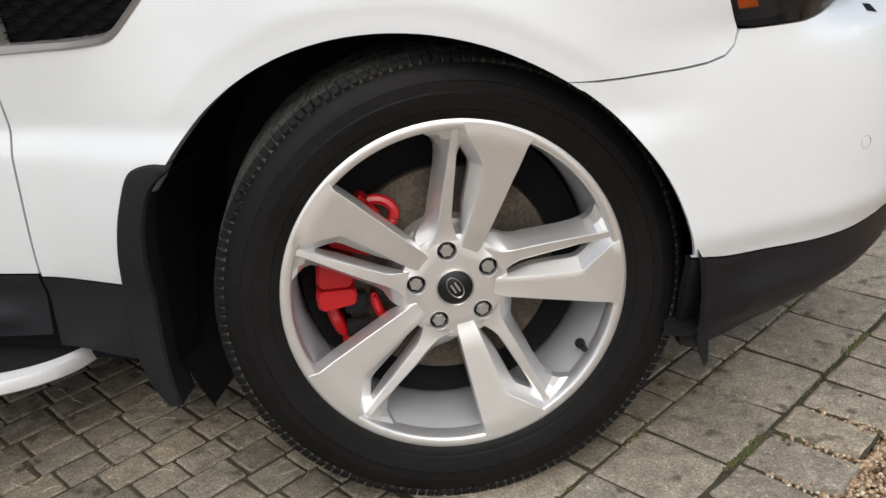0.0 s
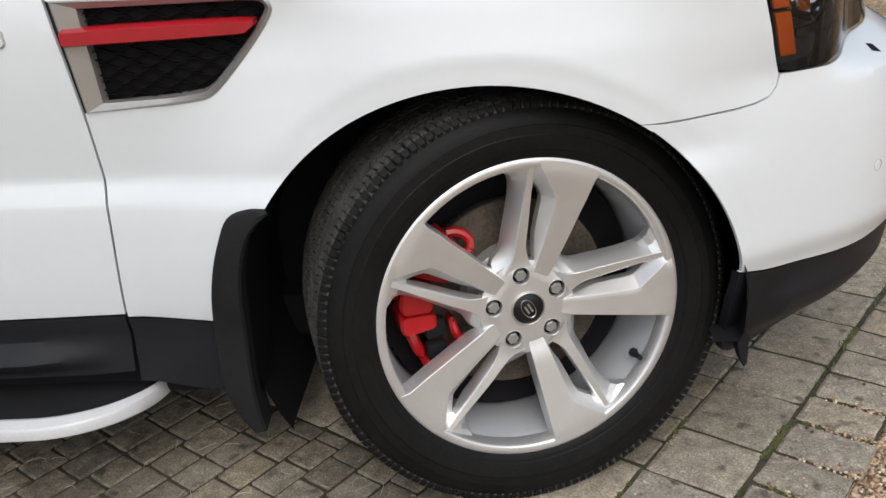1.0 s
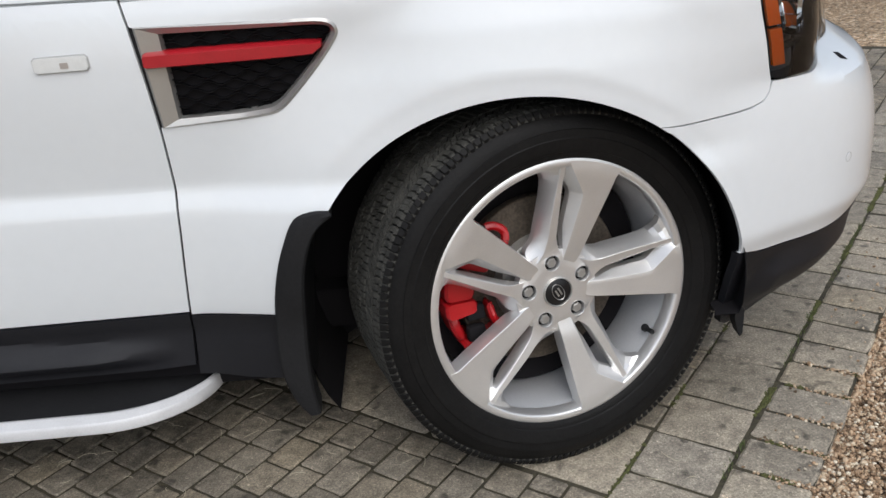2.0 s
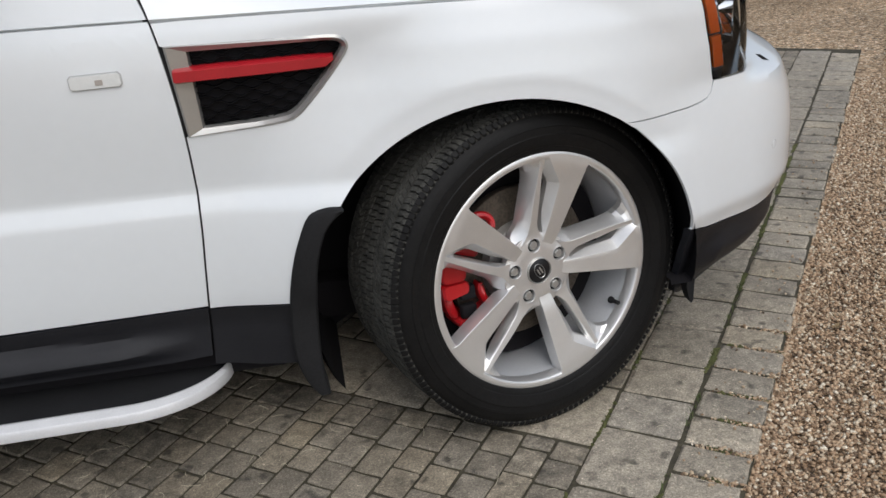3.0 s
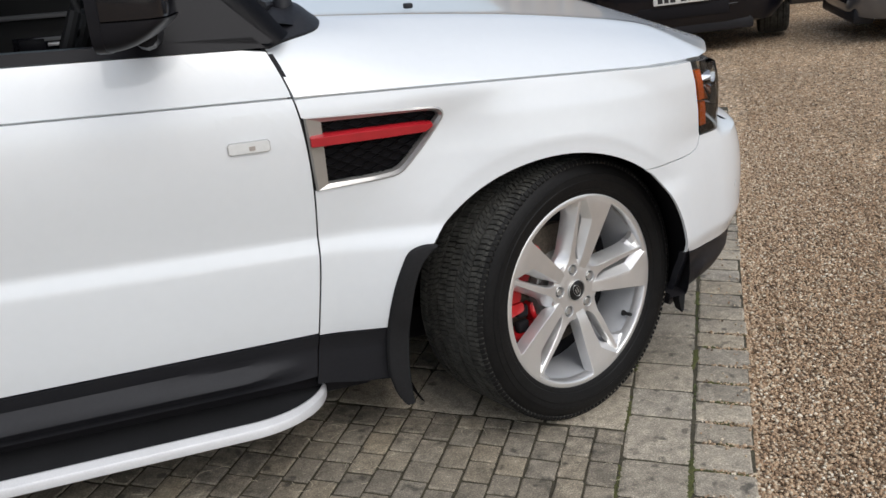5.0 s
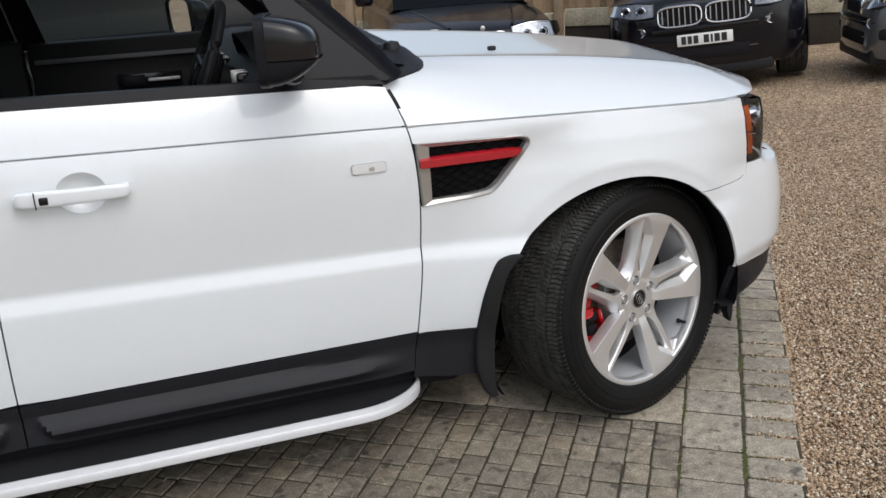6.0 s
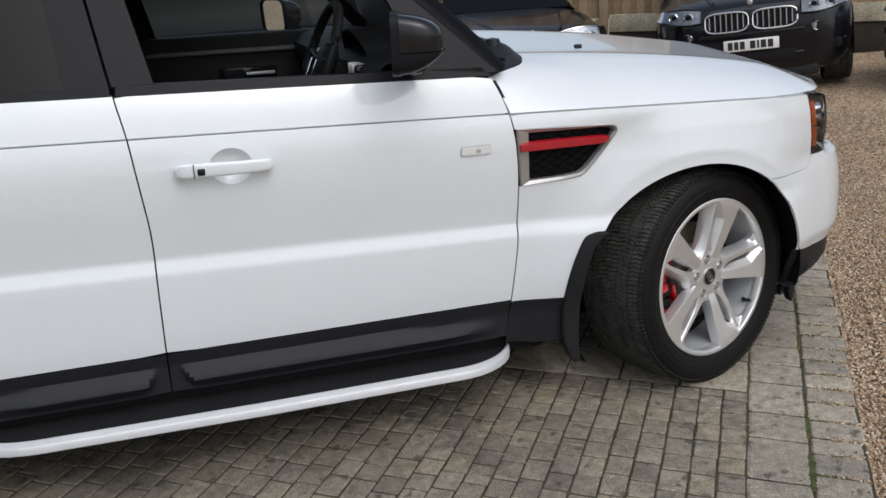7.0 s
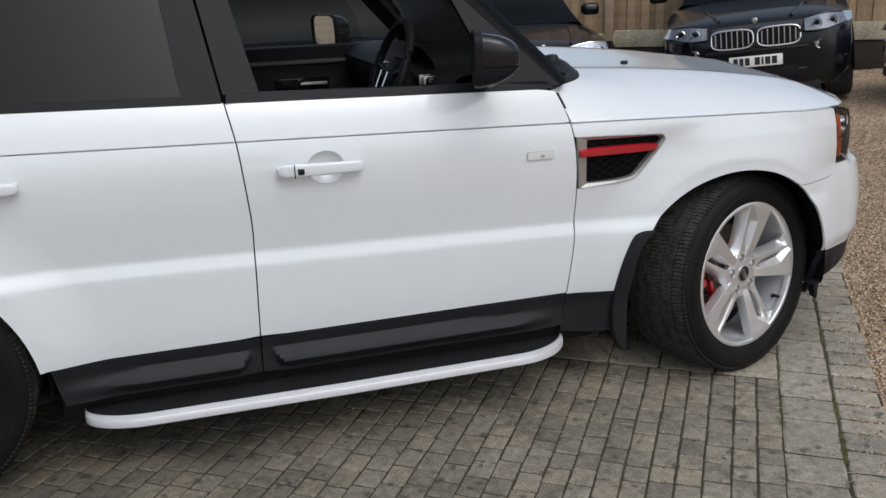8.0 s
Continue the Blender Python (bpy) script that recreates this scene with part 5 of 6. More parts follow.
into("cabin_floor", box(bmesh.new(), (-3.6, 0.10, 0.36), (-0.62, 2 * YC - 0.10, 0.42), 0.02), LEATHER)
into("bulkhead", box(bmesh.new(), (-0.70, 0.08, 0.36), (-0.60, 2 * YC - 0.08, 1.05), 0.02), DARK)
into("engine_cover", box(bmesh.new(), (-0.60, 0.45, 0.45), (0.55, 2 * YC - 0.45, 0.80), 0.03), DARK)
into("radiator_panel", box(bmesh.new(), (0.50, 0.30, 0.35), (0.56, 2 * YC - 0.30, 0.86), 0.02), DARK)


def dash(u, v):
    y = 0.10 + (2 * YC - 0.20) * v
    pts = [(-0.66, 1.11), (-0.80, 1.135), (-0.93, 1.140), (-1.03, 1.120), (-1.07, 1.085), (-1.06, 1.01), (-1.02, 0.90), (-1.0, 0.80), (-0.95, 0.65)]
    i = u * (len(pts) - 1)
    a = min(int(i), len(pts) - 2)
    k = i - a
    x, z = pts[a][0] + (pts[a + 1][0] - pts[a][0]) * k, pts[a][1] + (pts[a + 1][1] - pts[a][1]) * k
    return Vector((x, y, z))


into("dashboard", sheet(dash, 16, 20), LEATHER, "black leather dashboard")


def binnacle(u, v):
    a = math.pi * v
    w, h = 0.19, 0.115
    return Vector((-0.80 - 0.22 * u - 0.03 * math.sin(a), 0.56 - w * math.cos(a), 1.09 + h * math.sin(a) ** 0.7 * (1 - 0.1 * u)))


bm = sheet(binnacle, 10, 20)
bmesh.ops.solidify(bm, geom=bm.faces[:], thickness=0.012)
into("instrument_hood", bm, LEATHER, "black instrument hood")
into("instrument_face", box(bmesh.new(), (-0.86, 0.40, 1.02), (-0.84, 0.72, 1.19), 0.01), GLOSSBLACK)
for y, w in ((0.34, 0.055), (0.80, 0.055), (0.96, 0.055)):
    v1 = into("air_vent", box(bmesh.new(), (-1.082, y - w, 1.055), (-1.045, y + w, 1.105), 0.008), GLOSSBLACK, "black air vent with silver fins")
    for k in (-0.5, 0.45):
        part("vent_fin", box(bmesh.new(), (-1.09, y + k * w - 0.003, 1.055), (-1.05, y + k * w + 0.003, 1.108), 0.002), SATIN, v1)
into("start_button", moved(lathe(bmesh.new(), [(0, -0.006), (0.014, -0.006), (0.018, 0.0), (0.018, 0.01)], 20), pose(-1.068, 0.87, 1.045, 0, 0, -90)), CHROME, "chrome round button")

# steering wheel
SW = pose(-1.150, 0.55, 1.105, 0, 0, 0) @ pose(0, 0, 0, 0, 22, 0)
ring = [(0, 0.185 * math.cos(math.tau * i / 40), 0.185 * math.sin(math.tau * i / 40)) for i in range(41)]
swheel = into("steering_wheel", moved(tube(ring, 0.0165, 10, 1), SW), LEATHER, "black leather steering wheel")
part("wheel_hub", moved(box(bmesh.new(), (0.0, -0.085, -0.085), (0.05, 0.085, 0.06), 0.03), SW), LEATHER, swheel)
for a, b in (((0.01, -0.06, 0.0), (0.0, -0.18, 0.02)), ((0.01, 0.06, 0.0), (0.0, 0.18, 0.02)), ((0.01, -0.02, -0.06), (0.0, -0.03, -0.18)), ((0.01, 0.02, -0.06), (0.0, 0.03, -0.18))):
    part("spoke", moved(tube([a, tuple((p + q) / 2 for p, q in zip(a, b)), b], 0.012, 8, 2), SW), SATINBLACK, swheel)
for y in (-0.030, 0.030):
    part("spoke_trim", moved(tube([(-0.016, y * 1.5, 0.0), (-0.018, y * 1.35, -0.08), (-0.014, y * 1.15, -0.165)], 0.0036, 6, 2), SW), CHROME, swheel, "chrome spoke trim")
into("steering_column", tube([(-1.12, 0.55, 1.07), (-0.95, 0.55, 1.01)], 0.045, 12, 1), LEATHER)

# seats
def seat(y):
    s = thing("seat", (-1.75, y, 0.42), "black leather front seat", "seat")
    s.parent = CAR
    s.location = Vector((-1.75, y, 0.42)) - CAR.location
    del s["category"]
    part("cushion", box(bmesh.new(), (-2.0, y - 0.26, 0.42), (-1.45, y + 0.26, 0.68), 0.07, 3), LEATHER, s)
    part("backrest", moved(box(bmesh.new(), (-0.08, -0.25, 0.0), (0.08, 0.25, 0.66), 0.07, 3), pose(-1.93, y, 0.60, 0, -14, 0)), LEATHER, s)
    part("headrest", moved(box(bmesh.new(), (-0.05, -0.13, 0.70), (0.05, 0.13, 0.88), 0.045, 3), pose(-1.93, y, 0.60, 0, -14, 0)), LEATHER, s)


seat(0.55)
seat(2 * YC - 0.55)
into("rear_bench", box(bmesh.new(), (-2.95, 0.25, 0.42), (-2.75, 2 * YC - 0.25, 1.25), 0.08, 3), LEATHER)
into("centre_console", box(bmesh.new(), (-1.9, YC - 0.14, 0.42), (-1.0, YC + 0.14, 0.82), 0.04), LEATHER)
# far door card
FY = 2 * YC - 0.09
card = into("door_card", box(bmesh.new(), (-1.74, FY - 0.03, 0.45), (-0.78, FY + 0.075, 1.132), 0.015), LEATHER, "black leather door card")
part("card_strip", box(bmesh.new(), (-1.72, FY - 0.042, 1.050), (-1.06, FY - 0.028, 1.068), 0.004), material("dim_grey_strip", (0.085, 0.085, 0.09), 0.5), card, "dark grey door card strip")
part("handle_recess", box(bmesh.new(), (-1.42, FY - 0.038, 0.925), (-1.16, FY - 0.026, 0.985), 0.004), GLOSSBLACK, card)
part("pull_handle", box(bmesh.new(), (-1.30, FY - 0.048, 0.948), (-1.17, FY - 0.034, 0.962), 0.003), SILVER, card, "chrome inner door handle")
part("switch_panel", box(bmesh.new(), (-1.40, FY - 0.046, 0.935), (-1.31, FY - 0.03, 0.978), 0.004), SATINBLACK, card)
into("door_card", box(bmesh.new(), (-2.68, FY - 0.03, 0.45), (-1.76, FY + 0.075, 1.145), 0.015), LEATHER)
into("door_card", box(bmesh.new(), (-1.74, 0.06, 0.45), (-0.80, 0.09, 1.08), 0.015), LEATHER)
fglass = [(x, belt(x) + 0.02) for x in zs(-0.95, -1.665, 6)] + [(-1.73, 1.40), (-1.77, WTOP - 0.03), (APX(WTOP) - 0.1, WTOP - 0.03), (APX(1.43) - 0.1, 1.43), (-1.0, 1.26)]
bm = patch(fglass, pane, 0.1, 0.0)
for v in bm.verts:
    v.co.y = 2 * YC - v.co.y
fw = into("passenger_window", bm, WINDSCREEN, "clear passenger window glass")
fw.visible_shadow = False

# ---- fence behind the drive ----
WOOD = material("weathered_fence_board", (0.29, 0.20, 0.115), 0.85, var=0.4, scale=6, bump=0.5, bump_scale=40, piece=0.5, tint=(0.33, 0.24, 0.145))
POSTWOOD = material("weathered_fence_post", (0.33, 0.25, 0.165), 0.85, var=0.3, scale=5, bump=0.4, bump_scale=30)
CONCRETE = material("stained_concrete", (0.34, 0.31, 0.22), 0.9, var=0.35, scale=3, bump=0.4, bump_scale=60, tint=(0.52, 0.47, 0.35))
FA = math.atan2(-0.55, 0.835)
FX, FYV = Vector((math.cos(FA), math.sin(FA), 0)), Vector((-math.sin(FA), math.cos(FA), 0))
F0 = Vector((4.15, 8.85, 0))


def fence_m(a, z, tilt=0.0):
    p = F0 + FX * a
    return Matrix.Translation((p.x, p.y, z)) @ pose(0, 0, 0, 0, tilt, math.degrees(FA))


fence = thing("fence", F0 + Vector((0, 0, rise(F0.x, F0.y))), "weathered close-board wooden fence on a concrete plinth", "fence")
rnd = random.Random(11)
boards = []
for i in range(4):
    bm = box(bmesh.new(), (-0.052, -0.008, 0), (0.052, 0.008, 1.55), 0.003, 1)
    boards.append(make_mesh("board", bm, WOOD, 30))


def put_piece(name, me, parent, m, label=""):
    ob = new(name, me)
    ob.parent = parent
    ob.matrix_basis = Matrix.Translation(-origin_of(parent)) @ m
    if label:
        ob["label"] = label
    return ob


for i in range(110):
    a = -7.0 + i * 0.098
    zg = 0.13 + 0.02 * a
    put_piece("board", boards[i % 4], fence, fence_m(a, zg + 0.46, rnd.uniform(-0.6, 0.6)) @ pose(0, 0.016 * (i % 2), 0, 0, 0, rnd.uniform(-4, 4)))
POST = make_mesh("post", box(bmesh.new(), (-0.06, -0.07, 0), (0.06, 0.05, 2.1), 0.008), POSTWOOD, 30)
PLINTH = make_mesh("gravel_board", box(bmesh.new(), (-1.40, -0.03, 0.24), (1.40, 0.03, 0.47), 0.01), CONCRETE, 30)
# added panel: its dark colour stands for the shaded gap below the plinth
GAPSHADE = make_mesh("foot_board", box(bmesh.new(), (-1.40, -0.004, -0.30), (1.40, 0.03, 0.238), 0.006), material("rotten_dark_board", (0.035, 0.028, 0.021), 0.9, var=0.4, scale=6, bump=0.5, bump_scale=40), 30)
for k in range(5):
    a = -6.0 + k * 2.95 + 0.06
    zg = 0.13 + 0.02 * a
    put_piece("post", POST, fence, fence_m(a, zg - 0.05, 0) @ pose(0, -0.03, 0), "square wooden fence post")
    if k < 4:
        put_piece("gravel_board", PLINTH, fence, fence_m(a + 1.475, zg + 0.03, 0), "stained concrete gravel board")
        put_piece("foot_board", GAPSHADE, fence, fence_m(a + 1.475, zg + 0.03, 0), "dark added panel for the shaded gap under the gravel board")


# ---- dark parked cars ----
LENS = glass("car_lamp_lens", (0.80, 0.82, 0.85), 0.03, 1.15)
PLATE = material("white_number_plate", (0.78, 0.78, 0.76), 0.35, coat=0.3)
PLATEBAR = material("plate_characters", (0.02, 0.02, 0.02), 0.5)
GREYPAINT = material("silver_grey_car_paint", (0.14, 0.145, 0.155), 0.3, metal=0.4, coat=1.0)
CARGLASS = material("dark_car_glass", (0.006, 0.007, 0.008), 0.05, spec=0.06)
LAMPBRIGHT = material("lamp_bright_chrome", (0.62, 0.63, 0.65), 0.35, metal=0.4, var=0.5, scale=24)
LAMPBLACK = material("lamp_inner_chrome", (0.26, 0.265, 0.28), 0.4, metal=0.5, var=0.5, scale=30)


def shell(L, W, stations):
    """Lower body lofted along its length: (x, half width, shoulder height, middle height, underside)."""
    bm = bmesh.new()
    rings = []
    for x, w, zs_, zm, zb in stations:
        half = [(0.0, zb), (w * 0.55, zb), (w * 0.86, zb + 0.02), (w * 0.97, zb + 0.14), (w, zb + 0.30), (w * 1.0, (zb + zs_) * 0.5 + 0.08), (w * 0.985, zs_ - 0.10), (w * 0.955, zs_ - 0.03), (w * 0.90, zs_), (w * 0.72, zs_ * 0.35 + zm * 0.65), (w * 0.45, zm - 0.006), (0.0, zm)]
        full = [(y, z) for y, z in half] + [(-y, z) for y, z in half[-2:0:-1]]
        rings.append([bm.verts.new((x, y, z)) for y, z in full])
    n = len(rings[0])
    for p, q in zip(rings, rings[1:]):
        for j in range(n):
            bm.faces.new((p[j], p[(j + 1) % n], q[(j + 1) % n], q[j]))
    bm.faces.new(rings[0]), bm.faces.new(rings[-1])
    return bm


def dark_car(name, at, heading, roll, label, paint, L, W, H, bonnet_z, nose_z, grille, lamp, plate, wheel_r=0.37):
    """A parked car: x forward from its front bumper, y to its left."""
    car = thing(name, at, label, "car")
    M = Matrix.Translation(at) @ pose(0, 0, 0, roll, 0, math.degrees(heading))
    w = W / 2
    b, n = bonnet_z, nose_z

    def add(nm, bm, mat, lab="", owner=None, smooth=35):
        return part(nm, moved(bm, M), mat, owner or car, lab, smooth)
    st = [(0.0, w * 0.62, n - 0.16, n - 0.14, 0.34), (-0.02, w * 0.72, n - 0.08, n - 0.05, 0.30), (-0.07, w * 0.82, n - 0.03, n + 0.01, 0.27), (-0.16, w * 0.90, n + 0.005, n + 0.05, 0.26), (-0.32, w * 0.96, n + 0.03, n + 0.09, 0.26), (-0.6, w, n + 0.06, n + 0.14, 0.26), (-1.0, w, b - 0.06, b + 0.0, 0.26), (-1.45, w, b, b + 0.04, 0.26), (-2.5, w, b + 0.02, b + 0.05, 0.26), (L * -0.85, w, b + 0.04, b + 0.06, 0.28), (L * -0.97, w * 0.94, b, b + 0.02, 0.35), (-L, w * 0.8, b - 0.1, b - 0.08, 0.45)]
    add("body", shell(L, W, [(x, hw, za, zm, zb - 0.05) for x, hw, za, zm, zb in st]), paint)
    cab = [(-1.28, w * 0.86, b + 0.02, b + 0.03, b - 0.05), (-1.55, w * 0.82, b + 0.16, b + 0.20, b - 0.05), (-1.95, w * 0.76, b + 0.40, b + 0.46, b - 0.05), (-2.2, w * 0.72, H - 0.08, H - 0.02, b - 0.05), (-3.0, w * 0.70, H - 0.05, H, b - 0.05), (L * -0.88, w * 0.70, H - 0.10, H - 0.05, b - 0.05), (L * -0.97, w * 0.72, b + 0.2, b + 0.22, b - 0.05)]
    bm = bmesh.new()
    rings = []
    for x, ww, zsh, zm, zb in cab:
        half = [(w * 0.93, zb), (ww * 1.02, (zb + zsh) / 2), (ww * 0.96, zsh), (ww * 0.6, zm - 0.01), (0, zm)]
        full = half + [(-y, z) for y, z in half[-2::-1]]
        rings.append([bm.verts.new((x, y, z)) for y, z in full])
    for p, q in zip(rings, rings[1:]):
        for j in range(len(p) - 1):
            bm.faces.new((p[j], p[j + 1], q[j + 1], q[j]))
    add("glasshouse", bm, CARGLASS, "dark reflective car windows")
    bm = sheet(lambda u, v: Vector((-2.15 - (L * 0.86 - 2.15) * u, -w * 0.70 + w * 1.40 * v, H + 0.006 - 0.05 * (2 * v - 1) ** 2 - 0.04 * abs(2 * u - 1) ** 3)), 8, 8)
    add("roof", bm, paint)
    # bonnet lines
    for sgn in (-1, 1):
        bm = tube([(-0.14, sgn * w * 0.36, n + 0.046), (-0.6, sgn * w * 0.50, n + 0.130), (-1.2, sgn * w * 0.62, b - 0.005)], 0.018, 8)
        add("bonnet_crease", bm, paint)
    # grille
    if grille == "kidney":
        for sgn in (-1, 1):
            cy, cz, hw, hh = (sgn * 0.226, n - 0.130, 0.206, 0.100) if lamp < 1 else (sgn * 0.132, n - 0.100, 0.115, 0.105)
            outline = []
            for i in range(28):
                a = math.tau * i / 28
                sq = lambda c: math.copysign(abs(c) ** 0.55, c)
                outline.append((-0.0, cy + hw * sq(math.cos(a)), cz + hh * sq(math.sin(a)) * (1.0 if math.sin(a) < 0 else 0.9)))
            pts = [(0.022 - 0.10 * (z - cz) - 0.30 * (abs(y) / w) ** 2.2 * 0.55, y, z) for x, y, z in outline]
            g = add("grille", tube(pts + [pts[0]], 0.011, 8, 1), CHROME, "chrome kidney grille frame")
            bm = bmesh.new()
            bm.faces.new([bm.verts.new((p[0] - 0.004, p[1], p[2])) for p in pts])
            add("grille_back", bm, DARK, "", g)
            for k in range(7):
                y = cy + hw * (-0.78 + 1.56 * k / 6)
                x = 0.020 - 0.165 * (abs(y) / w) ** 2.2
                hk = hh * 0.86 * (1 - 0.25 * (abs(2 * k / 6 - 1)) ** 3)
                add("grille_slat", tube([(x + 0.012, y, cz - hk), (x + 0.006, y, cz), (x - 0.006, y, cz + hk * 0.9)], 0.0065, 6, 1), SATIN, "", g)
    else:
        g = add("grille", box(bmesh.new(), (-0.03, -0.26, n - 0.20), (0.022, 0.26, n - 0.055), 0.03), CHROME, "chrome-framed grille")
        add("grille_mesh", box(bmesh.new(), (-0.03, -0.235, n - 0.185), (0.028, 0.235, n - 0.07), 0.02), DARK, "", g)
    # headlamps
    inner = 0.475 if lamp < 1.1 else 0.33
    for sgn in (-1, 1):
        def lamp_face(u, v, out=0.0, sgn=sgn):
            y = w * (inner + (0.95 - inner) * u)
            x = -0.018 - 0.30 * max(0.0, (y / w - 0.45) / 0.50) ** 3.2 + out
            zc = n - 0.055 + 0.035 * u
            hh = (0.062 + 0.018 * math.sin(math.pi * min(1, u * 1.3))) * lamp * (1 - 0.35 * u ** 6)
            return Vector((x - 0.09 * (v - 0.5), sgn * (y + out * 0.3), zc + hh * (2 * v - 1)))
        base = add("headlamp", sheet(lambda u, v: lamp_face(u, v, 0.012), 12, 8), LAMPBRIGHT if lamp > 1.1 else LAMPBLACK, "clear headlamp with twin round lights")
        add("lamp_frame", tube([lamp_face(u, v, 0.014) for u, v in [(k / 10, 0) for k in range(11)] + [(1, 0.5)] + [(1 - k / 10, 1) for k in range(11)] + [(0, 0.5), (0, 0)]], 0.007, 6, 1), CHROME if lamp > 1 else GLOSSBLACK, "", base)
        for u in (0.26, 0.58):
            c = lamp_face(u, 0.46, 0.02)
            add("light_ring", moved(lathe(bmesh.new(), [(0.036, 0.0), (0.043, -0.014), (0.052, 0.0)], 20), Matrix.Translation(c) @ pose(0, 0, 0, 0, 0, 90 + sgn * 30 * u)), CHROME, "", base)
            add("light_core", moved(lathe(bmesh.new(), [(0.0, -0.006), (0.020, -0.003), (0.030, 0.004)], 16), Matrix.Translation(c) @ pose(0, 0, 0, 0, 0, 90 + sgn * 30 * u)), DARK, "", base)
        add("lamp_lens", sheet(lambda u, v: lamp_face(u, v, 0.030), 12, 6), LENS, "", base)
        # fog lamp
        c = Vector((-0.012, sgn * w * 0.62, n - 0.255))
        f = add("fog_lamp", moved(lathe(bmesh.new(), [(0.0, -0.002), (0.034, -0.006), (0.044, -0.014), (0.050, 0.0), (0.052, 0.02)], 24), Matrix.Translation(c) @ pose(0, 0, 0, 0, 0, 90 + sgn * 22)), CHROME, "chrome-ringed round fog lamp")
        add("fog_core", moved(lathe(bmesh.new(), [(0.0, -0.010), (0.034, -0.008)], 20), Matrix.Translation(c) @ pose(0, 0, 0, 0, 0, 90 + sgn * 22)), LAMPBLACK, "", f)
        add("air_intake", moved(box(bmesh.new(), (-0.12, -0.19, -0.05), (0.05, 0.17, 0.05), 0.03), pose(-0.125, sgn * w * 0.68, 0.46, 0, 0, sgn * -16)), DARK)
        add("intake_trim", tube([(0.01, sgn * w * 0.42, 0.415), (-0.04, sgn * w * 0.62, 0.425), (-0.11, sgn * w * 0.82, 0.475), (-0.17, sgn * w * 0.90, 0.50)], 0.010, 8), SATIN if lamp > 1 else paint)
        # mirror
        add("door_mirror", moved(box(bmesh.new(), (-0.10, -0.11, -0.07), (0.10, 0.11, 0.08), 0.05, 3), pose(-1.75, sgn * (w + 0.13), b + 0.14)), paint)
    add("lower_grille", box(bmesh.new(), (-0.05, -0.42, 0.33), (0.018, 0.42, 0.46), 0.03), DARK)
    add("bumper_slot", box(bmesh.new(), (-0.05, -0.50, n - 0.285), (0.022, 0.50, n - 0.245), 0.012), GLOSSBLACK)
    add("skid_plate", box(bmesh.new(), (-0.20, -0.62, 0.175), (-0.015, 0.62, 0.32), 0.03), TRIM)
    if plate:
        p = add("number_plate", box(bmesh.new(), (0.020, -0.26, plate - 0.056), (0.032, 0.26, plate + 0.056), 0.006), PLATE, "white number plate")
        for y0, y1 in ((0.205, 0.155), (0.14, 0.09), (0.075, 0.055), (0.04, -0.01), (-0.06, -0.105), (-0.12, -0.16), (-0.175, -0.22)):
            add("plate_mark", box(bmesh.new(), (0.031, y1, plate - 0.038), (0.034, y0, plate + 0.038)), PLATEBAR, "", p)
    add("badge", moved(lathe(bmesh.new(), [(0, -0.006), (0.022, -0.004), (0.028, 0.0)], 24), pose(-0.045, 0, n + 0.035, 0, -50, 90)), SATIN)
    for x in (-0.86, -L + 0.95):
        for sgn in (-1, 1):
            wh = new("wheel")
            wh.parent = car
            wh.matrix_basis = Matrix.Translation(-car.location) @ M @ pose(x, sgn * (w - 0.015), wheel_r - 0.003, 0, 0, 0 if sgn < 0 else 180) @ Matrix.Diagonal((wheel_r / 0.364,) * 3 + (1,))
            for me in (TYREMESH, TREADMESH, RIMFACE, BARREL, BACKPLATE):
                o = new(me.name, me)
                o.parent = wh
            add("arch_shadow", moved(lathe(bmesh.new(), [(wheel_r + 0.05, -0.003), (wheel_r + 0.075, 0.0), (wheel_r + 0.075, 0.012), (0.1, 0.004)], 28, radians(-8), radians(188)), pose(x, sgn * (w + 0.002), wheel_r, 0, 0, 0 if sgn < 0 else 180)), DARK)
    return car


def zg(x, y):
    return rise(x, y) - 0.012


HX = math.atan2(-0.81, -0.59)
dark_car("car", Vector((3.945, 5.24, zg(3.9, 5.27))), HX, 5.5, "black off-road car with chrome kidney grille, parked on gravel", BLACKPAINT, 4.9, 1.94, 1.76, 1.10, 0.90, "kidney", 0.95, 0.53)
dark_car("car", Vector((2.14, 6.60, zg(2.4, 6.8) - 0.01)), math.atan2(-0.988, -0.156), 0.8, "black saloon car with chrome kidney grille and clear headlamps", BLACKPAINT, 4.9, 1.88, 1.48, 1.00, 0.80, "kidney", 1.25, 0, 0.34)
dark_car("car", Vector((5.29, 4.83, zg(5.2, 5.0))), math.atan2(0.50, -0.86), 0, "silver-grey car with dark bumper at the drive's side", GREYPAINT, 4.6, 1.82, 1.60, 1.02, 0.80, "bar", 1.0, 0, 0.35)
dark_car("car", Vector((-4.50, 5.0, zg(-2, 5.0))), math.pi, 0, "black estate car parked side-on beyond the white car", BLACKPAINT, 4.7, 1.85, 1.55, 0.98, 0.74, "bar", 1.0, 0, 0.34)

# ---- paving: setts, slabs and a kerb course, laid along the drive's edge ----
def uv(u, v, z=0.0):
    return Vector((KN.x * u + KD.x * v, KN.y * u + KD.y * v, z))


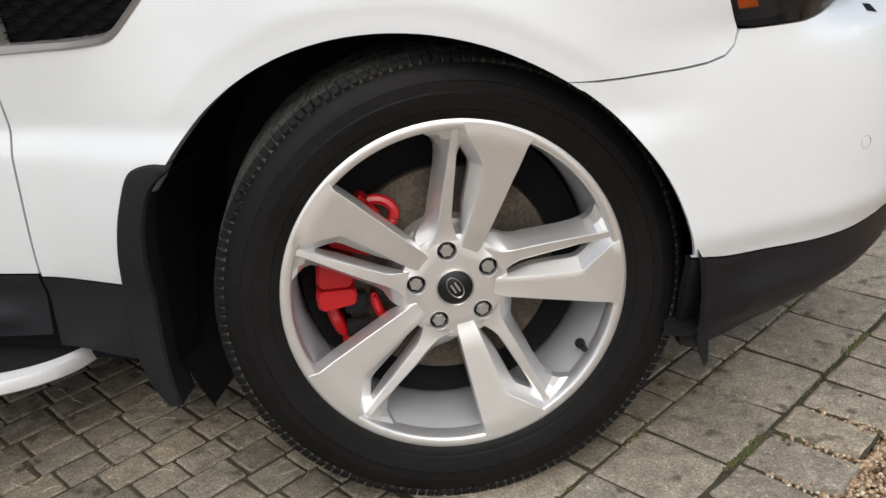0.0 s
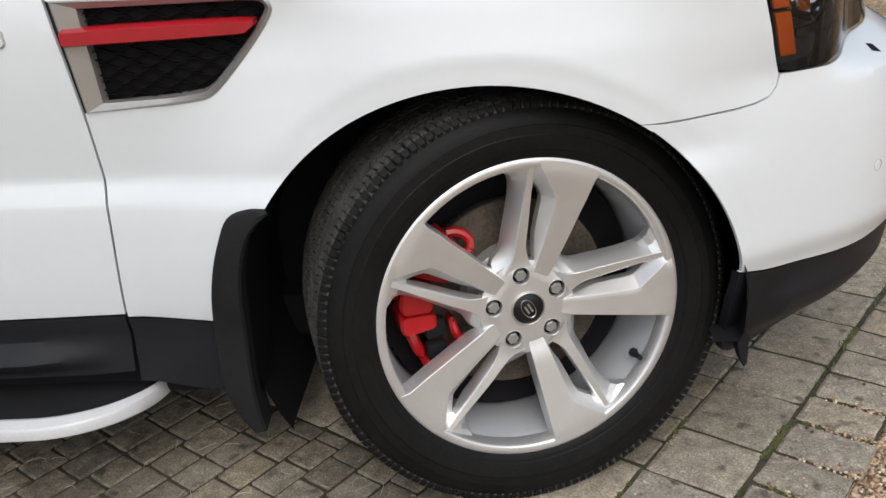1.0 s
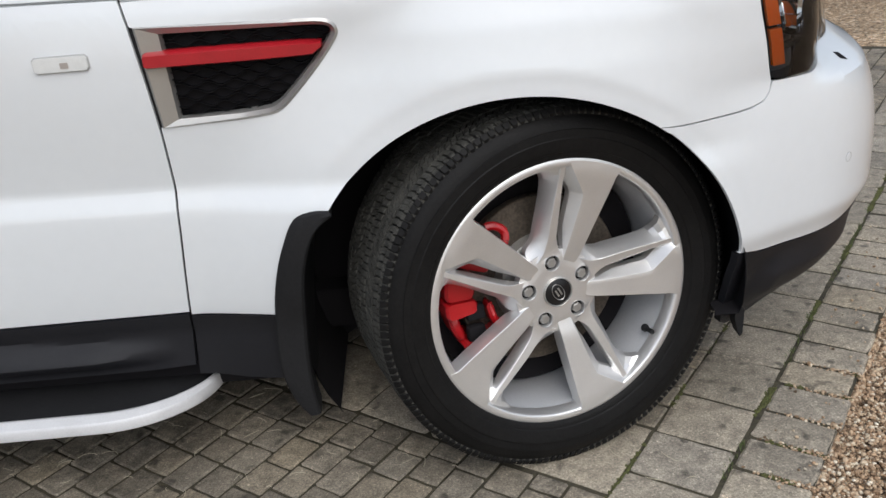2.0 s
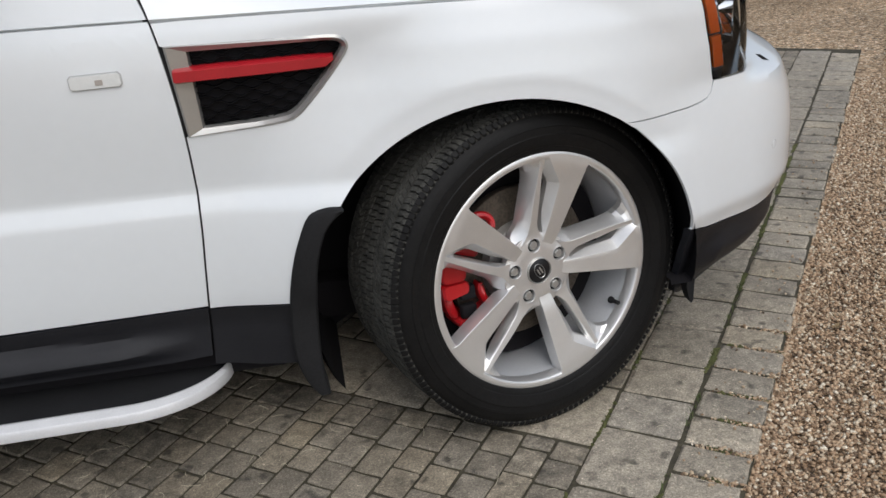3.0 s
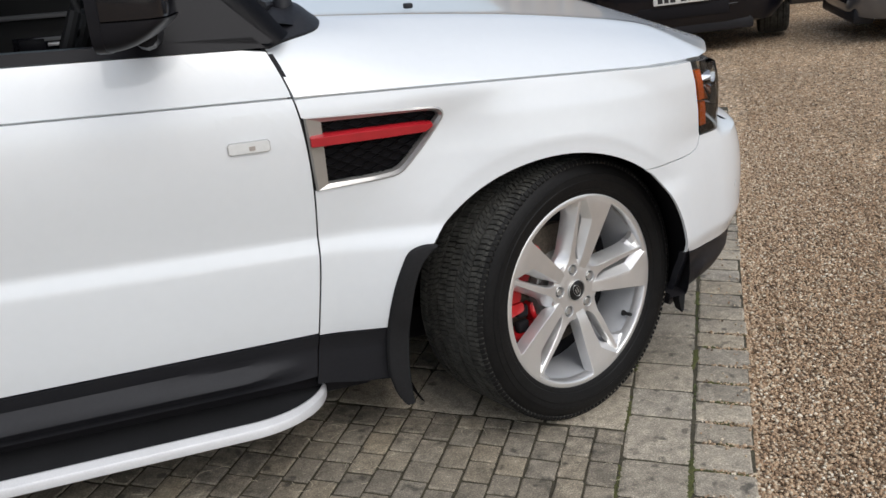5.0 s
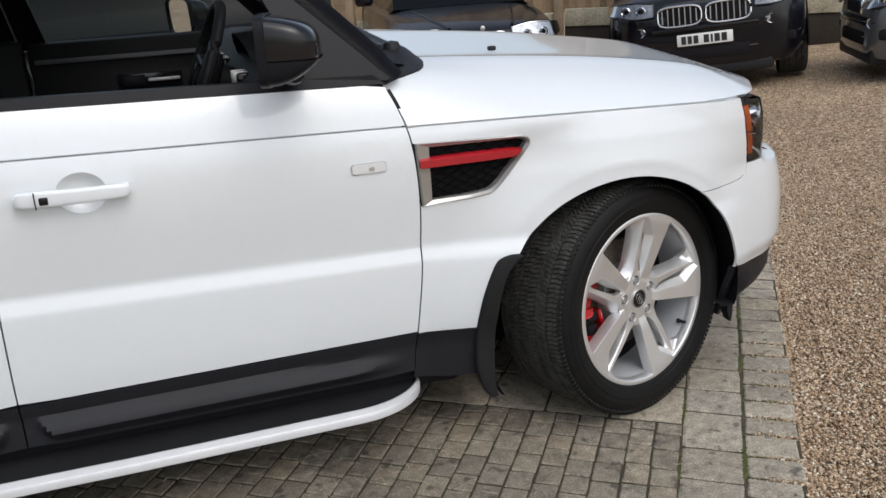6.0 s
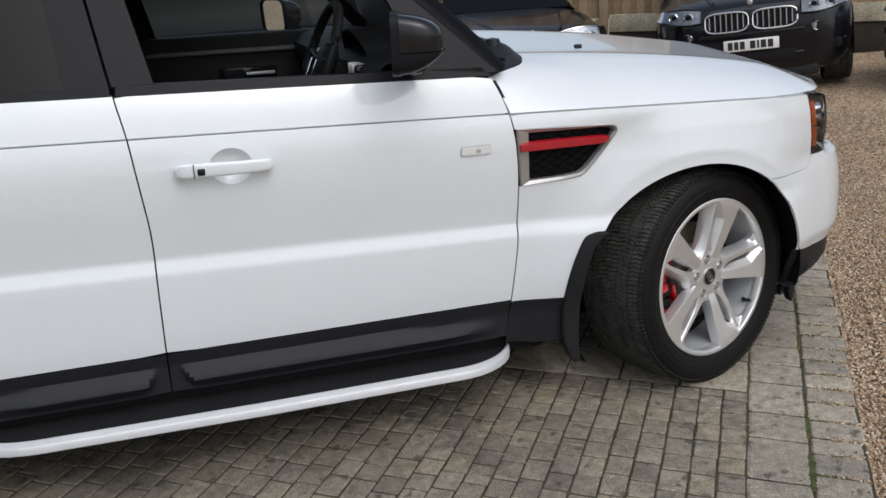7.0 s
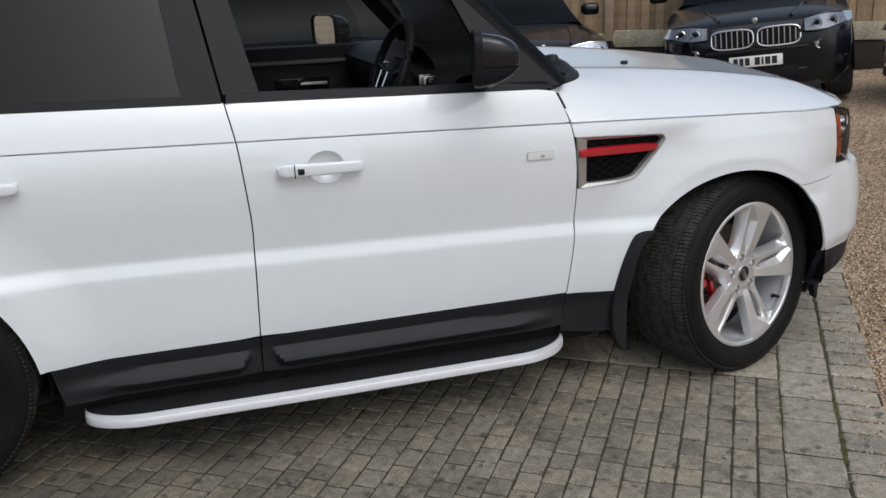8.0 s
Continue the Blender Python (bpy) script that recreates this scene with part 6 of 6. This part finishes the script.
def bed():
    bm = bmesh.new()
    us = [-5.5 + 0.08 * i for i in range(75)]
    us = [u for u in us if u < 0.47] + [0.478]
    vs = [-4.2 + 0.11 * i for i in range(76)]
    g = [[bm.verts.new(uv(u, v, -0.0050 + 0.0022 * noise.noise(Vector((u * 9, v * 9, 0))))) for v in vs] for u in us]
    for i in range(len(us) - 1):
        for j in range(len(vs) - 1):
            bm.faces.new((g[i][j], g[i + 1][j], g[i + 1][j + 1], g[i][j + 1]))
    return bm


def joint_material():
    m = material("mossy_joint_soil", (0.044, 0.037, 0.026), 0.95, var=0.55, scale=7, bump=1.0, bump_scale=130, tint=(0.060, 0.052, 0.032))
    return m


pavement = part("pavement", bed(), joint_material(), None, smooth=40)
tagged(pavement, "weathered grey stone setts with mossy joints and kerb course", "paving", kind="structure")


RIM_STEPS = (-0.5, -0.445, -0.15, 0.15, 0.445, 0.5)


def stone(seed, nx, ny, crown, rough, edge, sx, sy):
    """A block sx by sy in plan with its top at 0: uneven top, worn rim, rounded corners and a wandering outline."""
    rnd = random.Random(seed)
    bm = bmesh.new()
    top = []
    lean = rnd.uniform(-0.0008, 0.0008), rnd.uniform(-0.0008, 0.0008)
    for i in range(nx + 1):
        row = []
        for j in range(ny + 1):
            a, b = RIM_STEPS[i], RIM_STEPS[j]
            e = max(abs(a), abs(b)) * 2
            rim = e > 0.99
            x, y = a * (1 - edge * rim), b * (1 - edge * rim)
            if rim:
                corner = min(abs(a), abs(b)) * 2 > 0.99
                pull = rnd.uniform(0.010, 0.055) if corner else rnd.uniform(-0.018, 0.026)
                x, y = x * (1 - pull), y * (1 - pull)
            z = -crown * (e ** 3) + rnd.uniform(-rough, rough) - (0.0024 if rim else 0) + lean[0] * a + lean[1] * b
            row.append(bm.verts.new((x * sx, y * sy, z)))
        top.append(row)
    for i in range(nx):
        for j in range(ny):
            bm.faces.new((top[i][j], top[i + 1][j], top[i + 1][j + 1], top[i][j + 1]))
    ring = [top[i][0] for i in range(nx)] + [top[nx][j] for j in range(ny)] + [top[i][ny] for i in range(nx, 0, -1)] + [top[0][j] for j in range(ny, 0, -1)]
    low = [bm.verts.new((v.co.x / (1 - edge * 0.7), v.co.y / (1 - edge * 0.7), -0.012)) for v in ring]
    for k in range(len(ring)):
        q = (k + 1) % len(ring)
        bm.faces.new((ring[k], low[k], low[q], ring[q]))
    return bm


SETT_MESH = [make_mesh("sett", stone(20 + k, 5, 5, 0.0006, 0.0004, 0.02, 0.071, 0.087), SETT, 0) for k in range(10)]
SLAB_MESH = [make_mesh("slab", stone(40 + k, 5, 5, 0.0010, 0.0008, 0.012, 0.18, 0.19), SLAB, 0) for k in range(10)]
KERB_MESH = [make_mesh("kerb_stone", stone(60 + k, 5, 5, 0.0026, 0.0015, 0.03, 0.14, 0.10), SLAB, 0) for k in range(10)]

SIZE = {"sett": (0.071, 0.087), "slab": (0.18, 0.19), "kerb": (0.14, 0.10)}
laid = []
rnd = random.Random(5)


def lay(kind, u0, u1, v0, v1, gap):
    p = uv((u0 + u1) / 2, (v0 + v1) / 2)
    if not (-7.0 < p.x < 5.0 and -5.0 < p.y < 5.0):
        return
    m = Matrix.Translation((p.x + rnd.uniform(-0.0015, 0.0015), p.y + rnd.uniform(-0.0015, 0.0015), rnd.uniform(-0.0009, 0.0008))) @ pose(0, 0, 0, rnd.uniform(-0.3, 0.3), rnd.uniform(-0.3, 0.3), math.degrees(KERB) - 90 + rnd.uniform(-0.9, 0.9)) @ Matrix.Diagonal(((u1 - u0 - gap) / SIZE[kind][0], (v1 - v0 - gap) / SIZE[kind][1], 1, 1))
    laid.append((kind, p, m))


# field, in courses that run with the kerb; a band of larger slabs crosses it
u = 0.150
while u > -5.3:
    wdt = rnd.uniform(0.073, 0.081)
    v = -4.15 + rnd.uniform(0, 0.09)
    while v < 3.95:
        ln = rnd.uniform(0.078, 0.108)
        if v < -0.108 < v + ln:
            ln = -0.108 - v
        if v < -0.107 and ln > 0.03:
            lay("sett", u - wdt, u, v, v + ln, 0.0050)
        elif v > 0.138:
            lay("sett", u - wdt, u, v, v + ln, 0.0050)
        v += ln if not -0.109 < v + ln < 0.13 else ln
        if -0.109 < v < 0.13:
            v = 0.140
    u -= wdt
u = 0.150
while u > -5.2:
    wdt = rnd.uniform(0.17, 0.23)
    lay("slab", u - wdt, u, -0.104, 0.136, 0.0045)
    u -= wdt
v = -3.4
for v1 in [round(-3.4 + 0.19 * k + rnd.uniform(-0.03, 0.03), 3) for k in range(1, 14)] + [-0.79, -0.626, -0.395, -0.233, -0.017, 0.134, 0.292, 0.486] + [round(0.486 + 0.185 * k + rnd.uniform(-0.03, 0.03), 3) for k in range(1, 20)]:
    if v1 - v > 0.05:
        lay("slab", 0.150, 0.323, v, v1, 0.0045)
        v = v1
v = -3.4
for v1 in [round(-3.4 + 0.112 * k + rnd.uniform(-0.014, 0.014), 3) for k in range(1, 25)] + [-0.565, -0.45, -0.357, -0.249, -0.123, -0.021, 0.092, 0.201, 0.310, 0.427, 0.533] + [round(0.533 + 0.110 * k + rnd.uniform(-0.012, 0.012), 3) for k in range(1, 32)]:
    if v1 - v > 0.05:
        lay("kerb", 0.323, 0.482 + rnd.uniform(-0.008, 0.008), v, v1, 0.0075)
        v = v1

laid.sort(key=lambda q: (q[1] - Vector((0.0, -0.25, 0))).length)
MESHES = {"sett": SETT_MESH, "slab": SLAB_MESH, "kerb": KERB_MESH}
NAMES = {"sett": "sett", "slab": "slab", "kerb": "kerb_stone"}
piles = {"sett": ([], []), "slab": ([], []), "kerb": ([], [])}
for i, (kind, p, m) in enumerate(laid):
    me = MESHES[kind][i % 10]
    if i < 300:
        ob = new(NAMES[kind], me)
        ob.parent = pavement
        ob.matrix_basis = m
    else:
        verts, faces = piles[kind]
        base = len(verts)
        verts += [tuple(m @ v.co) for v in me.vertices]
        faces += [tuple(base + k for k in f.vertices) for f in me.polygons]
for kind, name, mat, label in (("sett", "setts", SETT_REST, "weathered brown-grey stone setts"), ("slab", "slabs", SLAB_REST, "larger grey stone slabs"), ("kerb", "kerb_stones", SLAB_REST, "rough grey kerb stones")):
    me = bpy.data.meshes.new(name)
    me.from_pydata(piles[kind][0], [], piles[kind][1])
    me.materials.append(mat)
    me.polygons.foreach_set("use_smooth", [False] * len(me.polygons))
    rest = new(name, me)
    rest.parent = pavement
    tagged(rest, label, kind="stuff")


# ---- loose gravel by the kerb ----
def pebble_material():
    m = bpy.data.materials.new("mixed_pebbles")
    m.use_nodes = True
    n, l = m.node_tree.nodes, m.node_tree.links
    b = n["Principled BSDF"]
    b.inputs["Roughness"].default_value = 0.75
    geo = n.new("ShaderNodeNewGeometry")
    ramp = n.new("ShaderNodeValToRGB")
    cr = ramp.color_ramp
    cr.elements[0].position, cr.elements[0].color = 0.0, (0.095, 0.062, 0.038, 1)
    cr.elements[1].position, cr.elements[1].color = 1.0, (0.80, 0.72, 0.58, 1)
    for p, c in ((0.25, (0.29, 0.190, 0.112, 1)), (0.5, (0.44, 0.300, 0.185, 1)), (0.72, (0.52, 0.385, 0.255, 1)), (0.9, (0.56, 0.46, 0.33, 1))):
        e = cr.elements.new(p)
        e.color = c
    l.new(geo.outputs["Random Per Island"], ramp.inputs["Fac"])
    tc = n.new("ShaderNodeTexCoord")
    no = n.new("ShaderNodeTexNoise")
    no.inputs["Scale"].default_value = 300
    l.new(tc.outputs["Object"], no.inputs["Vector"])
    mr = n.new("ShaderNodeMapRange")
    mr.inputs["To Min"].default_value, mr.inputs["To Max"].default_value = 0.75, 1.25
    l.new(no.outputs["Fac"], mr.inputs["Value"])
    sc = n.new("ShaderNodeVectorMath")
    sc.operation = "SCALE"
    l.new(ramp.outputs["Color"], sc.inputs[0])
    l.new(mr.outputs[0], sc.inputs["Scale"])
    l.new(sc.outputs[0], b.inputs["Base Color"])
    return m


def scatter(name, places, mat, label, seed, coarse=False):
    rg = np.random.default_rng(seed)
    bm = bmesh.new()
    if coarse:
        for axis in ((1, 0, 0), (-1, 0, 0), (0, 1, 0), (0, -1, 0), (0, 0, 1), (0, 0, -1)):
            bm.verts.new(axis)
        bmesh.ops.convex_hull(bm, input=bm.verts[:])
        bm.verts.index_update()
    else:
        bmesh.ops.create_icosphere(bm, subdivisions=1, radius=1)
    base = np.array([v.co[:] for v in bm.verts])
    tri = np.array([[v.index for v in f.verts] for f in bm.faces])
    bm.free()
    k = len(places)
    P = np.array(places)
    size = P[:, 3:4]
    jit = 1 + rg.uniform(-0.22, 0.22, (k, len(base), 1))
    shape = np.stack([rg.uniform(0.8, 1.3, k), rg.uniform(0.7, 1.0, k), rg.uniform(0.55, 0.85, k)], 1)[:, None, :]
    V = base[None] * jit * shape * size[:, None, :]
    a = rg.uniform(0, math.tau, k)
    t = rg.uniform(-0.5, 0.5, k)
    ca, sa, ct, s_t = np.cos(a)[:, None], np.sin(a)[:, None], np.cos(t)[:, None], np.sin(t)[:, None]
    x, y, z = V[..., 0], V[..., 1], V[..., 2]
    x, z = x * ct - z * s_t, x * s_t + z * ct
    x, y = x * ca - y * sa, x * sa + y * ca
    V = np.stack([x, y, z], -1) + P[:, None, :3]
    F = (tri[None] + (np.arange(k) * len(base))[:, None, None]).reshape(-1, 3)
    me = bpy.data.meshes.new(name)
    me.from_pydata(V.reshape(-1, 3).tolist(), [], F.tolist())
    me.polygons.foreach_set("use_smooth", [True] * len(me.polygons))
    me.materials.append(mat)
    return tagged(new(name, me), label, "pebbles", kind="stuff")


rg = np.random.default_rng(3)
spots = []
for k in range(125000):
    f = rg.uniform() ** 1.7
    u, v = 0.478 + 1.9 * f, rg.uniform(-0.95, 3.4)
    if u > 0.478 + 0.45 + 1.5 * max(0.0, 1 - abs(v - 0.6) / 2.4):
        continue
    p = uv(u, v)
    s = 0.0022 + 0.0042 * rg.uniform() ** 1.6
    spots.append((p.x, p.y, rise(p.x, p.y) - 0.019 + s * rg.uniform(0.1, 0.9) + 0.004 * rg.uniform() - 0.004 * (u < 0.5), s))
PEBBLES = pebble_material()
scatter("gravel", spots, PEBBLES, "brown and cream pea gravel along the kerb", 8)
spots = []
for k in range(130000):
    u, v = 0.6 + 6.4 * rg.uniform() ** 1.4, rg.uniform(-2.0, 8.0)
    if rg.uniform() > (1 - step(2.5, 8.0, v)) * (1 - step(2.5, 7.0, u)) * step(-2.0, -1.0, v):
        continue
    p = uv(u, v)
    s = 0.0035 + 0.0050 * rg.uniform() ** 1.5
    spots.append((p.x, p.y, rise(p.x, p.y) - 0.014 + s * rg.uniform(0.0, 0.5), s))
scatter("coarse_gravel", spots, PEBBLES, "brown and cream pea gravel farther out on the drive", 18, True)
spots = []
for k in range(900):
    u, v = 0.335 + 0.15 * rg.uniform() ** 0.5, rg.uniform(-1.0, 2.8)
    near_joint = rg.uniform() < 0.8
    if near_joint:
        kerbs = [-0.565, -0.45, -0.357, -0.249, -0.123, -0.021, 0.092, 0.201, 0.310, 0.427, 0.533]
        v = kerbs[int(rg.integers(0, 11))] + rg.normal(0, 0.006)
    p = uv(u, v)
    s = rg.uniform(0.0022, 0.0048)
    z = -0.004 if near_joint else 0.002
    spots.append((p.x, p.y, z + s * 0.3, s))
scatter("stray_gravel", spots, PEBBLES, "stray pebbles in the kerb joints", 9)

# moss and grass in the joints
MOSS = material("joint_moss", (0.066, 0.072, 0.022), 0.95, var=0.45, scale=30, bump=0.6, bump_scale=400, tint=(0.10, 0.104, 0.034))
spots = []
for k in range(9000):
    pickk = rg.uniform()
    if pickk < 0.75:
        u, v = 0.3235 + rg.normal(0, 0.0035), rg.uniform(-0.75, 2.4)
    elif pickk < 0.9:
        u, v = 0.323 + 0.16 * rg.uniform(), [-0.565, -0.45, -0.357, -0.249, -0.123, -0.021, 0.092, 0.201, 0.310, 0.427, 0.533][int(rg.integers(0, 11))] + rg.normal(0, 0.003)
    else:
        u, v = 0.1505 + rg.normal(0, 0.003), rg.uniform(-0.7, 1.2)
    if noise.noise(Vector((u * 11, v * 6.5, 4.0))) < 0.10:
        continue
    p = uv(u, v)
    s = rg.uniform(0.0018, 0.0042)
    spots.append((p.x, p.y, -0.0045 + 0.3 * s, s))
moss = scatter("moss", spots, MOSS, "green moss cushions in the kerb joints", 12)
moss["category"] = "moss"
GRASS = material("joint_grass", (0.055, 0.085, 0.022), 0.8, var=0.4, scale=40, tint=(0.10, 0.12, 0.04))
bm = bmesh.new()
rnd = random.Random(21)
for k in range(900):
    if rnd.random() < 0.75:
        u, v = 0.324 + rnd.gauss(0, 0.004), rnd.uniform(-0.7, 1.6)
        if noise.noise(Vector((v * 6, 3.1, 0))) < 0.0:
            continue
    else:
        u, v = 0.151 + rnd.gauss(0, 0.003), rnd.uniform(-0.6, 1.0)
        if noise.noise(Vector((v * 5, 9.1, 0))) < 0.15:
            continue
    p = uv(u, v, -0.006)
    h, a = rnd.uniform(0.006, 0.016), rnd.uniform(0, math.tau)
    d = Vector((math.cos(a), math.sin(a), 0))
    q = Vector((-d.y, d.x, 0)) * 0.0012
    bend = d * h * rnd.uniform(0.2, 0.9)
    v1, v2, v3, v4, v5 = (bm.verts.new(w) for w in (p - q, p + q, p + q * 0.7 + bend * 0.4 + Vector((0, 0, h * 0.7)), p - q * 0.7 + bend * 0.4 + Vector((0, 0, h * 0.7)), p + bend + Vector((0, 0, h))))
    bm.faces.new((v1, v2, v3, v4)), bm.faces.new((v4, v3, v5))
tufts = part("joint_grass", bm, GRASS, None, smooth=30)
tagged(tufts, "short green grass and moss in the joints", "grass", kind="stuff")

# bits of straw on the setts, fallen leaves on the gravel
STRAW = material("dry_straw", (0.52, 0.47, 0.35), 0.8, var=0.2, scale=50)
bm = bmesh.new()
for k in range(190):
    p = uv(rnd.uniform(-1.3, 0.45), rnd.uniform(-0.75, 0.1), 0.0016)
    a, ln, cv = rnd.uniform(0, math.tau), rnd.uniform(0.010, 0.045), rnd.uniform(-1.2, 1.2)
    prev = None
    for i in range(7):
        t = i / 6
        ang = a + cv * t
        pos = p + Vector((math.cos(ang), math.sin(ang), 0)) * ln * t + Vector((0, 0, 0.0012 * math.sin(math.pi * t)))
        w = Vector((-math.sin(ang), math.cos(ang), 0)) * 0.0006
        ring_ = [bm.verts.new(pos + w), bm.verts.new(pos + Vector((0, 0, 0.0008))), bm.verts.new(pos - w)]
        if prev:
            bm.faces.new((prev[0], prev[1], ring_[1], ring_[0]))
            bm.faces.new((prev[1], prev[2], ring_[2], ring_[1]))
        prev = ring_
tagged(part("straw", bm, STRAW, None, smooth=30), "pale bits of dry straw on the setts", "straw", kind="stuff")
LEAF = material("dry_leaf", (0.34, 0.25, 0.14), 0.7, var=0.3, scale=60)


def leaf(at, size, turn, seed):
    r2 = random.Random(seed)
    bm = bmesh.new()
    rows = []
    for i in range(9):
        t = i / 8
        w = 0.42 * math.sin(math.pi * t ** 0.8) * (1 + 0.12 * r2.uniform(-1, 1))
        rows.append([bm.verts.new((size * (t - 0.5), size * w * s, size * (0.10 * abs(s) + 0.14 * (t - 0.5) ** 2 * 2 + 0.02 * r2.uniform(-1, 1)))) for s in (-0.5, -0.25, 0, 0.25, 0.5)])
    for p, q in zip(rows, rows[1:]):
        for j in range(4):
            bm.faces.new((p[j], p[j + 1], q[j + 1], q[j]))
    bmesh.ops.solidify(bm, geom=bm.faces[:], thickness=0.0006)
    bmesh.ops.rotate(bm, verts=bm.verts, matrix=Matrix.Rotation(turn, 3, "Z"))
    bmesh.ops.translate(bm, verts=bm.verts, vec=at)
    return tagged(part("leaf", bm, LEAF, None), "dry fallen leaf lying on the gravel", "leaf", "fallen leaves")


leaf((0.835, 0.150, -0.004), 0.040, 0.6, 1)
leaf((0.74, -0.13, -0.006), 0.025, -0.2, 2)
leaf((1.55, 0.75, -0.004), 0.035, 1.6, 3)
